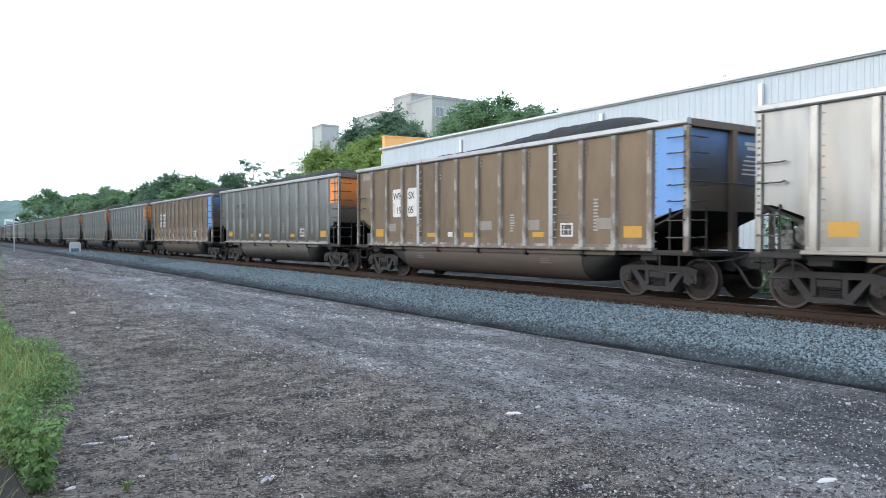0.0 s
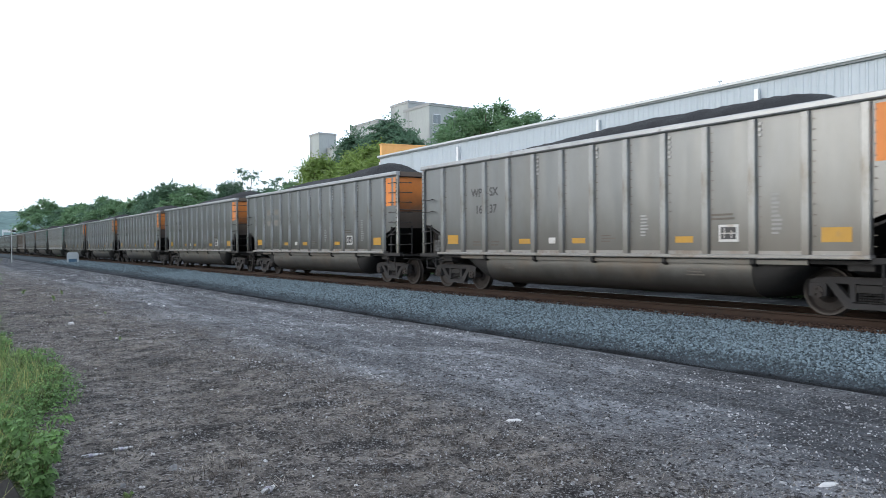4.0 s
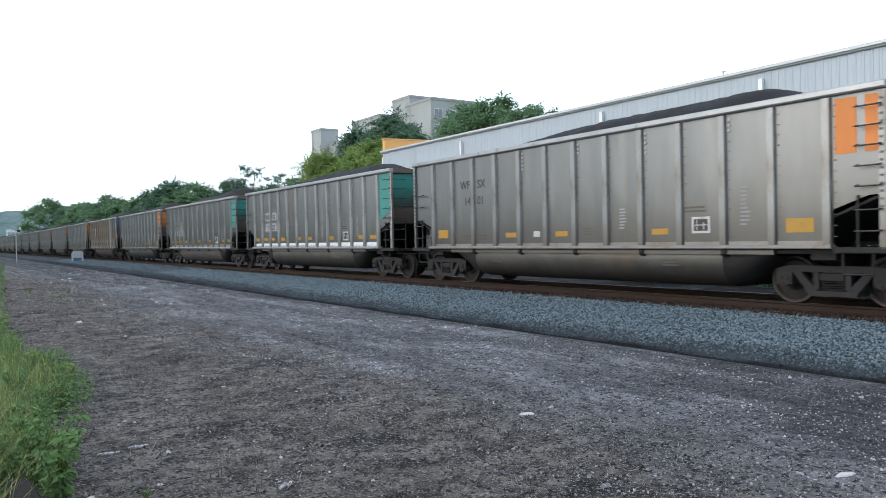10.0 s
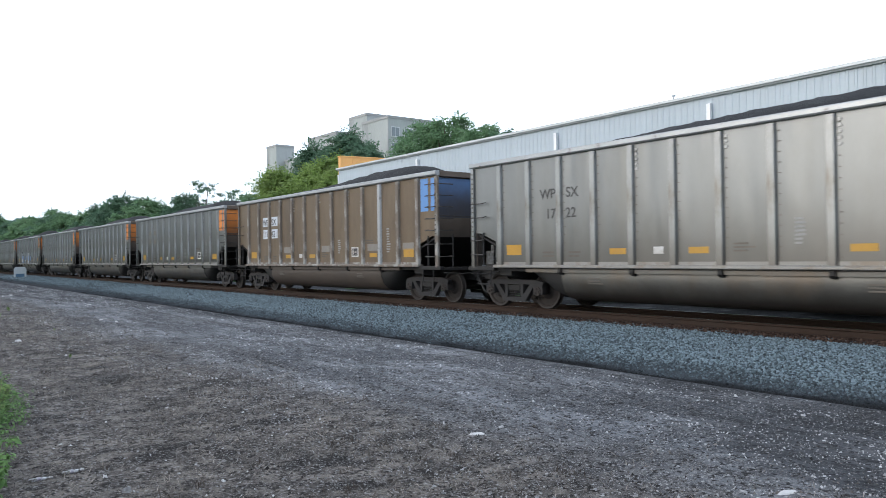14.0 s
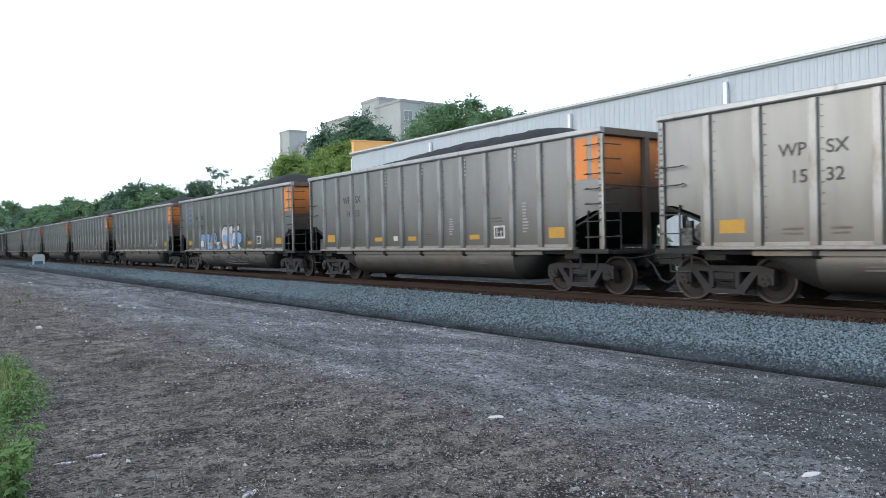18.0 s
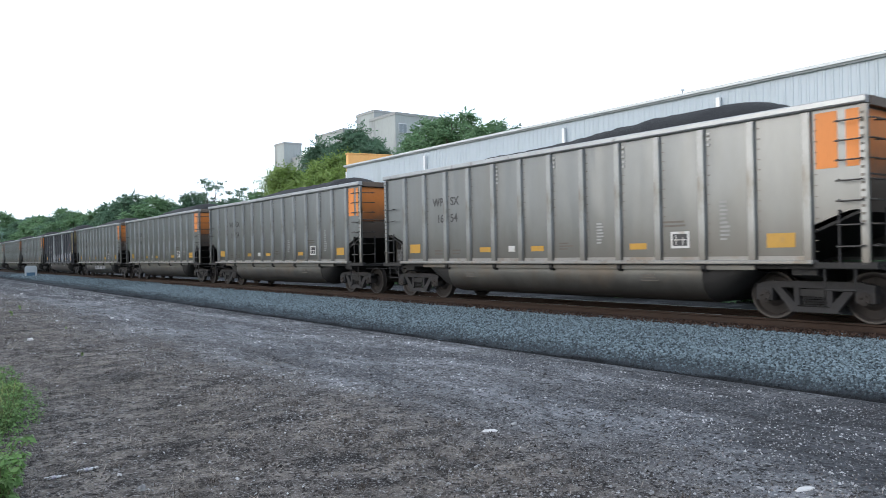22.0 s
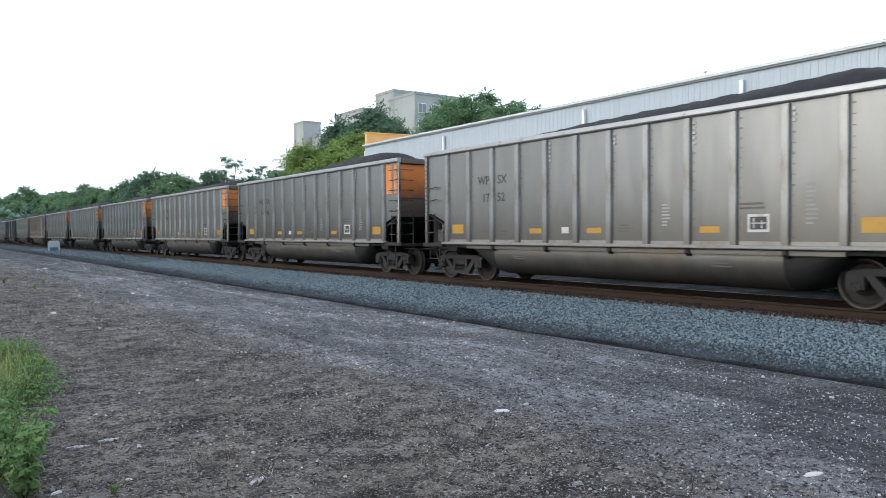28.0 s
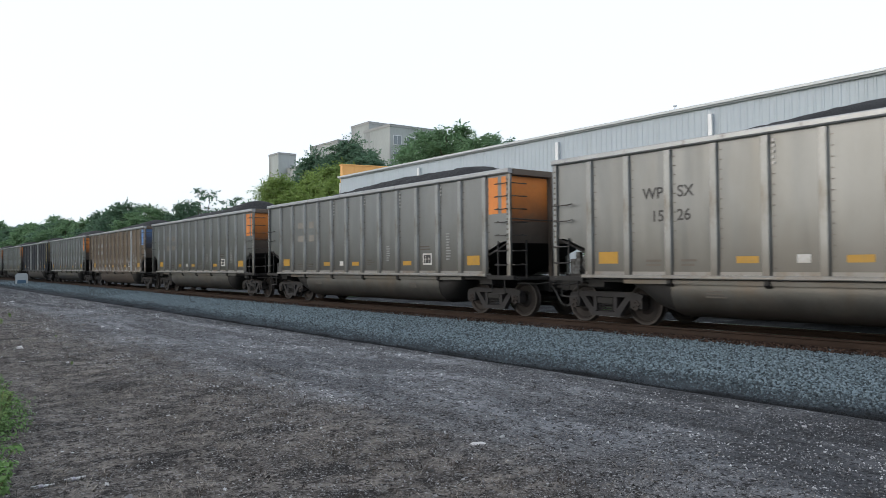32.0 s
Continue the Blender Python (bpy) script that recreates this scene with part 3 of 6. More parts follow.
def sheet_mesh(name, verts, faces, material, smooth=False):
    """A mesh straight from arrays, for what has very many small pieces."""
    verts, faces = np.asarray(verts, np.float32), np.asarray(faces, np.int32)
    me = bpy.data.meshes.new(name)
    me.vertices.add(len(verts))
    me.vertices.foreach_set("co", verts.ravel())
    k = faces.shape[1]
    me.loops.add(faces.size)
    me.loops.foreach_set("vertex_index", faces.ravel())
    me.polygons.add(len(faces))
    me.polygons.foreach_set("loop_start", np.arange(0, faces.size, k, dtype=np.int32))
    me.polygons.foreach_set("loop_total", np.full(len(faces), k, np.int32))
    if smooth:
        me.polygons.foreach_set("use_smooth", np.ones(len(faces), bool))
    me.update(calc_edges=True)
    me.materials.append(material)
    return me


LETTERS = {}


def letters(text, size, material):
    """The mesh of a word in the built-in font, lying in xy."""
    key = (text, size, material.name)
    if key not in LETTERS:
        cu = bpy.data.curves.new("lettering", "FONT")
        cu.body, cu.size, cu.extrude = text, size, 0.002
        cu.align_x = "CENTER"
        cu.offset = 0.012 * size
        ob = bpy.data.objects.new("lettering", cu)
        scene.collection.objects.link(ob)
        dg = bpy.context.evaluated_depsgraph_get()
        me = bpy.data.meshes.new_from_object(ob.evaluated_get(dg))
        bpy.data.objects.remove(ob)
        bpy.data.curves.remove(cu)
        me.materials.clear()
        me.materials.append(material)
        LETTERS[key] = me
    return LETTERS[key]


# ---------------------------------------------------------------- the line
LINE_X, RAIL_Z, BEND_Y, BEND_R = 14.36, 0.36, 300.0, 420.0


def line_pose(s, side=0.0):
    """The place on the line s metres along it: straight, then bending away to the right."""
    if s <= BEND_Y:
        return LINE_X + side, s, 0.0
    a = (s - BEND_Y) / BEND_R
    return LINE_X + BEND_R - (BEND_R - side) * math.cos(a), BEND_Y + (BEND_R - side) * math.sin(a), a


def swept(profile, stations):
    """Sweeps a (side, z) profile along the line."""
    sh = Shape()
    n = len(profile)
    for s in stations:
        for p, z in profile:
            x, y, _ = line_pose(s, p)
            sh.v.append((x, y, z))
    for k in range(len(stations) - 1):
        b = k * n
        sh.f += [(b + i, b + (i + 1) % n, b + n + (i + 1) % n, b + n + i) for i in range(n)]
    sh.f.append(tuple(range(n)))
    sh.f.append(tuple(range((len(stations) - 1) * n, len(stations) * n)))
    return sh


STATIONS = [-60, -20, 0, 20, 60, 120, 200, 300] + [300 + 20 * i for i in range(1, 30)]



def lot_z(x, y):
    """The uneven surface of the lot, level where it meets the ballast."""
    near = max(0.0, 1 - max(0.0, y - 40) / 120) * min(1.0, max(0.0, (8.9 - x) / 0.7))
    bump = noise.noise((x * 0.35, y * 0.3, 0.0)) + 0.5 * noise.noise((x * 1.4, y * 1.2, 3.0)) + 0.3 * noise.noise((x * 3.4, y * 3.1, 7.0))
    return 0.055 * near * bump - 0.05 * min(1.0, max(0.0, (x - 8.7) / 0.2))


# ground: one sheet to the horizon, finer before the camera
gx = np.unique(np.concatenate([np.linspace(-2500, -40, 14), np.linspace(-40, -4, 14), np.arange(-4, 12.6, 0.16), np.linspace(13, 40, 14), np.linspace(40, 2500, 18)]))
gy = np.unique(np.concatenate([np.linspace(-2500, -30, 12), np.linspace(-30, 0, 14), np.arange(0, 26, 0.2), np.linspace(26, 120, 50), np.linspace(120, 3000, 24)]))
gv = [(float(xx), float(yy), lot_z(float(xx), float(yy))) for yy in gy for xx in gx]
nx = len(gx)
gf = [(j * nx + i, j * nx + i + 1, (j + 1) * nx + i + 1, (j + 1) * nx + i) for j in range(len(gy) - 1) for i in range(nx - 1)]
tagged(new("ground", sheet_mesh("ground", gv, gf, M_GROUND, True)), "grey-brown cinder lot with a gravel lane and coal dust", "ground", kind="structure")

# ballast: a low bank under the track
bank = swept([(-5.45, -0.06), (-4.6, 0.03), (-3.2, 0.12), (-1.7, 0.17), (1.7, 0.17), (3.0, 0.10), (4.6, -0.08)], STATIONS)
tagged(new("ballast_bank", bank.mesh("ballast_bank", M_BALLAST)), "blue-grey crushed stone ballast bank", "ballast", kind="structure")


def stones(name, pts, size, material, flat=0.75):
    """Angular stones: jittered six-sided blocks, joined."""
    rs = np.random.RandomState(len(pts))
    n = len(pts)
    c = np.array([(x, y, z) for z in (-1, 1) for y in (-1, 1) for x in (-1, 1)], float) * 0.5
    v = c[None] * rs.uniform(0.55, 1.1, (n, 1, 3)) + rs.uniform(-0.2, 0.2, (n, 8, 3))
    v[:, :, 2] *= flat
    ax = rs.normal(size=(n, 3))
    ax /= np.linalg.norm(ax, axis=1)[:, None]
    an = rs.uniform(0, 6.28, n)[:, None, None]
    k = ax[:, None, :]
    v = v * np.cos(an) + np.cross(np.broadcast_to(k, v.shape), v) * np.sin(an) + k * (v * k).sum(2, keepdims=True) * (1 - np.cos(an))
    v = v * size[:, None, None] + pts[:, None, :]
    q = np.array([(0, 2, 3, 1), (4, 5, 7, 6), (0, 1, 5, 4), (2, 6, 7, 3), (0, 4, 6, 2), (1, 3, 7, 5)])
    f = (q[None] + 8 * np.arange(n)[:, None, None]).reshape(-1, 4)
    return sheet_mesh(name, v.reshape(-1, 3), f, material)


def bank_z(side):
    return np.interp(side, [-5.45, -4.6, -3.2, -1.7, 1.7, 3.0, 4.6], [-0.06, 0.03, 0.12, 0.17, 0.17, 0.10, -0.08])


rs = np.random.RandomState(5)
N = 105000
by = 2.5 + 43 * rs.uniform(0, 1, N) ** 1.7
bs = rs.uniform(-5.5, -0.95, N)
far_n, on_n = 3500, 14000
by = np.concatenate([by, rs.uniform(8, 60, far_n), rs.uniform(36, 95, on_n)])
bs = np.concatenate([bs, rs.uniform(1.0, 4.2, far_n), rs.uniform(-5.2, -0.95, on_n)])
ragged = np.array([0.25 * noise.noise((0.0, b * 0.7, 21.0)) for b in by])
keep = rs.uniform(0, 1, len(by)) < np.clip((bs + 5.36 + ragged - 0.35 * np.clip((by - 12) / 24, 0, 1)) / 1.25, 0.03, 1)
by, bs = by[keep], bs[keep]
bsize = rs.uniform(0.02, 0.045, len(by)) * np.interp(by, [3, 45, 95], [0.85, 1.35, 2.4])
bp = np.stack([LINE_X + bs, by, bank_z(bs) + bsize * 0.18], 1)
tagged(new("ballast_stones", stones("ballast_stones", bp, bsize, M_STONE)), "loose angular blue-grey ballast stones", "ballast", kind="stuff")

# rusty stones packed along the rail
N = 5200
ry = 3 + 42 * rs.uniform(0, 1, N) ** 1.7
rside = -0.85 - 0.62 * rs.uniform(0, 1, N) ** 1.5
rsize = rs.uniform(0.03, 0.06, N) * np.interp(ry, [3, 45], [0.85, 1.35])
rp = np.stack([LINE_X + rside, ry, bank_z(rside) + rsize * 0.3 + 0.01], 1)
tagged(new("rusty_ballast_stones", stones("rusty_ballast_stones", rp, rsize, M_RUSTSTONE)), "rust-stained ballast stones packed along the rail", "ballast", kind="stuff")


def chips(name, pts, size, material, flat=0.4):
    """Small sharp chips: tilted four-sided points, joined."""
    r = np.random.RandomState(len(pts))
    n = len(pts)
    a = r.uniform(0, 6.283, n)[:, None] + np.array([0, 1.4, 3.1, 4.6])[None] + r.uniform(-0.35, 0.35, (n, 4))
    rad = r.uniform(0.35, 0.75, (n, 4)) * size[:, None]
    base = np.stack([np.cos(a) * rad, np.sin(a) * rad, np.full((n, 4), -0.25) * size[:, None]], 2)
    tip = np.concatenate([r.uniform(-0.3, 0.3, (n, 2)), r.uniform(0.5, 1.3, (n, 1)) * flat], 1) * size[:, None]
    v = np.concatenate([base, tip[:, None]], 1) + pts[:, None, :]
    q = np.array([(0, 1, 4), (1, 2, 4), (2, 3, 4), (3, 0, 4)])
    return sheet_mesh(name, v.reshape(-1, 3), (q[None] + 5 * np.arange(n)[:, None, None]).reshape(-1, 3), material)


# coal fines in a crooked line at the foot of the bank, and dusty chippings over the apron
N = 8000
fy = 3 + 24 * rs.uniform(0, 1, N) ** 1.5
fx = 8.94 + np.array([0.1 * noise.noise((0.0, b * 0.5, 4.0)) + 0.06 * noise.noise((0.0, b * 2.0, 9.0)) for b in fy]) + rs.normal(0, 0.07, N)
fz = np.where(fx > 8.95, bank_z(fx - LINE_X), -0.045)
fs = rs.uniform(0.015, 0.04, N) * np.interp(fy, [3, 48], [0.8, 2.2])
tagged(new("coal_fines", chips("coal_fines", np.stack([fx, fy, np.maximum(fz, -0.045)], 1), fs, M_FINES)), "black coal fines lying along the foot of the ballast", "coal", kind="stuff")
N = 22000
fy = 3 + 45 * rs.uniform(0, 1, N) ** 1.9
fx = 9.0 + 0.75 * rs.uniform(0, 1, N)
fs = rs.uniform(0.014, 0.038, N) * np.interp(fy, [3, 48], [0.8, 2.0])
tagged(new("ballast_chippings", chips("ballast_chippings", np.stack([fx, fy, bank_z(fx - LINE_X)], 1), fs, M_CHIPPING)), "dusty blue-grey chippings at the foot of the ballast", "ballast", kind="stuff")

# loose pebbles and straw on the lot: thinning out with distance
N = 30000
py = 1.5 + 62 * rs.uniform(0, 1, N) ** 2.3
px = np.where(rs.uniform(0, 1, N) < 0.8, rs.uniform(3.2, 8.62, N), rs.uniform(0.4, 4, N))
psz = rs.uniform(0.009, 0.026, N) * np.where(rs.uniform(0, 1, N) > 0.985, 2.0, 1.0) * np.interp(py, [2, 30, 64], [0.8, 1.3, 1.7])
pp = np.array([(a, b, lot_z(a, b) + s * 0.1) for a, b, s in zip(px, py, psz)])
tagged(new("pebbles", stones("pebbles", pp, psz, M_PEBBLE, 0.5)), "small pale pebbles scattered over the cinder lot", "pebbles", kind="stuff")
N = 40000
py = 1.5 + 50 * rs.uniform(0, 1, N) ** 2.2
px = 2.8 + 5.8 * rs.uniform(0, 1, N) ** 0.8
psz = rs.uniform(0.007, 0.018, N) * np.interp(py, [2, 30, 52], [0.8, 1.4, 1.7])
pp = np.array([(a, b, lot_z(a, b)) for a, b in zip(px, py)])
tagged(new("gravel_grit", chips("gravel_grit", pp, psz, M_PEBBLE)), "fine grey gravel grit on the lane", "gravel", kind="stuff")


def blades(name, roots, height, lean, width, material, segs=3, seed=1):
    """Thin bent strips: grass when upright, straw when flat."""
    r = np.random.RandomState(seed)
    n = len(roots)
    az = r.uniform(0, 6.283, n)
    dx, dy = np.cos(az), np.sin(az)
    vs, t = [], np.linspace(0, 1, segs + 1)
    for k in t:
        out = lean * height * k ** 1.7
        up = height * k * (1 - 0.35 * lean * k)
        cx, cyy, cz = roots[:, 0] + dx * out, roots[:, 1] + dy * out, roots[:, 2] + up
        w = width * (1 - 0.85 * k)
        vs.append(np.stack([cx - dy * w, cyy + dx * w, cz], 1))
        vs.append(np.stack([cx + dy * w, cyy - dx * w, cz], 1))
    v = np.stack(vs, 1).reshape(-1, 3)
    k = 2 * (segs + 1)
    q = np.array([(2 * i, 2 * i + 1, 2 * i + 3, 2 * i + 2) for i in range(segs)])
    f = (q[None] + k * np.arange(n)[:, None, None]).reshape(-1, 4)
    return sheet_mesh(name, v, f, material)


# cinder chips and clods over the dirt
N = 50000
cy_ = 1.8 + 44 * rs.uniform(0, 1, N) ** 2.3
cx_ = rs.uniform(0.2, 6.8, N)
keep = cx_ < 3.4 + 3.4 * rs.uniform(0, 1, N)
cx_, cy_ = cx_[keep], cy_[keep]
csz = rs.uniform(0.01, 0.03, len(cx_)) * np.where(rs.uniform(0, 1, len(cx_)) > 0.9, 1.9, 1.0) * np.interp(cy_, [2, 18, 46], [0.85, 1.3, 1.6])
cp = np.array([(a, b, lot_z(a, b)) for a, b in zip(cx_, cy_)])
tagged(new("cinders", chips("cinders", cp, csz, M_CINDER)), "dark cinder chips and dirt clods on the lot", "cinders", kind="stuff")

# straw lies thick in drifts and leaves the damp hollows bare
N = 80000
sx = rs.uniform(0.3, 6.0, N)
sy = 2.0 + 34 * rs.uniform(0, 1, N) ** 2.2
drift = np.array([noise.noise((a * 0.9, b * 0.9, 11.0)) for a, b in zip(sx, sy)])
keep = (sx < 2.6 + 3.0 * rs.uniform(0, 1, N)) & (rs.uniform(0, 1, N) < np.clip(0.5 + 1.3 * drift, 0.05, 1))
sx, sy = sx[keep], sy[keep]
root = np.array([(a, b, lot_z(a, b) + 0.004) for a, b in zip(sx, sy)])
ln = rs.uniform(0.025, 0.10, len(root))  * np.interp(sy, [2, 36], [0.9, 1.6])
wd = 0.0026 * np.interp(sy, [2, 12, 36], [0.9, 1.3, 3.0])
tagged(new("straw", blades("straw", root, ln, rs.uniform(1.2, 3.6, len(root)), wd, M_STRAW, 2, 4)), "dry brown straw and mown stalks lying on the dirt", "straw", kind="stuff")

# tufts of dead stalks in the dirt
tx_, ty_ = rs.uniform(0.8, 4.6, 130), 3.2 + 16 * rs.uniform(0, 1, 130) ** 1.5
root = np.array([(a + da, b + db, lot_z(a, b)) for a, b in zip(tx_, ty_) for da, db in rs.normal(0, 0.05, (14, 2))])
tagged(new("dead_stalks", blades("dead_stalks", root, rs.uniform(0.03, 0.1, len(root)), rs.uniform(0.3, 1.6, len(root)), np.full(len(root), 0.0035), M_STALK, 2, 12)), "tufts of dead dark stalks in the dirt", "stalks", kind="stuff")

# fallen twigs on the dirt near the weeds
N = 420
twx, twy = rs.uniform(0.7, 4.6, N), 4.2 + 11 * rs.uniform(0, 1, N) ** 1.6
root = np.array([(a, b, lot_z(a, b) + 0.008) for a, b in zip(twx, twy)])
tagged(new("twigs", blades("twigs", root, rs.uniform(0.03, 0.07, N), rs.uniform(2.2, 4.5, N), np.full(N, 0.0045), M_STALK, 3, 15)), "dark dead twigs lying on the dirt", "twigs", kind="stuff")

# rails and ties
rail = [(-0.075, -0.172), (0.075, -0.172), (0.075, -0.16), (0.012, -0.14), (0.009, -0.05), (0.036, -0.035), (0.036, -0.003), (0.028, 0.0), (-0.028, 0.0), (-0.036, -0.003), (-0.036, -0.035), (-0.009, -0.05), (-0.012, -0.14), (-0.075, -0.16)]
track = tagged(new("railway_track"), "rusty steel railway track on dark timber ties", "railway track", kind="structure")
for side in (-0.753, 0.753):
    part("rail", swept([(side + p, RAIL_Z + z) for p, z in rail], STATIONS), M_RAIL, track, "rust-brown steel rail")
    part("rail_head", swept([(side - 0.024, RAIL_Z - 0.001), (side + 0.024, RAIL_Z - 0.001), (side + 0.02, RAIL_Z + 0.002), (side - 0.02, RAIL_Z + 0.002)], STATIONS), M_TREAD, track, "polished running surface")

# ---------------------------------------------------------------- coal cars
RIBS = [6.21 - 1.045 * i for i in range(13)]
FACE = -1.52


def side_plate():
    half = [(7.28, 3.72), (7.28, 1.98), (7.02, 1.97), (6.72, 1.86), (6.4, 1.74), (6.4, 1.13)]
    return half[:1] + half[1:] + [(-y, z) for y, z in half[::-1]]


def build_shapes():
    s = {}
    s["side_wall"] = Shape().prism(side_plate(), "x", FACE, FACE + 0.03)
    s["rib"] = Shape().prism([(FACE, -0.095), (-1.575, -0.075), (-1.588, -0.065), (-1.588, 0.065), (-1.575, 0.075), (FACE, 0.095)], "z", 1.13, 3.7)
    bolts = Shape()
    for y in RIBS:
        for i in range(13):
            bolts.box(FACE - 0.016, FACE + 0.004, y - 0.16, y - 0.12, 1.27 + i * 0.19, 1.288 + i * 0.19)
    for my in (-1, 1):
        for i in range(15):
            bolts.box(-1.592, -1.575, my * 7.265 - 0.025, my * 7.265 + 0.025, 1.75 + i * 0.128, 1.79 + i * 0.128)
    s["bolts"] = bolts
    lugs = Shape()
    for j, y in enumerate(RIBS):
        if j in (4, 6, 8, 10):
            for i in range(3 if j % 4 else 5):
                lugs.box(FACE - 0.02, FACE + 0.004, y - 0.18, y - 0.115, 3.58 - i * 0.105, 3.63 - i * 0.105)
    s["lugs"] = lugs
    s["top_chord"] = Shape().prism([(-1.47, 3.72), (-1.60, 3.72), (-1.625, 3.75), (-1.625, 3.83), (-1.61, 3.85), (-1.47, 3.85)], "y", -7.34, 7.34)
    s["end_chord"] = Shape().prism([(7.2, 3.69), (7.36, 3.69), (7.37, 3.84), (7.2, 3.86)], "x", -1.46, 1.46)
    s["side_sill"] = Shape().prism([(-1.42, 1.06), (-1.615, 1.06), (-1.625, 1.075), (-1.625, 1.12), (-1.61, 1.135), (-1.42, 1.135)], "y", -6.42, 6.42)
    s["side_girder"] = Shape().prism([(-1.40, 0.95), (-1.53, 0.95), (-1.53, 1.03), (-1.515, 1.058), (-1.40, 1.058)], "y", -5.3, 5.3)
    s["bracket"] = Shape().prism([(-1.42, 0.9), (-1.5, 0.9), (-1.575, 0.96), (-1.575, 1.057), (-1.42, 1.057)], "y", -0.05, 0.05)
    s["wear_strip"] = Shape().box(FACE - 0.006, FACE + 0.002, -6.38, 6.38, 1.137, 1.205)
    # tub: rounded trough below the sill, its ends swept up
    sec = [(-1.44, 1.05), (-1.47, 0.90), (-1.46, 0.72), (-1.38, 0.52), (-1.22, 0.36), (-0.95, 0.27)]
    sec = sec + [(-x, z) for x, z in sec[::-1]]
    tub = Shape()
    rings = [(-4.15, 1.0), (-3.9, 1.0), (3.9, 1.0), (4.15, 1.0)]
    for y, k in rings:
        tub.v += [(x * (0.99 if abs(y) > 4 else 1), y, 1.055 + (z - 1.055) * k) for x, z in sec]
    n = len(sec)
    for k in range(3):
        tub.f += [(k * n + i, k * n + i + 1, (k + 1) * n + i + 1, (k + 1) * n + i) for i in range(n - 1)]
    s["tub"] = tub
    te = Shape()
    for y, k in ((4.15, 1.0), (4.6, 0.8), (5.2, 0.2)):
        te.v += [(x * 0.98, y, 1.055 + (z - 1.055) * k) for x, z in sec]
    for k in range(2):
        te.f += [(k * n + i, k * n + i + 1, (k + 1) * n + i + 1, (k + 1) * n + i) for i in range(n - 1)]
    s["tub_end"] = te
    s["end_wall"] = Shape().box(-1.50, 1.50, 7.2, 7.235, 1.93, 3.7)
    s["slope_sheet"] = Shape().prism([(7.19, 1.93), (7.19, 1.98), (5.1, 1.10), (5.1, 1.05)], "x", -1.48, 1.48)
    s["end_post"] = Shape().box(-0.08, 0.08, 7.24, 7.36, 1.05, 3.69)
    s["corner_post"] = Shape().prism([(-1.50, 7.22), (-1.58, 7.22), (-1.58, 7.30), (-1.57, 7.345), (-1.50, 7.345)], "z", 1.05, 3.70)
    s["end_rail"] = Shape().tube([(-1.5, 7.36, 2.55), (-0.6, 7.42, 2.53), (0.6, 7.42, 2.53), (1.5, 7.36, 2.55)], 0.018)
    s["shear_plate"] = Shape().box(-1.45, 1.45, 5.3, 7.5, 0.97, 1.04)
    s["platform_edge"] = Shape().prism([(-1.58, 0.99), (-1.46, 0.99), (-1.46, 1.09), (-1.58, 1.09)], "y", 6.43, 7.46)
    s["bolster"] = Shape().prism([(-1.4, 1.0), (-1.4, 0.86), (-0.5, 0.70), (0.5, 0.70), (1.4, 0.86), (1.4, 1.0)], "y", 5.95, 6.4)
    s["centre_sill"] = Shape().box(-0.32, 0.32, -7.5, 7.5, 0.66, 0.96)
    s["coupler"] = Shape().box(-0.12, 0.12, 7.5, 7.85, 0.74, 0.94).prism([(-0.2, 7.8), (0.14, 7.8), (0.2, 7.95), (0.08, 8.09), (-0.06, 8.02), (-0.2, 8.09)], "z", 0.70, 0.99).box(-0.3, 0.3, 7.44, 7.56, 0.64, 1.0)
    hose = [(0.28, 7.5, 0.8), (0.3, 7.66, 0.72), (0.32, 7.82, 0.5), (0.33, 7.95, 0.34), (0.33, 8.08, 0.3)]
    s["air_hose"] = Shape().tube([(-x, y, z) for x, y, z in hose], 0.03)
    s["cut_lever"] = Shape().tube([(-1.45, 7.48, 0.9), (-0.9, 7.56, 0.86), (-0.3, 7.6, 0.9), (-0.1, 7.8, 1.02)], 0.015)

    def rung(y0, y1, z, x=-1.66):
        return Shape().tube([(-1.53, y0, z + 0.03), (x, y0, z), (x, y1, z), (-1.53, y1, z + 0.03)], 0.014, 5)

    s["side_rung"] = rung(6.86, 7.26, 0)
    s["end_rung"] = Shape().tube([(-1.5, 7.24, 0.03), (-1.5, 7.44, 0), (-1.06, 7.44, 0), (-1.06, 7.24, 0.03)], 0.014, 5)
    s["side_stile"] = Shape().box(-1.57, -1.54, 6.845, 6.875, 1.06, 1.98)
    s["end_stile"] = Shape().box(-1.075, -1.045, 7.39, 7.42, 1.0, 2.0)
    s["handhold"] = rung(6.78, 7.26, 0)
    s["step_stirrup"] = Shape().tube([(-1.55, 6.6, 1.0), (-1.55, 6.6, 0.62), (-1.55, 7.1, 0.62), (-1.55, 7.1, 1.0)], 0.02, 5)
    valve = Shape().cyl((-1.25, 6.55, 1.42), (-0.85, 6.55, 1.42), 0.2, 12).box(-1.3, -1.0, 6.75, 7.05, 1.15, 1.5).cyl((-1.15, 6.9, 1.5), (-1.15, 6.9, 1.66), 0.08, 8).tube([(-1.2, 6.5, 1.1), (-1.3, 6.7, 1.25), (-1.25, 7.0, 1.2)], 0.03)
    s["brake_valve"] = valve
    s["reservoir"] = Shape().cyl((-0.7, 5.9, 1.3), (0.9, 5.9, 1.3), 0.24, 14)
    s["valve_stand"] = Shape().box(-1.3, -0.8, 6.4, 7.1, 1.04, 1.15)
    # trucks, in their own space: the axle line across, z from the rail
    fr = Shape()
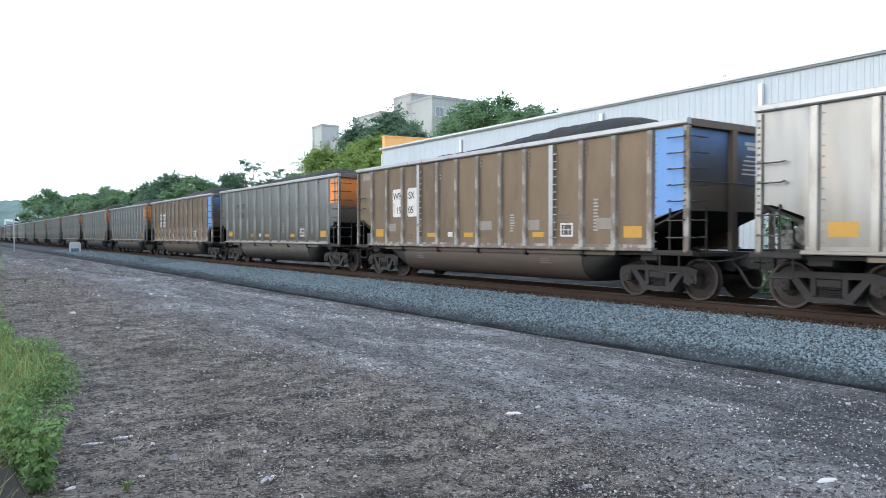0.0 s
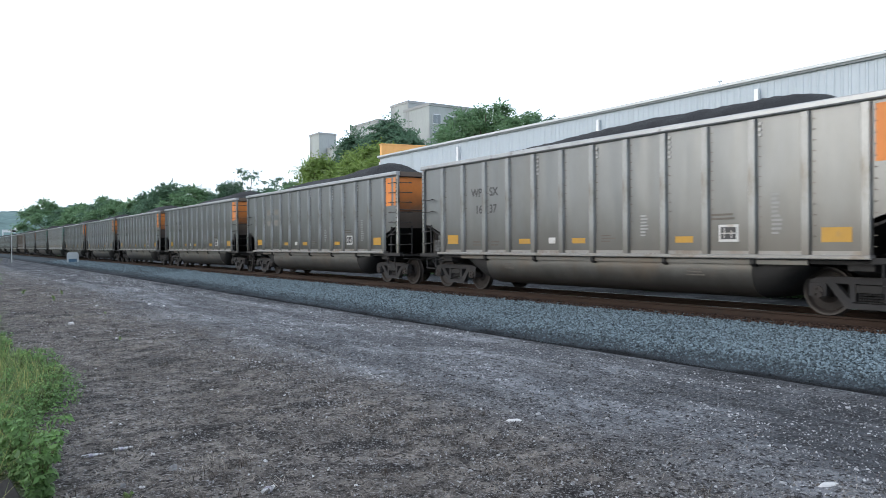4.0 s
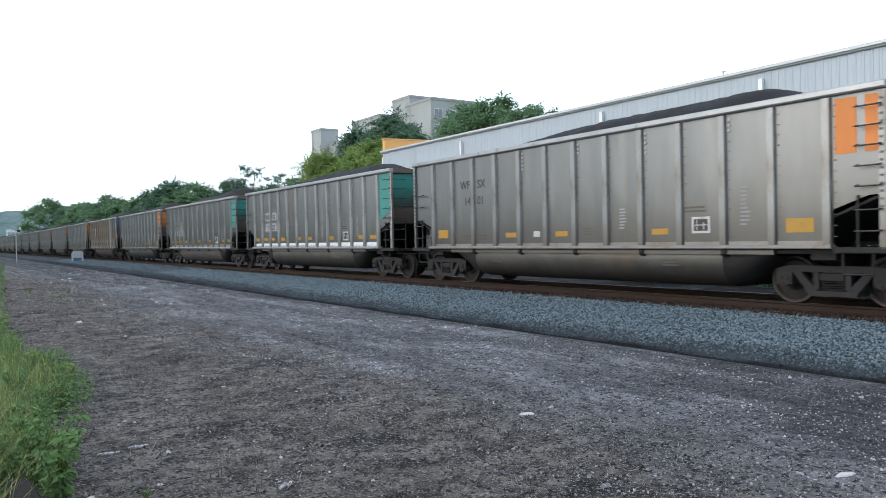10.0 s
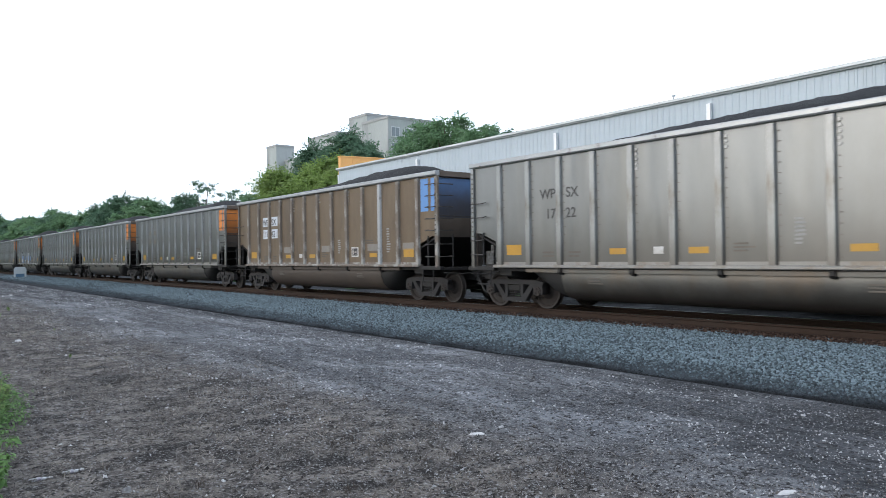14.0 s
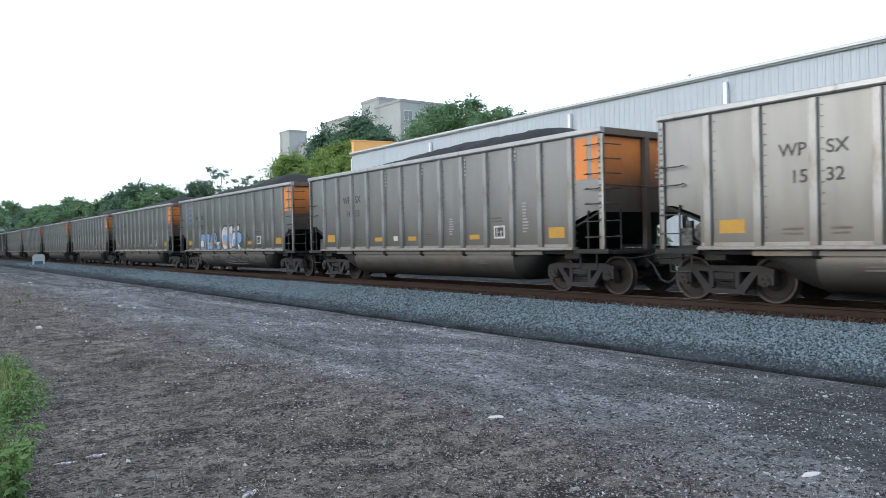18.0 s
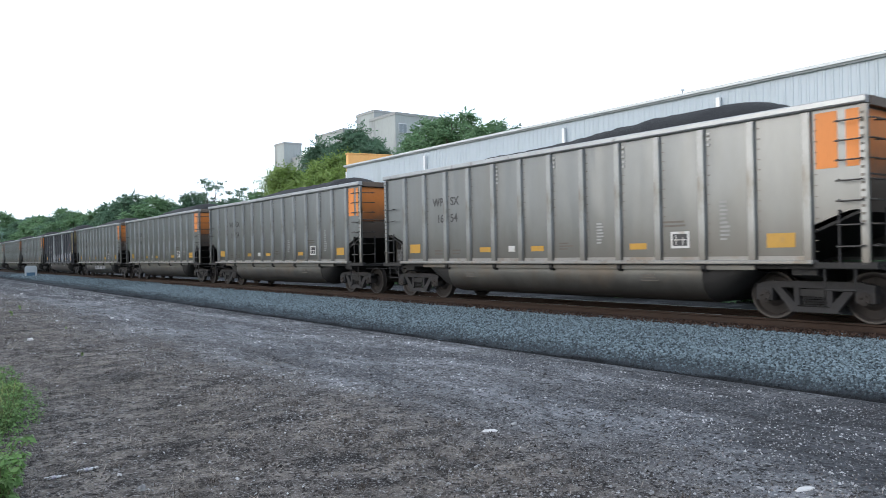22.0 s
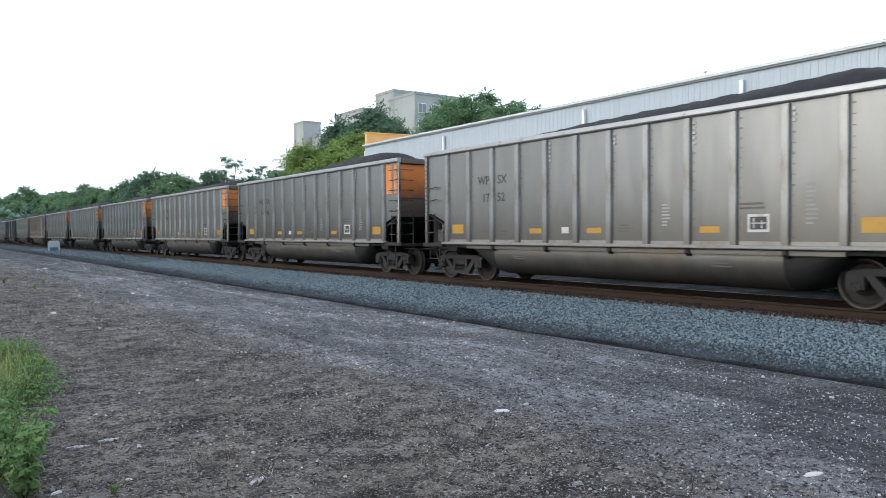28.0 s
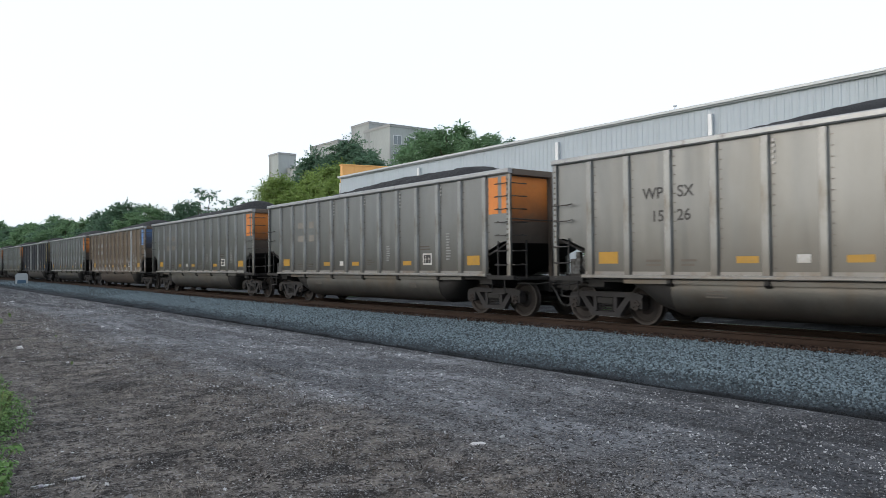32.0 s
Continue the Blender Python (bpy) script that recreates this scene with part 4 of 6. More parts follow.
    for pts in ([(-1.06, 0.52), (-1.06, 0.68), (-0.78, 0.74), (0.78, 0.74), (1.06, 0.68), (1.06, 0.52), (0.74, 0.62), (-0.74, 0.62)],
                [(-0.78, 0.66), (-0.62, 0.66), (-0.24, 0.24), (-0.42, 0.2)], [(0.78, 0.66), (0.62, 0.66), (0.24, 0.24), (0.42, 0.2)],
                [(-0.46, 0.18), (0.46, 0.18), (0.38, 0.28), (-0.38, 0.28)], [(-0.34, 0.3), (-0.24, 0.3), (-0.24, 0.64), (-0.34, 0.64)],
                [(0.34, 0.3), (0.24, 0.3), (0.24, 0.64), (0.34, 0.64)]):
        fr.prism(pts, "x", -1.12, -0.98)
    fr.box(-1.15, -0.95, -1.06, -0.74, 0.38, 0.62).box(-1.15, -0.95, 0.74, 1.06, 0.38, 0.62)
    s["side_frame"] = fr
    sp = Shape()
    for i in range(5):
        for j in range(4):
            sp.cyl((-1.06, -0.17 + i * 0.085, 0.29 + j * 0.045), (-1.06, -0.17 + i * 0.085, 0.315 + j * 0.045), 0.04, 7)
    sp.box(-1.12, -0.99, -0.22, 0.22, 0.47, 0.6)
    s["spring_group"] = sp
    s["truck_bolster"] = Shape().box(-1.0, 1.0, -0.18, 0.18, 0.42, 0.68).cyl((0, 0, 0.66), (0, 0, 0.72), 0.2, 12)
    s["brake_beam"] = Shape().box(-0.7, 0.7, 0.36, 0.42, 0.34, 0.44)
    # wheelset, turning about its own axle
    whl = [(-0.815, 0.14), (-0.82, 0.15), (-0.80, 0.19), (-0.775, 0.22), (-0.765, 0.36), (-0.80, 0.385), (-0.815, 0.40), (-0.815, 0.448), (-0.80, 0.457), (-0.715, 0.462), (-0.70, 0.487), (-0.685, 0.487), (-0.68, 0.40), (-0.70, 0.37), (-0.71, 0.22), (-0.67, 0.19), (-0.66, 0.12)]
    w = Shape().lathe_x(whl, 28).lathe_x([(-x, r) for x, r in whl[::-1]], 28)
    w.cyl((-1.0, 0, 0), (1.0, 0, 0), 0.085, 12)
    s["wheelset"] = w
    cap = Shape().cyl((-1.17, 0, 0), (-1.0, 0, 0), 0.115, 14)
    for i in range(3):
        a = 2.094 * i
        cap.cyl((-1.195, 0.06 * math.cos(a), 0.06 * math.sin(a)), (-1.16, 0.06 * math.cos(a), 0.06 * math.sin(a)), 0.022, 6)
    s["axle_cap"] = cap
    tr = Shape().lathe_x([(-0.8165, 0.425), (-0.8175, 0.432), (-0.8175, 0.45), (-0.8155, 0.457)], 28)
    tr.f = tr.f[:-2]
    s["wheel_rim"] = tr
    return s


SHAPES = build_shapes()
MESHES = {}


def shared(key, material, mirror=(1, 1), name=None):
    """One mesh for each shape, material and mirroring, shared by all cars."""
    k = (key, material.name, mirror)
    if k not in MESHES:
        src = SHAPES[key]
        sh = Shape()
        sh.v = [(x * mirror[0], y * mirror[1], z) for x, y, z in src.v]
        sh.f = list(src.f)
        MESHES[k] = sh.mesh(name or key, material, key in ("tub", "tub_end"))
    return MESHES[k]


def coal_heap(seed):
    """A heaped load: low at the trailing end, humped towards the leading one, lumpy."""
    r = random.Random(seed)
    xs, ys = np.linspace(-1.48, 1.48, 21), np.linspace(-7.15, 7.15, 90)
    start, stop, top = r.uniform(3.4, 5.8), r.uniform(-6.2, -5.2), r.uniform(0.8, 0.92)
    ph, dip = r.uniform(0, 6), r.uniform(0.03, 0.08)
    v = []
    for y in ys:
        up = min(1.0, max(0.0, (start + 1.0 - y) / 1.9))
        slow = min(1.0, max(0.0, (start + 1.0 - y) / 9.0))
        up = up * up * (3 - 2 * up) * (0.68 + 0.32 * slow)
        dn = min(1.0, max(0.0, (y - stop + 1.2) / 2.4))
        dn = dn * dn * (3 - 2 * dn)
        ridge = top * up * dn * (0.84 + 0.08 * (-y / 7) + dip * math.sin(y * 0.85 + ph))
        for x in xs:
            c = 1 - (abs(x) / 1.48) ** 2.3
            z = 3.62 + ridge * c + 0.035 * noise.noise((x * 2, y * 2, seed)) + 0.03 * noise.noise((x * 7, y * 7, seed))
            v.append((x, y, z))
    f = [(j * 21 + i, j * 21 + i + 1, (j + 1) * 21 + i + 1, (j + 1) * 21 + i) for j in range(89) for i in range(20)]
    return sheet_mesh("coal_load", v, f, M_COAL, True)


HEAPS = [coal_heap(i) for i in range(6)]
STYLES = {
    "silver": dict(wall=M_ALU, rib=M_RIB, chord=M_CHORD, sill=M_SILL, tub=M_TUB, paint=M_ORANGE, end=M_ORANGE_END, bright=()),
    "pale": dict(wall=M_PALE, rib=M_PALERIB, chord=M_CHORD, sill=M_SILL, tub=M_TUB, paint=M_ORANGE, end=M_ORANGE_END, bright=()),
    "brown": dict(wall=M_BROWN, rib=M_BROWNRIB, chord=M_CHORD, sill=M_BROWNRIB, tub=M_BROWNTUB, paint=M_BLUE, end=M_BLUE_END, bright=()),
    "split": dict(wall=M_BROWN, rib=M_BROWNRIB, chord=M_CHORD, sill=M_BROWNRIB, tub=M_BROWNTUB, paint=M_BLUE, end=M_BLUE_END, bright=(10,)),
    "teal": dict(wall=M_ALU, rib=M_RIB, chord=M_CHORD, sill=M_CHORD, tub=M_GREYTUB, paint=M_TEAL, end=M_TEAL_END, bright=()),
    "clean": dict(wall=M_PALE, rib=M_PALERIB, chord=M_CHORD, sill=M_CHORD, tub=M_TUB, paint=M_TEAL, end=M_TEAL_END, bright=()),
    "dark": dict(wall=M_DARK, rib=M_DARKRIB, chord=M_CHORD, sill=M_DARKRIB, tub=M_GREYTUB, paint=M_OCHRE, end=M_OCHRE_END, bright=(4, 8)),
}


def decal(name, car, y0, y1, z0, z1, material, label="", depth=0.006):
    key = (name, y0, y1, z0, z1, material.name)
    if key not in MESHES:
        MESHES[key] = Shape().box(FACE - depth, FACE + 0.002, min(y0, y1), max(y0, y1), z0, z1).mesh(name, material)
    return part(name, MESHES[key], material, car, label)


def text_bars(name, car, y, z, w, h, rows, material, seed=0):
    """Small writing too fine to read, as plain bars."""
    key = (name, y, z, w, h, rows, material.name, seed)
    if key not in MESHES:
        r, sh = random.Random(seed), Shape()
        for i in range(rows):
            k = r.uniform(0.55, 1.0) * w
            zz = z + h - (i + 0.75) * h / rows
            sh.box(FACE - 0.005, FACE + 0.002, y + w / 2 - k, y + w / 2, zz, zz + 0.5 * h / rows)
        MESHES[key] = sh.mesh(name, material)
    return tagged(part(name, MESHES[key], material, car), kind="stuff")


FACING = Matrix(((0, 0, -1, 0), (-1, 0, 0, 0), (0, 1, 0, 0), (0, 0, 0, 1)))


def lettering(car, text, y, z, size=0.37, material=None, name="lettering"):
    ob = new(name, letters(text, size, material or M_BLACK))
    ob.parent = car
    ob.matrix_basis = Matrix.Translation((FACE - 0.004, y, z)) @ FACING
    return ob


def number(car, style, mark, left, right, dz=0.0):
    """Reporting mark and number, split by a rib, on the trailing part of the side."""
    painted = style in ("brown", "teal", "clean", "split")
    if painted:
        if (left, right) != ("19", "05"):
            for y in (4.5, 3.66):
                for z in (2.68, 2.18):
                    decal("number_patch", car, y - 0.28, y + 0.28, z + dz, z + dz + 0.37, M_PATCH if style in ("teal", "clean") else M_PALEBLUE, "worn stencil patch")
        else:
            for y0, y1 in ((4.21, 4.8), (3.2, 3.84)):
                pts = [(y0, 2.1), (y0 + 0.06, 2.04), (y1 - 0.06, 2.04), (y1, 2.1), (y1, 2.92), (y1 - 0.06, 2.98), (y0 + 0.06, 2.98), (y0, 2.92)]
                part("number_patch", Shape().prism(pts, "x", FACE - 0.006, FACE + 0.002), M_WHITE, car, "worn white stencil patch")
    ink = M_WHITE if style == "dark" else M_BLACK
    fore = 3.79 if (left, right) == ("19", "05") else 3.93
    for text, edge, side, z in ((mark[:2], 4.25, 1, 2.73), (mark[2:], fore, -1, 2.73), (left, 4.25, 1, 2.25), (right, fore, -1, 2.25)):
        me = letters(text, 0.33, ink)
        half = max(abs(v.co.x) for v in me.vertices)
        ob = lettering(car, text, edge + side * half, z + dz, 0.33, ink, "car_number")
        ob.location.x = FACE - (0.008 if painted else 0.004)


def build_truck(car, y):
    tr = part("truck", shared("truck_bolster", M_UNDER), M_UNDER, car, "sooty cast steel truck", at=(0, y, 0))
    for sx_ in (1, -1):
        part("side_frame", shared("side_frame", M_STEEL, (sx_, 1)), M_STEEL, tr)
        tagged(part("suspension", shared("spring_group", M_UNDER, (sx_, 1), "suspension"), M_UNDER, tr), kind="stuff")
    part("brake_beam", shared("brake_beam", M_UNDER), M_UNDER, tr)
    part("brake_beam", shared("brake_beam", M_UNDER, (1, -1)), M_UNDER, tr)
    for k in (-0.89, 0.89):
        part("wheelset", shared_wheelset(), M_WHEEL, tr, "rust-dark steel wheelset with polished rims", at=(0, k, 0.457))
    return tr


def shared_wheelset():
    """Axle, wheels, end caps and rims as one turning mesh with two materials."""
    if "wheelset" not in MESHES:
        sh = Shape()
        parts = [("wheelset", 0), ("axle_cap", 0), ("wheel_rim", 1)]
        idx = []
        for key, mi in parts:
            for mx in ((1,) if key == "wheelset" else (1, -1)):
                o, src = len(sh.v), SHAPES[key]
                sh.v += [(x * mx, y, z) for x, y, z in src.v]
                sh.f += [tuple(o + i for i in f) for f in src.f]
                idx += [mi] * len(src.f)
        me = sh.mesh("wheelset", M_WHEEL)
        me.materials.append(M_RIM)
        me.polygons.foreach_set("material_index", idx)
        MESHES["wheelset"] = me
    return MESHES["wheelset"]


def build_car(style):
    """A bathtub coal gondola. Its leading end points to -y; the side that shows is at -x."""
    k = STYLES[style]
    names = {"pale": "clean pale aluminium coal gondola with orange end panels, heaped with coal", "silver": "weathered silver aluminium coal gondola with orange end panels, heaped with coal", "brown": "rust-brown coal gondola with a sky-blue end panel, heaped with coal", "split": "rust-brown coal gondola with sky-blue paint panels, heaped with coal",
             "teal": "silver aluminium coal gondola with a teal end panel, heaped with coal", "clean": "clean silver coal gondola with a teal end panel, heaped with coal", "dark": "dark sooty coal gondola with a dull yellow end, heaped with coal"}
    car = thing("coal_gondola", names[style], "coal car", "train of coal cars")
    for mx in (1, -1):
        part("side_wall", shared("side_wall", k["wall"], (mx, 1)), k["wall"], car)
        part("top_chord", shared("top_chord", k["chord"], (mx, 1)), k["chord"], car, "scuffed pale top chord")
        part("side_sill", shared("side_sill", k["sill"], (mx, 1)), k["sill"], car)
        part("side_girder", shared("side_girder", k["tub"], (mx, 1)), k["tub"], car)
        for i, y in enumerate(RIBS):
            m = M_CHORD if i in k["bright"] else k["rib"]
            part("rib", shared("rib", m, (mx, 1)), m, car, at=(0, y, 0))
    for y in RIBS[2:-1:2]:
        part("bracket", shared("bracket", M_UNDER), M_UNDER, car, at=(0, y, 0))
    part("wear_strip", shared("wear_strip", k["sill"]), k["sill"], car, "scuffed pale strip above the sill")
    # bolts are coloured dark to carry the small shadows around them
    tagged(part("bolts", shared("bolts", M_BOLT), M_BOLT, car, "rows of small bolts, darkened by painted shadow"), kind="stuff")
    tagged(part("rib_lug_row", shared("lugs", M_LUG if k["wall"] in (M_ALU, M_PALE) else k["rib"], (1, 1), "rib_lug_row"), M_LUG, car, "columns of small lugs"), kind="stuff")
    part("tub", shared("tub", k["tub"]), k["tub"], car, "rounded trough below the sill")
    part("centre_sill", shared("centre_sill", M_UNDER), M_UNDER, car)
    for my in (-1, 1):
        # trough ends take the dark underframe colour to paint in their shade
        part("tub_end", shared("tub_end", M_UNDER, (1, my)), M_UNDER, car)
        part("end_wall", shared("end_wall", M_END, (1, my)), M_END, car, "brown end sheet with soot and painted shade")
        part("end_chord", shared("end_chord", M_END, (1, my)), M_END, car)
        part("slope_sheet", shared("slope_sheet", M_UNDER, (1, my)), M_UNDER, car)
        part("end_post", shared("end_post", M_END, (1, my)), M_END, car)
        part("shear_plate", shared("shear_plate", M_UNDER, (1, my)), M_UNDER, car)
        part("body_bolster", shared("bolster", M_UNDER, (1, my), "body_bolster"), M_UNDER, car)
        part("coupler", shared("coupler", M_UNDER, (1, my)), M_UNDER, car)
        part("air_hose", shared("air_hose", M_RUBBER, (1, my)), M_RUBBER, car)
        part("cut_lever", shared("cut_lever", M_RUNG, (1, my)), M_RUNG, car)
        part("end_rail", shared("end_rail", M_RUNG, (1, my)), M_RUNG, car)
        part("step_stirrup", shared("step_stirrup", M_UNDER, (1, my)), M_UNDER, car)
        for mx in (1, -1):
            part("corner_post", shared("corner_post", k["rib"], (mx, my)), k["rib"], car)
            part("platform_edge", shared("platform_edge", M_UNDER, (mx, my)), M_UNDER, car)
        build_truck(car, my * 6.17)
    lad = part("ladder", shared("side_stile", M_STEEL, (1, -1), "ladder"), M_STEEL, car, "steel corner ladder")
    for z in (3.46, 3.13, 2.80, 2.46, 2.12, 1.72, 1.36):
        part("rung", shared("side_rung", M_RUNG, (1, -1), "rung"), M_RUNG, lad, at=(0, 0, z))
    lad = part("ladder", shared("end_stile", M_STEEL, (1, -1), "ladder"), M_STEEL, car, "steel corner ladder")
    for z in (3.46, 3.13, 2.80, 2.46, 2.12, 1.72, 1.36):
        part("rung", shared("end_rung", M_RUNG, (1, -1), "rung"), M_RUNG, lad, at=(0, 0, z))
    lad = part("ladder", shared("side_stile", M_STEEL, (1, 1), "ladder"), M_STEEL, car, "steel corner ladder")
    for z in (2.75, 2.38, 1.78, 1.4):
        part("rung", shared("handhold", M_RUNG, (1, 1), "rung"), M_RUNG, lad, at=(0, 0, z))
    part("valve_stand", shared("valve_stand", M_UNDER), M_UNDER, car)
    part("brake_valve", shared("brake_valve", M_VALVE), M_VALVE, car, "sooty brake valve and pipes")
    part("air_reservoir", shared("reservoir", M_UNDER, (1, 1), "air_reservoir"), M_UNDER, car)
    part("coal_load", HEAPS[0], M_COAL, car, "heaped black coal")
    # paint and stencils
    p = k["paint"]
    if style in ("silver", "pale", "split"):
        decal("end_panel", car, -6.47, -6.84, 2.70, 3.66, p, "bright paint panel")
        decal("end_panel", car, -6.98, -7.24, 2.70, 3.66, p, "bright paint panel")
    else:
        key = ("corner_paint", style)
        if key not in MESHES:
            z0 = {"brown": (1.80, 1.99), "teal": (2.1, 2.42), "clean": (2.1, 2.42), "dark": (1.76, 1.99)}[style]
            MESHES[key] = Shape().prism([(-6.44, 3.68), (-6.44, z0[0]), (-7.26, z0[1]), (-7.26, 3.68)], "x", FACE - 0.006, FACE + 0.002).mesh("end_panel", p)
        part("end_panel", MESHES[key], p, car, {"brown": "sky-blue paint panel", "teal": "teal paint panel", "clean": "teal paint panel", "dark": "dull yellow paint panel"}[style])
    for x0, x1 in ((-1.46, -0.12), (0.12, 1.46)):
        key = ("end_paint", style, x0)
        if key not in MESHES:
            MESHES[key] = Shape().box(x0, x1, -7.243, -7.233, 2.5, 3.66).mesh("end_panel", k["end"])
        part("end_panel", MESHES[key], k["end"], car, "painted end panel with soot and painted shade")
    key = ("end_writing",)
    if key not in MESHES:
        sh = Shape()
        for i, (w, h) in enumerate(((0.5, 0.1), (0.34, 0.1), (0.42, 0.05), (0.6, 0.045), (0.66, 0.045), (0.7, 0.045), (0.72, 0.045))):
            z = 3.42 - i * 0.1 - (0.06 if i > 1 else 0)
            sh.box(0.78 - w / 2, 0.78 + w / 2, -7.249, -7.24, z, z + h * 0.75)
        MESHES[key] = sh.mesh("end_writing", M_WHITE)
    part("end_writing", MESHES[key], M_WHITE, car)
    if style in ("teal", "clean"):
        for y0, y1 in zip(RIBS, RIBS[1:]):
            decal("scuffed_band", car, y1 + 0.12, y0 - 0.12, 1.15, 1.3, M_TRIM if style == "clean" else M_FAINT, "white painted band" if style == "clean" else "pale scuffed band")
        for y in (5.9, 4.75, 3.9, 2.6, 0.85, -0.3, -2.4, -5.0, -5.9):
            decal("reflector", car, y - 0.24, y + 0.24, 1.42, 1.56, M_YELLOW, "yellow reflector strip")
    else:
        decal("reflector", car, 5.45, 5.98, 1.38, 1.64, M_YELLOW, "yellow reflector square")
        decal("reflector", car, -5.55, -6.08, 1.36, 1.62, M_YELLOW, "yellow reflector square")
        for y in ((2.45, -0.6, -3.75) if style == "dark" else (2.42, 0.42, -2.65)):
            decal("reflector", car, y - 0.22, y + 0.22, 1.37, 1.50, M_YELLOW, "yellow reflector strip")
        decal("white_tag", car, 1.24, 1.48, 1.37, 1.52, M_WHITE)
    lf = decal("label_frame", car, -3.48, -3.92, 1.38, 1.72, M_WHITE, "white framed inspection label")
    key = ("label_plate",)
    if key not in MESHES:
        MESHES[key] = Shape().box(FACE - 0.009, FACE - 0.005, -3.87, -3.53, 1.43, 1.67).mesh("label_plate", M_BLACK)
        MESHES[("label_bars",)] = Shape().box(FACE - 0.012, FACE - 0.008, -3.62, -3.60, 1.45, 1.65).box(FACE - 0.012, FACE - 0.008, -3.78, -3.76, 1.45, 1.6).box(FACE - 0.012, FACE - 0.008, -3.85, -3.55, 1.54, 1.56).mesh("label_bars", M_WHITE)
    part("label_plate", MESHES[key], M_BLACK, lf)
    tagged(part("label_bars", MESHES[("label_bars",)], M_WHITE, lf), kind="stuff")
    if style == "dark":
        lf.location.y = 0.98
    faint = M_FAINT if style in ("silver", "pale", "teal", "clean") else M_WHITE
    text_bars("stencil", car, -1.62, 1.5, 0.24, 0.5, 7, M_SMALLPRINT, 3)
    text_bars("stencil", car, -4.72, 1.5, 0.22, 0.8, 10, M_SMALLPRINT, 4)
    text_bars("stencil", car, -3.6, 1.8, 0.6, 0.16, 2, M_BOLT if style != "dark" else faint, 5)
    text_bars("stencil", car, 4.5, 1.3, 0.4, 0.18, 2, M_BOLT if style != "dark" else faint, 6)
    text_bars("stencil", car, 3.6, 1.3, 0.5, 0.18, 2, M_BOLT if style != "dark" else faint, 7)
    if style != "dark":
        for y in (3.1, -2.9):
            text_bars("stencil", car, y, 0.68, 0.46, 0.17, 3, M_BOLT, 11).location.x = 0.05
    text_bars("stencil", car, -0.55, 1.38, 0.45, 0.2, 3, M_BOLT if style != "dark" else faint, 8)
    return car


# the cars in order: k counts back from the one that stands before the camera at the start
ORDER = {-1: ("pale", "", ""), 18: ("silver", "16", "54"), 0: ("brown", "19", "05"), 1: ("silver", "16", "38"), 2: ("brown", "18", "70"), 3: ("silver", "16", "37"), 5: ("silver", "16", "44"), 6: ("silver", "17", "33"),
         7: ("silver", "16", "83"), 8: ("silver", "14", "01"), 9: ("clean", "19", "28"), 10: ("teal", "19", "29"), 11: ("silver", "17", "22"), 12: ("split", "18", "62"),
         14: ("silver", "15", "32"), 15: ("silver", "14", "15"), 16: ("silver", "14", "09"), 17: ("silver", "15", "91"), 19: ("silver", "14", "54"),
         20: ("silver", "17", "66"), 21: ("silver", "17", "86"), 22: ("dark", "", ""), 23: ("silver", "17", "52"), 24: ("silver", "14", "46"), 25: ("pale", "16", "79"),
         26: ("silver", "15", "26"), 29: ("split", "", ""), 31: ("dark", "", "")}
PITCH, FIRST_Y = 16.2, 17.10
MASTERS, CARS = {}, {}


def car_pose(k, rolled):
    x, y, a = line_pose(FIRST_Y + PITCH * k - rolled - (0.06 if k == 9 else 0.0))
    return pose(x, y, RAIL_Z, 0, 0, -math.degrees(a))


MASTERS = {s: build_car(s) for s in STYLES}
used = set()
for k in range(-2, 46):
    style, left, right = ORDER.get(k, ("silver", "", ""))
    if style not in used:
        used.add(style)
        car = MASTERS[style]
        car.matrix_basis = car_pose(k, 0)
    else:
        car = copy_thing(MASTERS[style], car_pose(k, 0))
    for o in car.children:
        if o.name.startswith("coal_load"):
            o.data = HEAPS[(k * 5 + 3) % 6]
    CARS[k] = car
# numbers last, so that copies don't take them over
for k, car in CARS.items():
    style, left, right = ORDER.get(k, ("silver", "", ""))
    if left:
        number(car, style, "WPSX", left, right, {0: -0.1, 1: 0.08, 2: -0.15, 8: 0.1, 9: -0.3, 10: -0.32, 16: -0.05}.get(k, 0.0))
    else:
        if style == "dark":
            for text, y in (("WP", 4.5), ("SX", 3.6)):
                lettering(car, text, y, 2.5, 0.3, M_WHITE, "car_mark")
        for y in (4.5, 3.6):
            for z in ((2.0,) if style == "dark" else (2.78, 2.28)):
                decal("stencil_bar", car, y - 0.2, y + 0.2, z, z + 0.24, M_FAINT if style in ("silver", "pale") else M_SMALLPRINT)


# spray paint and odd marks on single cars


def blob(car, y, z, w, h, material, seed, depth=0.008, name="spray_letter", tilt=0.0):
    """A bulging sprayed letter shape on the side."""
    r, n, pts = random.Random(seed), 18, []
    for i in range(n):
        a = 2 * math.pi * i / n
        k = r.uniform(0.82, 1.05)
        cy, cz = math.cos(a), math.sin(a)
        cy, cz = (abs(cy) ** 0.7) * (1 if cy > 0 else -1), (abs(cz) ** 0.7) * (1 if cz > 0 else -1)
        pts.append((y + w / 2 * cy * k + tilt * cz * h / 2, z + h / 2 * cz * k))
    return part(name, Shape().prism(pts, "x", FACE - depth, FACE - depth + 0.004), material, car)


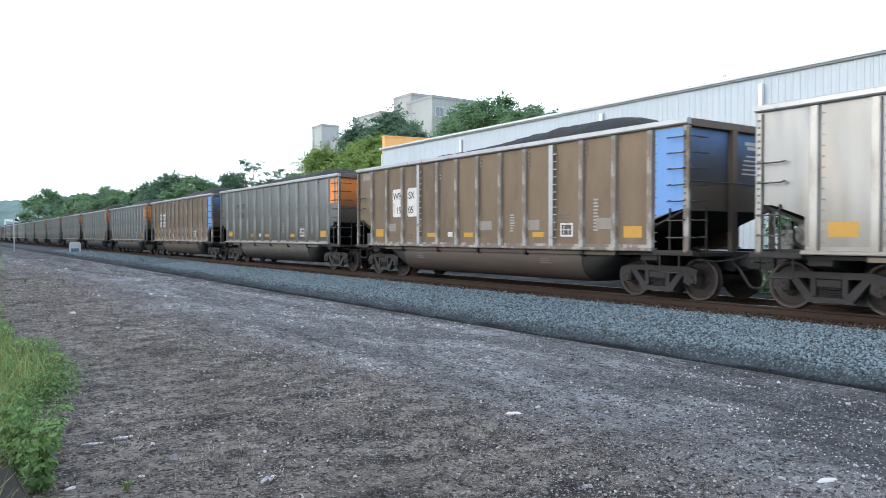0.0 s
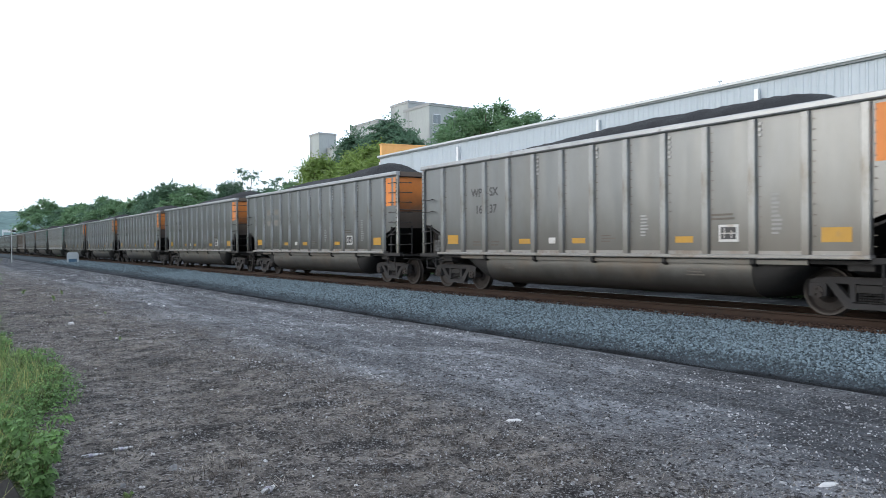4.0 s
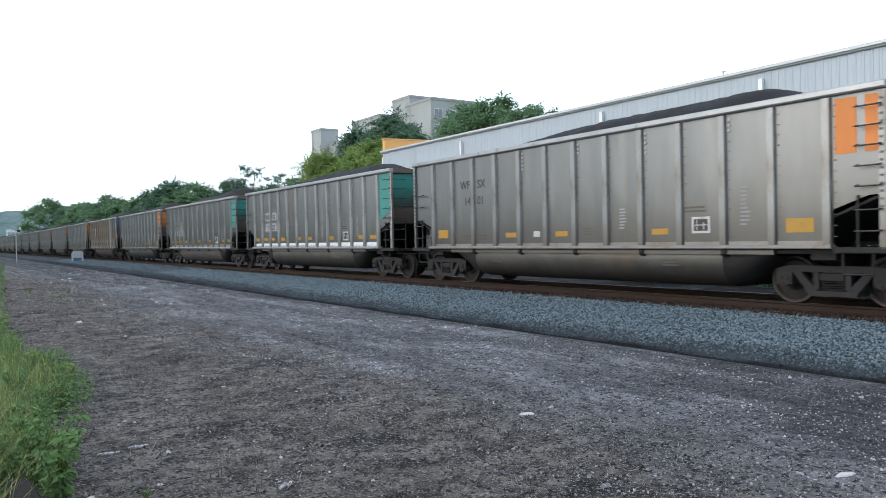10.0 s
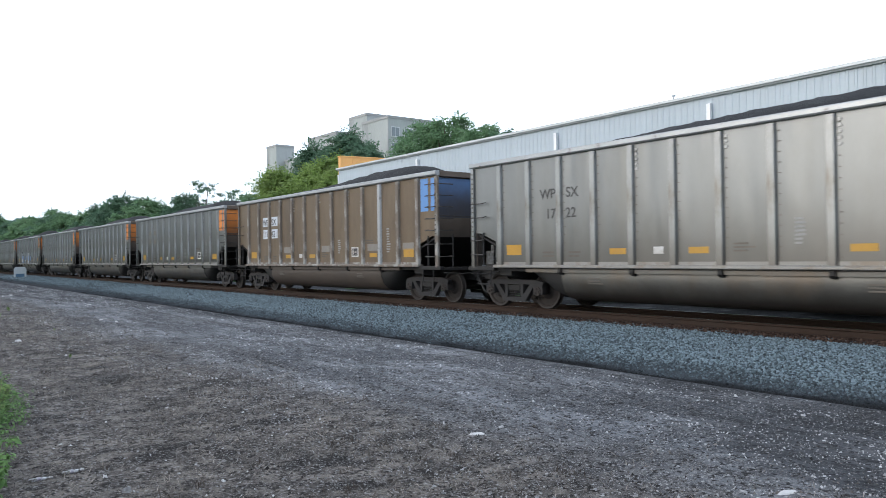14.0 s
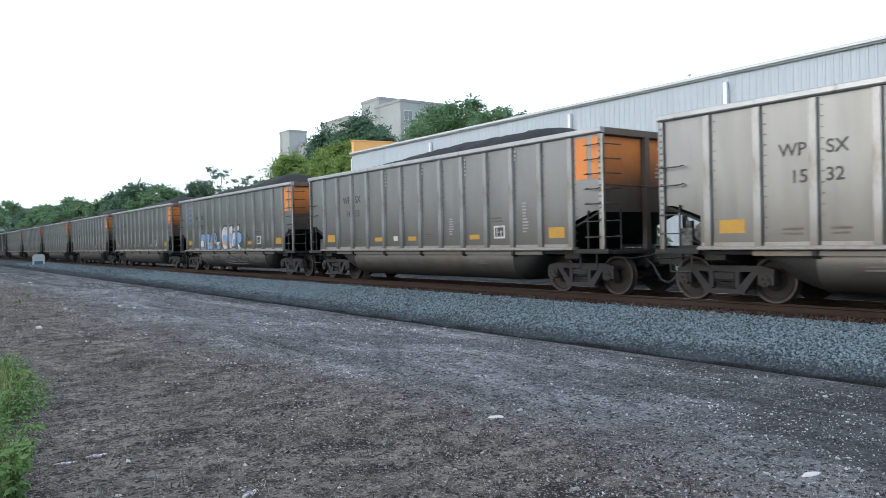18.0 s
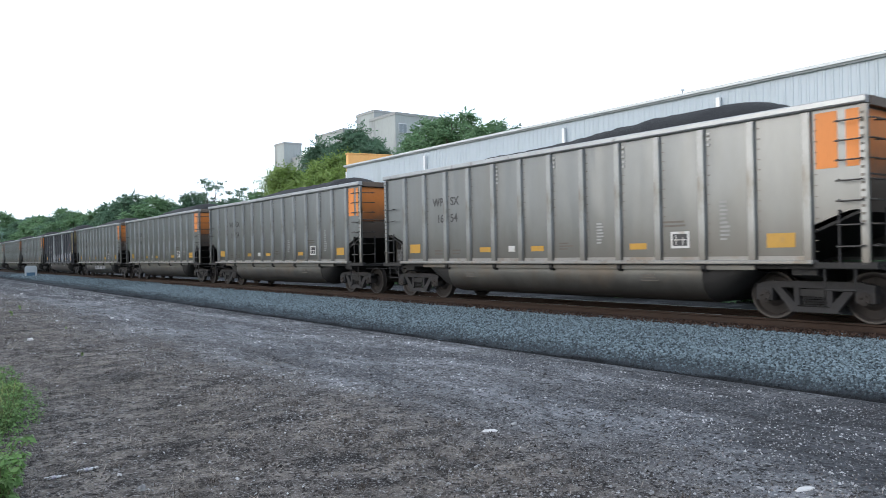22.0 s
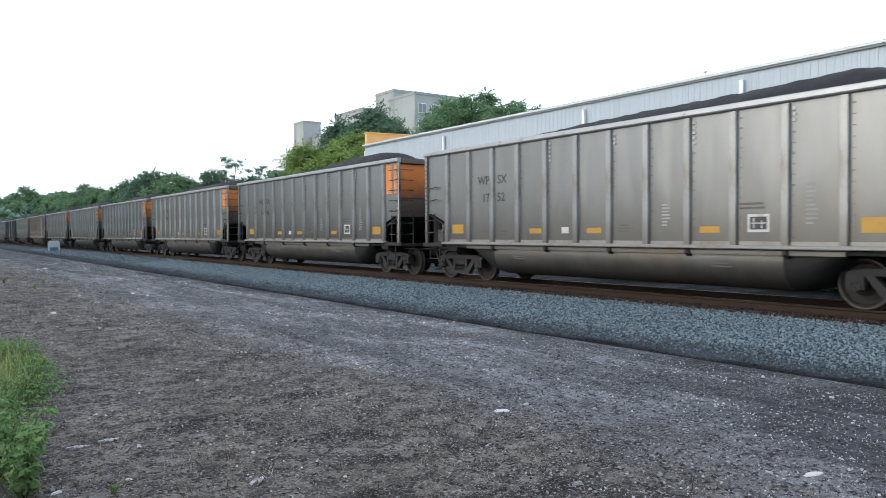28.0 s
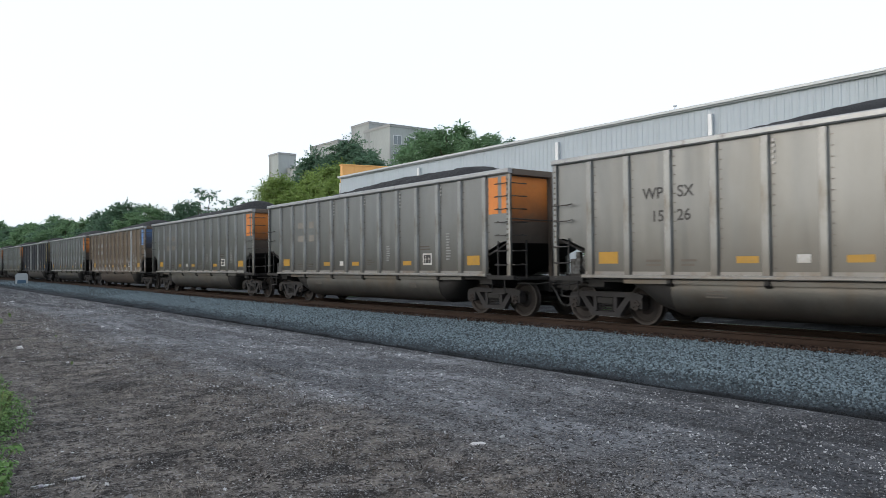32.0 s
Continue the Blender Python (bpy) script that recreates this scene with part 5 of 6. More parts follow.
def stroke(car, pts, r, material, name="spray_stroke", x=None):
    """A sprayed line."""
    x = FACE if x is None else x
    sh = Shape()
    for (y0, z0), (y1, z1) in zip(pts, pts[1:]):
        d = math.hypot(y1 - y0, z1 - z0) or 1
        ny, nz = -(z1 - z0) / d * r, (y1 - y0) / d * r
        sh.prism([(y0 + ny, z0 + nz), (y1 + ny, z1 + nz), (y1 - ny, z1 - nz), (y0 - ny, z0 - nz)], "x", x - 0.011, x - 0.001)
    return part(name, sh, material, car)


g = CARS[16]


def cutout(car, pts, material, depth, name):
    part(name, Shape().prism(pts, "x", FACE - depth, FACE - depth + 0.004), material, car)


def sprayed(car, pts, fill, accent=None):
    """A sprayed letter: dark outline, fill, and a second colour across its lower half."""
    pts = [(y, 1.15 + (z - 1.15) * 0.88) for y, z in pts]
    cy, cz = sum(p[0] for p in pts) / len(pts), sum(p[1] for p in pts) / len(pts)
    cutout(car, [(y + (0.06 if y > cy else -0.06), z + (0.065 if z > cz else -0.03)) for y, z in pts], M_BLACK, 0.0095, "spray_outline")
    cutout(car, pts, fill, 0.014, "spray_letter")
    if accent:
        cutout(car, [(cy + (y - cy) * 0.78 - 0.06, cz - 0.12 + (z - cz) * 0.5 + 0.25 * (y - cy)) for y, z in pts], accent, 0.0185, "spray_accent")


for pts in ([(3.96, 1.15), (3.99, 1.72), (3.86, 2.0), (3.62, 2.08), (3.36, 1.98), (3.2, 1.7), (3.2, 1.2), (3.4, 1.16), (3.42, 1.62), (3.56, 1.75), (3.68, 1.6), (3.7, 1.16)],
            [(2.98, 1.16), (3.02, 2.02), (2.86, 2.1), (2.74, 1.98), (2.74, 1.2), (2.86, 1.14)],
            [(2.68, 1.98), (2.2, 2.02), (2.16, 1.86), (2.42, 1.5), (2.17, 1.5), (2.15, 1.2), (2.68, 1.17), (2.7, 1.36), (2.44, 1.74), (2.68, 1.74)],
            [(2.0, 2.02), (1.84, 2.12), (1.66, 1.98), (1.6, 1.72), (1.68, 1.5), (1.86, 1.42), (1.98, 1.6)],
            [(1.56, 1.16), (1.52, 1.32), (1.38, 1.42), (1.24, 1.38), (1.22, 1.18)]):
    sprayed(g, pts, M_GRAF_BLUE)
cutout(g, [(2.62, 1.86), (2.3, 1.88), (2.5, 1.6), (2.54, 1.6)], M_BOLT, 0.019, "spray_stroke")
cutout(g, [(1.9, 1.9), (1.8, 1.92), (1.74, 1.7), (1.84, 1.58)], M_BLACK, 0.019, "spray_stroke")
decal("paper_notice", g, 3.56, 3.97, 1.3, 1.6, M_WHITE, "white paper notice", 0.024)
decal("paper_notice", g, 1.36, 1.6, 1.36, 1.5, M_WHITE, "white paper notice", 0.024)
for pts, accent in (([(0.88, 1.9), (0.8, 2.18), (0.52, 2.4), (0.2, 2.4), (0.12, 2.2), (0.1, 1.3), (0.3, 1.18), (0.62, 1.16), (0.78, 1.4)], M_GRAF_BLUE),
                    ([(-0.1, 2.22), (-0.22, 2.38), (-0.56, 2.4), (-0.6, 2.22), (-0.44, 1.7), (-0.4, 1.24), (-0.16, 1.22)], M_GRAF_BLUE),
                    ([(-0.62, 2.0), (-0.82, 2.08), (-0.92, 1.8), (-0.84, 1.5), (-0.74, 1.3), (-0.46, 1.3), (-0.5, 1.62)], M_GRAF_BLUE),
                    ([(-0.7, 2.22), (-0.95, 2.38), (-1.12, 2.42), (-1.1, 2.22), (-0.86, 2.1)], None),
                    ([(-1.12, 2.36), (-1.4, 2.42), (-1.48, 2.3), (-1.36, 2.12), (-1.16, 2.16)], None),
                    ([(-0.9, 1.56), (-1.0, 1.7), (-1.3, 1.42), (-1.62, 1.2), (-1.4, 1.16), (-1.1, 1.3)], M_GRAF_BLUE)):
    sprayed(g, pts, M_GRAF_WHITE, accent)
sprayed(g, [(-1.08, 1.95), (-1.3, 2.06), (-1.58, 2.0), (-1.72, 1.78), (-1.64, 1.56), (-1.36, 1.46), (-1.1, 1.56)], M_GRAF_BLUE)
stroke(g, [(-1.4, 1.86), (-1.68, 1.84)], 0.02, M_GRAF_WHITE)
for y in (2.45, 0.45):
    decal("reflector", g, y - 0.25, y + 0.25, 1.37, 1.5, M_YELLOW, "yellow reflector strip", 0.024)
stroke(g, [(0.98, 1.2), (0.94, 1.6), (0.98, 2.0)], 0.05, M_BOLT)
stroke(g, [(-2.0, 1.5), (-2.15, 1.75), (-2.25, 1.55), (-2.4, 1.85), (-2.5, 1.55), (-2.7, 1.7)], 0.02, M_BOLT)
for i in range(4):
    stroke(g, [(6.1, 2.5 + i * 0.27), (5.7, 2.62 + i * 0.27), (5.42, 2.55 + i * 0.27)], 0.035, M_GRAF_BLUE)
for y, w, h in ((-0.35, 0.75, 0.15), (-1.75, 0.6, 0.14)):
    for grow in (0.82, 1.0):
        stroke(g, [(y + grow * w * math.cos(a * 0.55), 0.7 + grow * h * math.sin(a * 0.55) - 0.03 * math.cos(a * 1.7)) for a in range(13)], 0.018, M_BLACK, "spray_stroke", -1.475)
stroke(g, [(0.5, 0.52), (-0.4, 0.47), (-1.3, 0.46), (-2.4, 0.5)], 0.02, M_BLACK, "spray_stroke", -1.46)
stroke(g, [(2.75, 0.86), (2.5, 0.6), (2.3, 0.85), (2.1, 0.62), (1.85, 0.8), (1.7, 0.6), (1.45, 0.84), (1.3, 0.62)], 0.016, M_BLACK, "spray_stroke", -1.475)
stroke(g, [(-2.6, 0.84), (-2.9, 0.66), (-3.3, 0.8), (-3.2, 0.6), (-3.9, 0.62)], 0.018, M_BLACK, "spray_stroke", -1.475)
for y0 in (3.9, 3.3):
    text_bars("stencil", g, y0 + 0.3, 0.66, 0.5, 0.2, 3, M_BOLT, 9).location.x = 0.05

g = CARS[21]
stroke(g, [(0.75, 1.9), (0.72, 2.13), (0.5, 2.15), (0.46, 1.9), (0.75, 1.9), (0.2, 1.9)], 0.022, M_PATCH)
stroke(g, [(0.4, 1.88), (0.38, 1.72), (0.24, 1.7), (0.2, 1.56), (0.4, 1.52)], 0.022, M_PATCH)
for y, w in ((0.95, 0.5), (0.3, 0.75), (-0.65, 0.9), (-1.75, 0.7)):
    key = Shape().box(-1.489, -1.47, y - w, y, 0.6, 0.65).box(-1.489, -1.47, y - w * 0.8, y, 0.69, 0.74).box(-1.489, -1.47, y - w * 0.9, y - 0.06, 0.77, 0.82)
    part("faded_writing", key, M_PATCH, g)


def scribble(car, y, z, w, h, loops, thick, material, r):
    """One continuous looping spray line."""
    ph, pts = r.uniform(0, 6), []
    for i in range(loops * 6 + 1):
        u = i / (loops * 6)
        a = i * math.pi / 3 + ph
        up = 0.5 + 0.46 * math.sin(a) * (0.7 + 0.3 * math.sin(5 * u + ph))
        pts.append((y + w * (0.5 - u) + 0.04 * math.cos(a) - 0.24 * h * (up - 0.5), z + h * up))
    return stroke(car, pts, thick, material)


g = CARS[22]
r = random.Random(3)
for i, (y, w, z, h) in enumerate(((2.45, 0.62, 1.25, 0.7), (1.5, 0.62, 1.22, 0.75), (0.43, 0.68, 1.22, 0.68), (-0.6, 0.74, 1.3, 0.68), (-1.6, 0.76, 1.36, 0.56), (-3.75, 0.72, 1.3, 0.76), (-4.8, 0.86, 1.26, 0.85), (-5.75, 0.8, 1.3, 0.8))):
    rim = [(y + w * 0.36 * math.cos(a * 0.57) * r.uniform(0.75, 1.0), z + h * 0.5 + h * 0.44 * math.sin(a * 0.57) * r.uniform(0.75, 1.0)) for a in range(11)]
    cutout(g, rim, M_GRAF_GREY, 0.0055, "spray_shade")
    scribble(g, y, z + 0.06, w * 0.85, h * 0.85, 5, 0.017, M_GRAF_WHITE, r)
    scribble(g, y - 0.05, z + 0.1, w * 0.7, h * 0.6, 3, 0.016, M_PATCH, r)
    stroke(g, [(y + w * 0.45, z + 0.04), (y, z - 0.03), (y - w * 0.4, z + 0.02)], 0.02, M_GRAF_WHITE)
for y in (2.45, -0.6, -3.75):
    decal("reflector", g, y - 0.22, y + 0.22, 1.37, 1.5, M_YELLOW, "yellow reflector strip", 0.022)
blob(g, -5.72, 2.66, 0.26, 0.2, M_GRAF_RED, 4, 0.008, "spray_patch")
for y in (3.9, -2.6):
    text_bars("stencil", g, y, 0.78, 0.4, 0.14, 2, M_WHITE, 9).location.x = 0.045

g = CARS[2]
for mark in [o for o in g.children if o.name.startswith("reflector")]:
    bpy.data.objects.remove(mark)
part("rib_cover", Shape().box(-1.60, -1.589, -3.275, -3.125, 1.14, 3.69), M_CHORD, g, "bright aluminium rib cover")
for y, z0, z1 in ((5.165, 1.3, 2.15), (2.03, 1.32, 1.85), (-0.06, 1.32, 1.95), (-3.1, 1.32, 1.95), (-5.285, 1.3, 2.28)):
    part("yellow_strip", Shape().box(-1.594, -1.587, y - 0.06, y + 0.06, z0, z1), M_YELLOW, g, "yellow strip on a rib")
g = CARS[0]
for y in (3.08, -3.2):
    lad = part("ladder_rail", Shape().box(-1.60, -1.589, y - 0.075, y + 0.075, 1.14, 3.69), M_CHORD, g, "bright aluminium rib cover")
    for i in range(12):
        part("rung", Shape().box(-1.606, -1.58, y - 0.2, y - 0.1, 1.35 + i * 0.19, 1.375 + i * 0.19), M_CHORD, lad)
decal("repair_patch", g, 6.25, 6.95, 3.42, 3.66, M_FAINT, "pale bare patch")
for y in (4.9, -0.4, -2.4, -5.0):
    decal("repair_patch", g, y - 0.3, y + 0.3, 1.56, 1.82, M_FAINT, "pale scuffed patch")
g = CARS[12]
for y in (2.5, -0.6, -3.75, -5.8):
    decal("repair_patch", g, y - 0.3, y + 0.3, 1.58, 1.8, M_FAINT, "pale scuffed patch")
for mark in g.children:
    if mark.name.startswith("label_frame"):
        mark.location.y = 1.05
    if mark.name.startswith("reflector") and abs(sum(v.co.y for v in mark.data.vertices) / len(mark.data.vertices) + 2.65) < 0.1:
        mark.location.y = -1.15


def motions():
    """The train rolls past; every wheelset turns with it."""
    for k, car in CARS.items():
        walk(car, [(t, car_pose(k, d)) for t, d in ROLLED])
    ts, ds = [t for t, _ in ROLLED], [d for _, d in ROLLED]
    turning = {}
    for car in CARS.values():
        for tr in car.children:
            if not tr.name.startswith("truck"):
                continue
            for w in tr.children:
                if not w.name.startswith("wheelset"):
                    continue
                at = round(w.location.y, 2)
                if at not in turning:
                    walk(w, [(i / FPS, pose(0, at, 0.457, math.degrees(float(np.interp(i / FPS, ts, ds)) / 0.457))) for i in range(32 * FPS + 1)])
                    turning[at] = w.animation_data
                else:
                    w.rotation_mode = "QUATERNION"
                    w.animation_data_create()
                    w.animation_data.action = turning[at].action
                    w.animation_data.action_slot = turning[at].action_slot

# ---------------------------------------------------------------- warehouse behind the line
WX, EAVE = 28.0, 8.36
wh = thing("warehouse", "long pale-blue corrugated metal warehouse with white downpipes", "warehouse", kind="structure")
wall = Shape()
y0, y1 = -45.0, 49.3
pts = [(0, y0)]
pitch = 0.305
yy = y0
while yy < y1 - pitch:
    pts += [(0, yy + 0.12), (-0.018, yy + 0.15), (-0.018, yy + 0.22), (0, yy + 0.25)]
    yy += pitch
pts += [(0, y1), (0.12, y1), (0.12, y0)]
part("wall", Shape().prism([(WX + a, b) for a, b in pts], "z", -0.1, EAVE - 0.06), M_WALL, wh, "pale-blue ribbed cladding")
part("end_wall", Shape().box(WX + 0.12, WX + 30, y1 - 0.2, y1, -0.1, EAVE - 0.3), M_WALL, wh)
part("back_wall", Shape().box(WX + 29.8, WX + 30, y0, y1 - 0.21, -0.1, EAVE - 0.3), M_WALL, wh)
part("gutter", Shape().prism([(WX - 0.1, EAVE - 0.07), (WX - 0.03, EAVE - 0.07), (WX - 0.03, EAVE + 0.015), (WX - 0.13, EAVE + 0.015)], "y", y0, y1 + 0.15), M_GUTTER, wh)
part("eave_trim", Shape().box(WX - 0.17, WX + 0.1, y0, y1 + 0.2, EAVE + 0.02, EAVE + 0.13), M_ROOF, wh, "pale grey eave trim")
part("roof", Shape().prism([(WX - 0.16, EAVE + 0.135), (WX + 15, EAVE + 1.0), (WX + 30, EAVE + 0.1), (WX + 30, EAVE - 0.05), (WX + 15, EAVE + 0.8), (WX + 0.11, EAVE - 0.02)], "y", y0, y1 + 0.15), M_ROOF, wh)
part("corner_trim", Shape().box(WX - 0.05, WX + 0.13, y1, y1 + 0.12, -0.1, EAVE - 0.36), M_TRIM, wh)
for y in (38.9, 26.6, 17.75, 8.0, -2.0):
    part("downpipe", Shape().box(WX - 0.19, WX - 0.05, y - 0.09, y + 0.09, 0.1, EAVE - 0.36), M_TRIM, wh, "white downpipe")
# thin antenna stick on the roof with a small box at its tip
part("roof_vent", Shape().cyl((WX + 0.9, 20.2, EAVE + 0.15), (WX + 0.9, 20.2, EAVE + 0.52), 0.022, 6).box(WX + 0.85, WX + 0.95, 20.12, 20.26, EAVE + 0.5, EAVE + 0.56), M_GUTTER, wh)

shed = thing("orange_building", "orange-clad building behind the warehouse", "building", at=(29.3, 51.3, 0), rz=-10)
part("wall", Shape().box(0, 12, 0, 0.5, -0.1, 9.7), M_SHED, shed)
part("roof_edge", Shape().box(-0.06, 12.1, -0.06, 0.56, 9.704, 9.78), M_SHED, shed)
for i in range(16):
    part("cladding_rib", Shape().box(0.3 + i * 0.7, 0.36 + i * 0.7, -0.04, -0.002, 0, 9.69), M_SHED, shed)

# ---------------------------------------------------------------- concrete building on the hill side
blk = thing("apartment_building", "grey concrete building with stepped flat roofs beyond the trees", "building")


def block(x0, x1, y0, y1, top, m=M_CONC):
    part("wall", Shape().box(x0, x1, y0, y1, -0.1, top), m, blk)
    part("roof_edge", Shape().box(x0 - 0.08, x1 + 0.08, y0 - 0.08, y1 + 0.08, top + 0.004, top + 0.5), M_CONC2, blk)


block(76, 80.6, 163.5, 168.9, 28.3)
block(78, 92, 145, 163.3, 24.5)
block(74, 84, 131.2, 143.3, 26.7)
block(77, 84.1, 124.2, 131.0, 29.6)
block(77.5, 92, 121.3, 124, 26.0)
block(74, 87, 112.1, 121.1, 26.9)
for i in range(4):
    for j in range(2):
        x = 75.6 + i * 2.9
        z = 21.6 + j * 2.9
        w = part("window", Shape().box(x - 0.9, x + 0.9, 112.0, 112.08, z - 0.9, z + 0.9), M_TRIM, blk)
        part("pane", Shape().box(x - 0.8, x - 0.05, 111.95, 111.998, z - 0.8, z + 0.8), M_GLASS, w)
        part("pane", Shape().box(x + 0.05, x + 0.8, 111.95, 111.998, z - 0.8, z + 0.8), M_GLASS, w)

# ---------------------------------------------------------------- trees


def leaf_cloud(centres, radii, count, size, seed, material, name="crown"):
    """Bent leaf pairs scattered in uneven clumps."""
    r = np.random.RandomState(seed)
    centres, radii = np.array(centres, float), np.array(radii, float)
    w = radii ** 2
    pick = r.choice(len(centres), count, p=w / w.sum())
    d = r.normal(size=(count, 3))
    d /= np.linalg.norm(d, axis=1)[:, None]
    rad = radii[pick] * r.uniform(0.45, 1.08, count) ** 0.6
    p = centres[pick] + d * rad[:, None] * np.array([1, 1, 0.8])
    nrm = d * 0.8 + r.normal(size=(count, 3)) * 0.35 + np.array([0, 0, 0.6])
    nrm /= np.linalg.norm(nrm, axis=1)[:, None]
    a = np.cross(nrm, r.normal(size=(count, 3)))
    a /= np.linalg.norm(a, axis=1)[:, None]
    b = np.cross(nrm, a)
    s = size * r.uniform(0.6, 1.4, count)[:, None]
    v = np.stack([p - a * s, p - b * s * 0.45 + nrm * s * 0.12, p + a * s, p + b * s * 0.45 + nrm * s * 0.12], 1)
    f = np.arange(count * 4).reshape(-1, 4)
    return sheet_mesh(name, v.reshape(-1, 3), f, material)


def spray_cloud(centres, radii, count, size, seed, material, name="crown", droop=0.3):
    """Leaves set in rows along drooping twigs that fan out of each clump."""
    r = np.random.RandomState(seed)
    centres, radii = np.array(centres, float), np.array(radii, float)
    row = 14
    n = count // row
    w = radii ** 2
    pick = r.choice(len(centres), n, p=w / w.sum())
    d = r.normal(size=(n, 3)) * np.array([1, 1, 0.55]) + np.array([0, 0, 0.35])
    d /= np.linalg.norm(d, axis=1)[:, None]
    ln = radii[pick] * r.uniform(0.55, 1.08, n)
    u = np.linspace(0.25, 1.0, row)[None, :, None]
    p = centres[pick][:, None] + d[:, None] * (ln[:, None, None] * u)
    p[:, :, 2] -= droop * ln[:, None] * u[:, :, 0] ** 2
    p += r.normal(0, 0.25 * size, p.shape)
    side = np.cross(d, np.array([0, 0, 1.0])) + r.normal(0, 0.25, (n, 3))
    side /= np.linalg.norm(side, axis=1)[:, None]
    flip = np.where(np.arange(row) % 2 == 0, 1.0, -1.0)[None, :, None]
    a = side[:, None] * flip + d[:, None] * 0.6 + r.normal(0, 0.3, (n, row, 3))
    a[:, :, 2] -= 0.35
    a /= np.linalg.norm(a, axis=2)[:, :, None]
    up = d[:, None] * 0.7 + np.array([0, 0, 0.6]) + r.normal(0, 0.5, (n, row, 3))
    b = np.cross(up, a)
    b /= np.linalg.norm(b, axis=2)[:, :, None]
    nrm = np.cross(a, b)
    s = (size * r.uniform(0.65, 1.35, (n, row)))[:, :, None]
    v = np.stack([p, p + a * s - b * s * 0.44 + nrm * s * 0.1, p + a * s * 2, p + a * s + b * s * 0.44 + nrm * s * 0.1], 2)
    k = n * row
    return sheet_mesh(name, v.reshape(-1, 3), np.arange(k * 4).reshape(-1, 4), material)


def tree_parts(seed, height, spread, material, leaves=2600, size=0.24, bare=0.25, clumps=26):
    r = random.Random(seed)
    trunk = Shape()
    trunk.cyl((0, 0, 0), (0.1, 0.1, height * 0.45), height * 0.024, 8, height * 0.015)
    cs, rd = [], []
    for i in range(clumps):
        a = i * 2.4 + r.uniform(-0.4, 0.4)
        h = bare + (1 - bare) * (i + 0.5) / clumps
        wide = spread * (math.sin(math.pi * (0.18 + 0.76 * (h - bare) / (1 - bare)))) * r.uniform(0.45, 1.0)
        c = (math.cos(a) * wide, math.sin(a) * wide, height * h * 0.96 - 0.3)
        cs.append(c)
        rd.append(spread * r.uniform(0.24, 0.44))
        if i % 2 == 0:
            trunk.cyl((0.05, 0.05, height * min(0.42, h * 0.6)), c, height * 0.009, 5, height * 0.003)
    return trunk.mesh("trunk", M_BARK), spray_cloud(cs, rd, leaves, size, seed, material)


KINDS = {
    "dark": tree_parts(11, 10, 4.2, M_TREE_DARK, 17000, 0.155), "mid": tree_parts(12, 10, 4.4, M_TREE_MID, 17000, 0.155),
    "yellow": tree_parts(13, 10, 4.6, M_TREE_YELLOW, 30000, 0.13, 0.08, 46), "thin": tree_parts(14, 10, 3.0, M_TREE_DARK, 3600, 0.13, 0.25, 22),
    "bush": tree_parts(15, 10, 5.5, M_TREE_MID, 7000, 0.28, 0.02), "dark2": tree_parts(16, 10, 4.6, M_TREE_DARK, 20000, 0.15, 0.2, 40),
    "tall": tree_parts(17, 10, 3.6, M_TREE_MID, 44000, 0.098, 0.15, 70), "tall2": tree_parts(18, 10, 3.4, M_TREE_DARK, 42000, 0.098, 0.15, 60),
}
LABELS = {"tall": "tall mid-green leafy tree", "tall2": "tall dark green leafy tree", "dark": "dark green leafy tree", "dark2": "broad dark green leafy tree", "mid": "mid-green leafy tree", "yellow": "yellow-green feathery leafy tree", "thin": "sparse tree with bare twigs at the top", "bush": "dense green roadside shrub"}


def tree(kind, x, y, h, rz=0, wide=1.0):
    t = thing("tree", LABELS[kind] + (" added past the left edge of view" if x < 0 else " beside the railway" if x < 50 else " before the concrete building"), "tree", "trees behind the train")
    part("trunk", KINDS[kind][0], M_BARK, t)
    part("crown", KINDS[kind][1], M_TREE_MID, t)
    k = h / 10
    t.matrix_basis = pose(x, y, -0.1, 0, 0, rz) @ Matrix.Diagonal((k * wide, k * wide, k, 1))
    return t


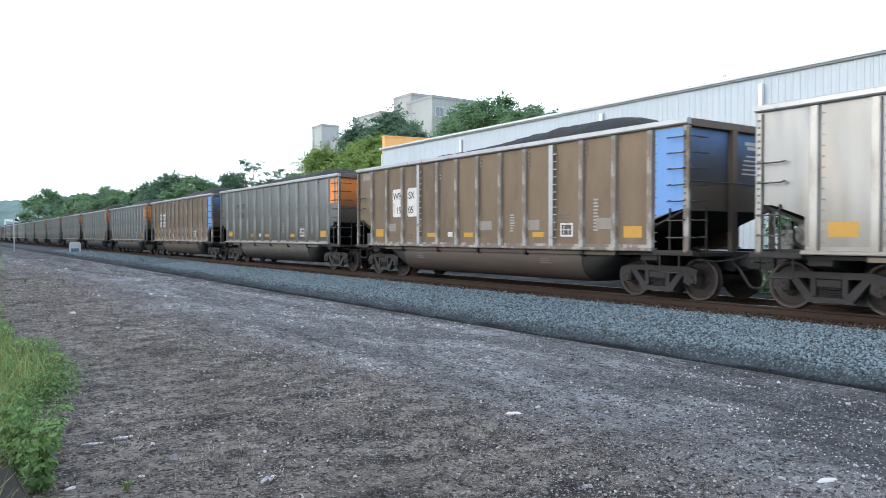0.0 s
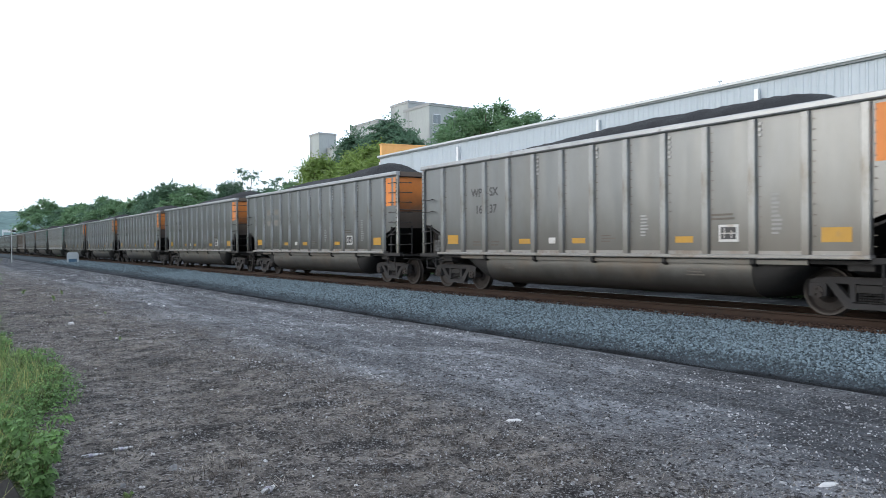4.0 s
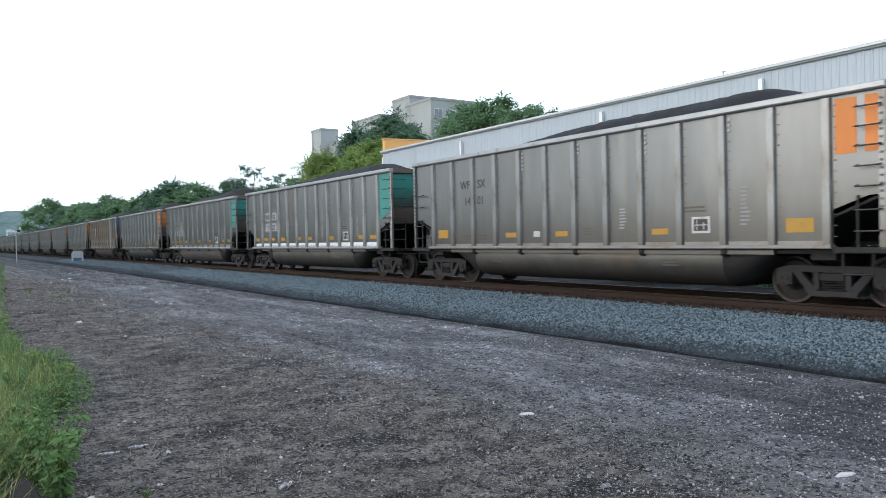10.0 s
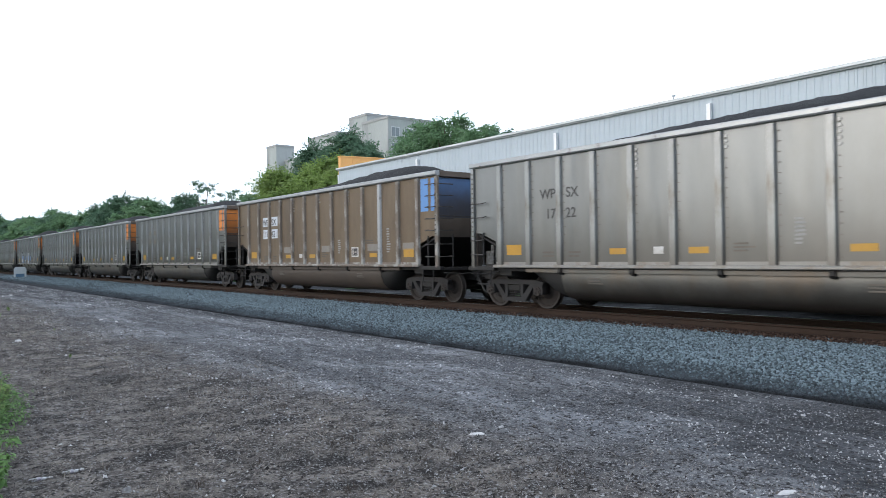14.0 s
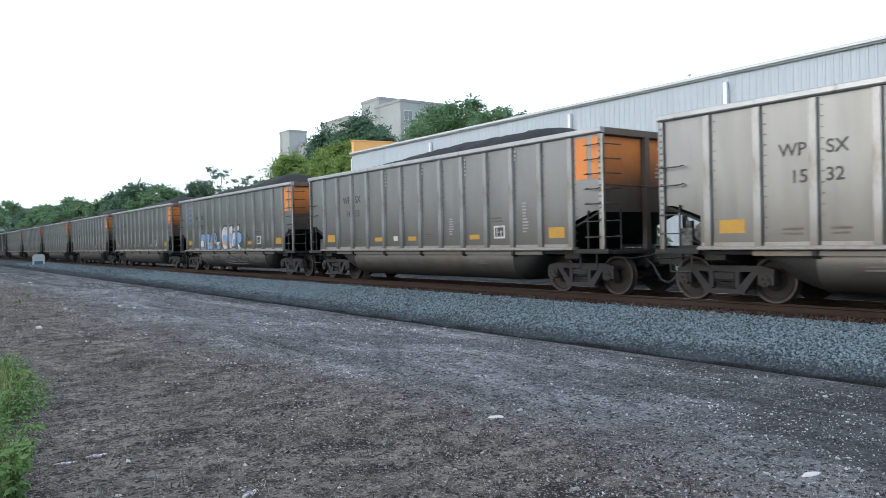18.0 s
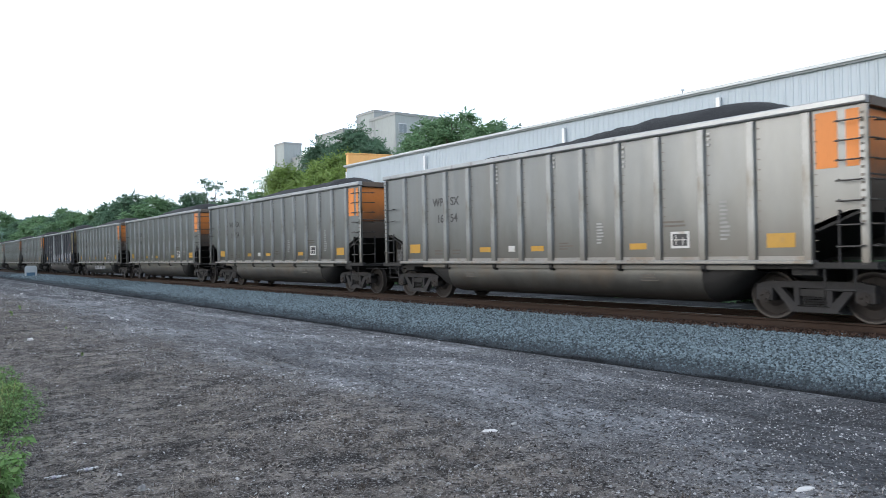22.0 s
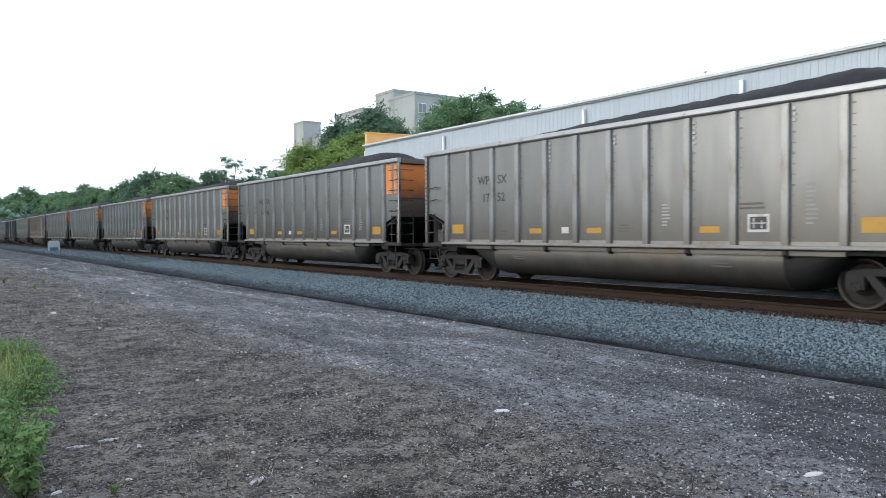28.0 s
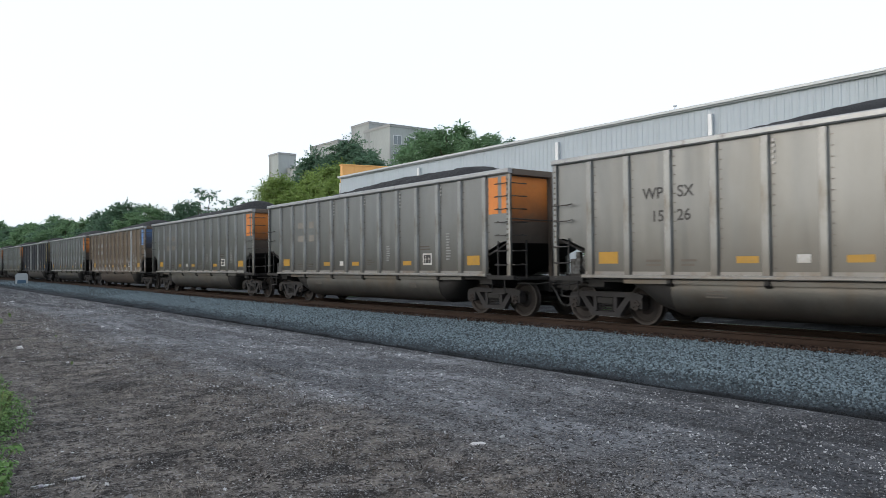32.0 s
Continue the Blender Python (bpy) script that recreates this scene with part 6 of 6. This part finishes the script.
for i, (kind, x, y, h, wide) in enumerate((
        ("mid", 24, 222, 14.8, 1.1), ("dark", 27, 205, 12, 1.3), ("dark", 25, 192, 11, 1.3), ("mid", 26, 180, 11.6, 1.3), ("bush", 25, 168, 9.4, 1.2), ("mid", 28, 160, 12, 1.2), ("dark", 26, 150, 10.4, 1.3), ("mid", 26, 140, 10, 1.3), ("mid", 27, 128, 10, 1.2),
        ("dark", 28, 119, 10.8, 1.2), ("dark2", 28, 111, 11.2, 1.1), ("mid", 29, 102, 10.2, 1.2), ("dark", 31, 94, 10.4, 0.8), ("thin", 32, 90, 12.2, 1.0), ("dark", 34, 88, 9.3, 1.1), ("thin", 33, 82, 10.4, 0.8),
        ("mid", 33, 78, 9.0, 1.1), ("yellow", 37.2, 80, 12.2, 0.9), ("yellow", 35, 74, 11.6, 0.95), ("yellow", 35, 67, 11.4, 0.95), ("yellow", 34, 61.5, 11.5, 0.9), ("yellow", 33.5, 57, 10.7, 0.8), ("bush", 30, 150, 7.0, 1.2), ("bush", 26, 240, 8.0, 1.2),
        ("tall2", 56, 105, 20.4, 1.0), ("tall2", 57, 98, 21.6, 1.0), ("tall2", 56, 91, 18.4, 0.9), ("thin", 58, 112, 19.0, 0.6),
        ("tall", 50.5, 69.5, 17.9, 0.95), ("tall", 50, 64, 17.8, 1.1), ("tall", 50.5, 58.5, 16.2, 0.95), ("tall2", 52, 77, 15.2, 0.9), ("thin", 49.5, 54.5, 15.2, 0.8))):
    tree(kind, x, y, h, i * 67 % 360, wide)
# tree row added out of view on the left, darkens far cars' reflections
for i, (kind, x, y, h) in enumerate((("dark", -6.4, 68, 8.5), ("mid", -6.6, 80, 9.5), ("mid", -6.4, 94, 10.0), ("dark", -7.0, 110, 11.5), ("mid", -6.6, 127, 11.5), ("dark2", -7.2, 146, 12.5), ("mid", -7.0, 166, 12.5), ("dark", -7.4, 188, 13.0), ("mid", -7.6, 212, 13.5), ("dark2", -7.8, 240, 14.0))):
    tree(kind, x, y, h, i * 83 % 360, 1.1)
for i, (x, y, h) in enumerate(((22.5, 30, 2.4), (23, 24, 2.0), (22.2, 18, 2.6), (23, 13, 2.8), (22.6, 8.6, 5.4), (23.2, 5, 5.0), (23.6, 2, 4.4), (22.8, 11, 3.1), (22.5, 36, 2.6), (23, 43, 3.0), (24, 54, 4.0), (24, 62, 4.6), (25, 70, 5.0))):
    tree("bush", x, y, h, i * 77 % 360, 1.2)

# wooded hill at the end of the valley, distance haze put into its colour
hx, hy = np.linspace(-700, 900, 420), np.linspace(0, 1, 12)
hv = []
for j in hy:
    for x in hx:
        ridge = 67 + 16 * noise.noise((x * 0.004, 2.0, 0)) + 5 * noise.noise((x * 0.03, 5.0, 0)) + 5 * noise.noise((x * 0.11, j * 9, 1))
        hv.append((float(x), 820 + 260 * j, float(ridge * math.sin(j * math.pi / 2) ** 0.8 * (0.7 + 0.3 * min(1, abs(x - 60) / 200)) - 0.5)))
hf = [(j * 420 + i, j * 420 + i + 1, (j + 1) * 420 + i + 1, (j + 1) * 420 + i) for j in range(11) for i in range(419)]
tagged(new("backdrop_hill", sheet_mesh("backdrop_hill", hv, hf, M_HILL_HAZED, True)), "hazy wooded hillside at the end of the valley", "hill", kind="structure")

# ---------------------------------------------------------------- beside the lot
cab = thing("relay_cabinet", "small pale metal relay cabinet with a blue panel on the lot", "cabinet", at=(11.4, 84.0, -0.05), rz=-8)
part("body", Shape().prism([(-0.55, 0), (0.55, 0), (0.55, 1.05), (0.4, 1.22), (-0.4, 1.22), (-0.55, 1.05)], "y", 0, 0.8), M_CABINET, cab)
part("base", Shape().box(-0.65, 0.65, -0.08, 0.88, -0.06, -0.003), M_CONC, cab)
part("panel", Shape().box(-0.38, 0.38, -0.03, -0.002, 0.12, 0.55), M_CABBLUE, cab, "dark blue panel")

pole = thing("lamp_post", "slim grey post with a small lamp at the top", "post", at=(6.9, 97, -0.03))
part("shaft", Shape().cyl((0, 0, 0), (0, 0, 3.9), 0.05, 8), M_POST, pole)
part("arm", Shape().box(0.05, 0.55, -0.03, 0.03, 3.72, 3.78), M_POST, pole)
part("lamp", Shape().cyl((0.4, 0, 3.785), (0.4, 0, 4.0), 0.11, 8, 0.07), M_TRIM, pole, "white lamp head")
part("housing", Shape().box(0.1, 0.42, -0.1, 0.1, 3.5, 3.71), M_UNDER, pole)

mast = thing("utility_pole", "tall grey wooden utility pole far down the line", "pole", at=(6.8, 200, -0.05))
part("shaft", Shape().cyl((0, 0, 0), (0, 0, 9.0), 0.14, 8, 0.1), M_CONC, mast)
part("crossarm", Shape().box(-0.9, 0.9, -0.16, -0.06, 8.2, 8.34), M_CONC, mast)

sign = thing("speed_sign", "white railway speed board reading 25 on a post", "sign", at=(0.75, 60, -0.05))
part("post", Shape().cyl((0, 0.06, 0), (0, 0.06, 3.2), 0.035, 8), M_POST, sign)
board = part("board", Shape().box(-0.31, 0.31, -0.015, 0.015, 2.44, 3.22), M_TRIM, sign, "white board")
dig = new("numeral", letters("25", 0.56, M_BLACK))
dig.parent = board
dig.matrix_basis = Matrix.Translation((0, -0.02, 2.51)) @ Matrix.Rotation(radians(90), 4, "X")
part("line_of_writing", Shape().box(-0.24, 0.24, -0.02, -0.016, 3.06, 3.12), M_BLACK, board)

for x, y, w, h in ((5.6, 330, 2.6, 3.0), (8.3, 335, 3.4, 3.3), (12.2, 345, 3.0, 3.1)):
    v = thing("white_shed", "small white hut far down the line", "hut", "white huts", at=(x, y, -0.05))
    part("wall", Shape().box(-w / 2, w / 2, 0, 3, 0, h * 0.8), M_TRIM, v)
    part("roof", Shape().prism([(-w / 2 - 0.2, h * 0.8 + 0.004), (w / 2 + 0.2, h * 0.8 + 0.004), (0, h)], "y", -0.2, 3.2), M_ROOF, v)

for i, (x, y, h) in enumerate(((-3.5, 270, 4.6), (1.2, 285, 3.2), (4.4, 290, 2.9), (7.6, 296, 2.8), (11.0, 310, 3.0))):
    tree("bush", x, y, h, i * 71 % 360, 1.5)

gan = thing("white_gantry", "white painted pipe frame standing beyond the lot", "frame", at=(17.9, 255, -0.05))
part("beam", Shape().box(-2.2, 1.9, -0.15, 0.15, 6.2, 7.0), M_TRIM, gan)
part("leg", Shape().box(-2.2, -1.8, -0.15, 0.15, 0, 6.19), M_TRIM, gan)

# weeds along the edge of the lot
def edge_x(y):
    return float(np.interp(y, [3, 6, 7, 8.3, 9.2, 10.5, 12, 14, 20, 40, 65], [0.3, 0.5, 0.68, 0.78, 1.28, 1.33, 1.1, 0.8, 0.9, 2.0, 3.2]))


rs = np.random.RandomState(21)


def sprig(name, x, y, h, stems, leaf, n, seed, material, label):
    """A leafy weed: thin stems with many small folded leaves."""
    r = random.Random(seed)
    t = thing("weed", label, "weed", "weeds beside the lot", at=(x, y, lot_z(x, y) - 0.02))
    st, cs, rd = Shape(), [], []
    for i in range(stems):
        a, lean = r.uniform(0, 6.283), r.uniform(0.1, 0.55)
        p, q = (0.04 * math.cos(a), 0.04 * math.sin(a), 0), None
        for k in range(1, 5):
            u = k / 4
            q = (math.cos(a) * h * lean * u ** 1.4, math.sin(a) * h * lean * u ** 1.4, h * u * r.uniform(0.88, 1.0))
            st.cyl(p, q, 0.006, 4, 0.004)
            cs.append(q)
            rd.append(h * 0.15 * (1.2 - 0.5 * u))
            p = q
    tagged(part("stems", st, M_STEM, t), kind="stuff")
    part("foliage", leaf_cloud(cs, rd, n, leaf, seed, material, "foliage"), material, t)
    return t


sprig("weed", 0.53, 5.6, 0.46, 9, 0.03, 900, 1, M_LEAF, "broad-leaved green weed at the lot's edge")
sprig("weed", 0.5, 6.15, 0.5, 9, 0.028, 900, 2, M_LEAF, "broad-leaved green weed at the lot's edge")
for i in range(38):
    y = 6.2 + 14 * (i / 38) ** 1.2
    x = edge_x(y) - abs(rs.normal(0, 0.35)) - 0.05
    sprig("weed", x, y, rs.uniform(0.26, 0.46), 9, rs.uniform(0.013, 0.02), 1000, 30 + i, M_LEAF if i % 3 else M_LEAF2, "bushy green weed at the lot's edge")
for i in range(16):
    y = 20 + 36 * (i / 16)
    x = edge_x(y) - 0.3 - abs(rs.normal(0.2, 0.9))
    sprig("weed", x, y, rs.uniform(0.35, 0.6), 8, 0.03, 520, 80 + i, M_LEAF2 if i % 2 else M_LEAF, "bushy green weed at the lot's edge")
for i, (x, y) in enumerate(((2.78, 14.8), (3.1, 27.1), (2.6, 31.7), (3.7, 30), (1.02, 5.3), (3.6, 21), (1.9, 34))):
    sprig("weed", x, y, 0.08 if y < 22 else 0.16, 5, 0.012 if y < 22 else 0.025, 110, 130 + i, M_LEAF2, "low green weed in the cinders")


sprig("weed", 3.5, 62, 1.1, 14, 0.02, 120, 150, M_STALK, "dead brown brush at the lot's edge")
sprig("weed", 3.0, 56, 0.7, 10, 0.02, 90, 151, M_STALK, "dead brown brush at the lot's edge")


def carpet(name, y0, y1, clumps, count, size, high, seed, material, label):
    """Low weeds grown together into one rough green bank."""
    r = np.random.RandomState(seed)
    cy = y0 + (y1 - y0) * r.uniform(0, 1, clumps) ** 1.4
    cx = np.array([edge_x(b) for b in cy]) - np.abs(r.normal(0.15, 1.3, clumps)) * np.interp(cy, [6, 30, 80], [0.6, 1.0, 2.2])
    rad = r.uniform(0.5, 1.0, clumps) * high
    cs = np.stack([cx, cy, rad * 0.5], 1)
    tagged(new(name, leaf_cloud(cs, rad, count, size, seed, material, name)), label, "weeds", kind="stuff")


carpet("low_weeds", 6.5, 22, 340, 26000, 0.02, 0.26, 5, M_LEAF, "low mixed green weeds covering the bank")
carpet("low_weeds", 18, 48, 520, 22000, 0.036, 0.34, 6, M_LEAF2, "low mixed green weeds covering the bank")
carpet("low_weeds", 40, 110, 520, 16000, 0.075, 0.6, 7, M_LEAF, "low mixed green weeds covering the bank")
N = 17000
yy = 3.6 + 46 * rs.uniform(0, 1, N) ** 3.0
xx = np.array([edge_x(b) for b in yy]) - 0.25 - np.abs(rs.normal(0, 0.9, N))
near = yy < 6.4
xx[near] = np.minimum(xx[near], 0.22 - np.abs(rs.normal(0, 0.5, near.sum())))
rt = np.stack([xx, yy, np.zeros(N)], 1)
hh = rs.uniform(0.2, 0.66, N) * np.interp(yy, [4, 7, 9, 20], [1.2, 1.05, 0.85, 0.9])
ww = 0.0042 * np.interp(yy, [4, 10, 50], [0.9, 1.2, 3.0])
green = rs.uniform(0, 1, N) < np.interp(yy, [4, 6.2, 7.5, 12], [0.4, 0.55, 0.8, 0.85])
for name, sel, m, label in (("tall_grass", green, M_GRASS, "tall unmown green grass along the lot"), ("yellow_grass", ~green, M_DRYGRASS, "yellowing tall grass along the lot")):
    k = int(sel.sum())
    tagged(new(name, blades(name, rt[sel], hh[sel], rs.uniform(0.15, 0.8, k), ww[sel], m, 3, 2)), label, "grass", kind="stuff")

kerb = solid("timber_kerb", Shape().prism([(-0.075, 0), (0.075, 0), (0.073, 0.12), (0.06, 0.135), (-0.06, 0.135), (-0.075, 0.12)], "y", -1.2, 0.75), M_TIMBER, "old dark timber lying at the lot's edge", "timber", at=(0.36, 5.2, 0.0), rz=3)


# litter on the lot
def scrap(x, y, w, d, h, rz, label, seed, m=M_LITTER):
    r = random.Random(seed)
    sh = Shape()
    n = 7
    ring = [(math.cos(6.283 * i / n) * w / 2 * r.uniform(0.75, 1.05), math.sin(6.283 * i / n) * d / 2 * r.uniform(0.75, 1.05)) for i in range(n)]
    sh.v = [(a, b, 0) for a, b in ring] + [(a * 0.7, b * 0.7, h * r.uniform(0.6, 1.1)) for a, b in ring]
    sh.f = [tuple(range(n))[::-1], tuple(range(n, 2 * n))] + [(i, (i + 1) % n, n + (i + 1) % n, n + i) for i in range(n)]
    return solid("scrap", sh, m, label, "litter", "litter on the lot", at=(x, y, lot_z(x, y) - 0.004), rz=rz)


scrap(4.63, 5.56, 0.2, 0.09, 0.018, -25, "crumpled pale paper scrap on the gravel", 1)
scrap(5.23, 2.79, 0.2, 0.08, 0.018, -20, "crumpled pale paper scrap on the gravel", 2)
scrap(3.77, 3.72, 0.13, 0.07, 0.03, 0, "flat pale stone on the gravel", 3, M_PEBBLE)
scrap(2.44, 18.37, 0.17, 0.12, 0.05, 0, "white scrap on the cinders", 4)
scrap(1.49, 5.96, 0.09, 0.07, 0.05, 0, "pale stone in the dirt", 5, M_PEBBLE)
scrap(0.71, 5.57, 0.11, 0.04, 0.02, 30, "white paper scrap in the dirt", 6)
scrap(1.46, 6.49, 0.05, 0.05, 0.03, 0, "small white scrap in the dirt", 7)
for i, (x, y, k) in enumerate(((1.62, 22.84, 0.16), (5.15, 22.99, 0.2), (5.4, 22.3, 0.15), (4.85, 22.6, 0.12), (6.56, 31.2, 0.2), (5.44, 43.4, 0.3), (1.56, 5.93, 0.06), (1.18, 5.59, 0.06), (2.69, 8.89, 0.09), (2.05, 8.22, 0.05), (2.74, 14.96, 0.09), (1.36, 13.86, 0.08), (1.63, 5.43, 0.08), (3.1, 6.9, 0.05))):
    scrap(x, y, k, k * 0.55, k * 0.22, i * 47 % 180, "small pale scrap of paper or stone on the cinders", 20 + i, M_LITTER if i % 3 else M_PEBBLE)


def bottle(x, y, rz, ln, r, label, m, seed):
    """A trodden-on plastic bottle: dented body, neck, cap and a torn paper band."""
    rr = random.Random(seed)
    t = thing("crushed_bottle", label, "bottle", "litter on the lot", at=(x, y, lot_z(x, y) + r * 0.62), rz=rz)
    sh = Shape().lathe_x([(0, r * 0.7), (0.008, r), (ln * 0.16, r * 0.8), (ln * 0.24, r * 1.02), (ln * 0.36, r * 0.78), (ln * 0.5, r), (ln * 0.62, r * 0.86), (ln * 0.72, r * 0.72), (ln * 0.82, r * 0.42)], 12)
    sh.v = [(a + rr.uniform(-0.004, 0.004), b * rr.uniform(0.82, 1.12), c * rr.uniform(0.6, 0.85)) for a, b, c in sh.v]
    part("body", sh, m, t)
    part("cap", Shape().lathe_x([(ln * 0.822, r * 0.42), (ln, r * 0.4)], 10), M_LITTER, t)
    band = Shape().lathe_x([(ln * 0.3, r * 1.03), (ln * 0.32, r * 1.06), (ln * 0.46, r * 1.06), (ln * 0.48, r * 1.03)], 12)
    band.v = [(a, b, c * 0.82) for a, b, c in band.v]
    part("paper_band", band, M_BAND, t, "torn dark paper band")
    return t


bottle(0.96, 6.78, 0, 0.17, 0.02, "dirty crushed plastic bottle lying in the dirt", M_PLASTIC, 1)
bottle(1.20, 6.77, 12, 0.17, 0.022, "white crushed plastic bottle lying in the dirt", M_PLASTIC, 2)
bottle(1.86, 4.98, 40, 0.14, 0.03, "crushed clear plastic bottle in the dirt", M_PLASTIC, 3)

# ties: those near the camera as pieces, the rest joined
tie_mesh = Shape().prism([(-1.3, 0.0), (1.3, 0.0), (1.3, 0.16), (1.28, 0.178), (-1.28, 0.178), (-1.3, 0.16)], "y", -0.11, 0.11).mesh("tie", M_TIE)
plate_mesh = Shape().box(-0.18, 0.18, -0.1, 0.1, 0.178, 0.188).mesh("tie_plate", M_RAIL)
for i in range(120):
    y = 1.0 + i * 0.495
    tie = part("tie", tie_mesh, M_TIE, track, at=(LINE_X, y, 0.0))
    if i < 60:
        part("tie_plate", plate_mesh, M_RAIL, tie, at=(-0.753, 0, 0))
rest = Shape()
for i in range(480):
    y = 1.0 + (120 + i) * 0.495
    rest.box(LINE_X - 1.3, LINE_X + 1.3, y - 0.11, y + 0.11, 0.0, 0.178)
tagged(part("far_ties", rest, M_TIE, track), kind="stuff")

motions()
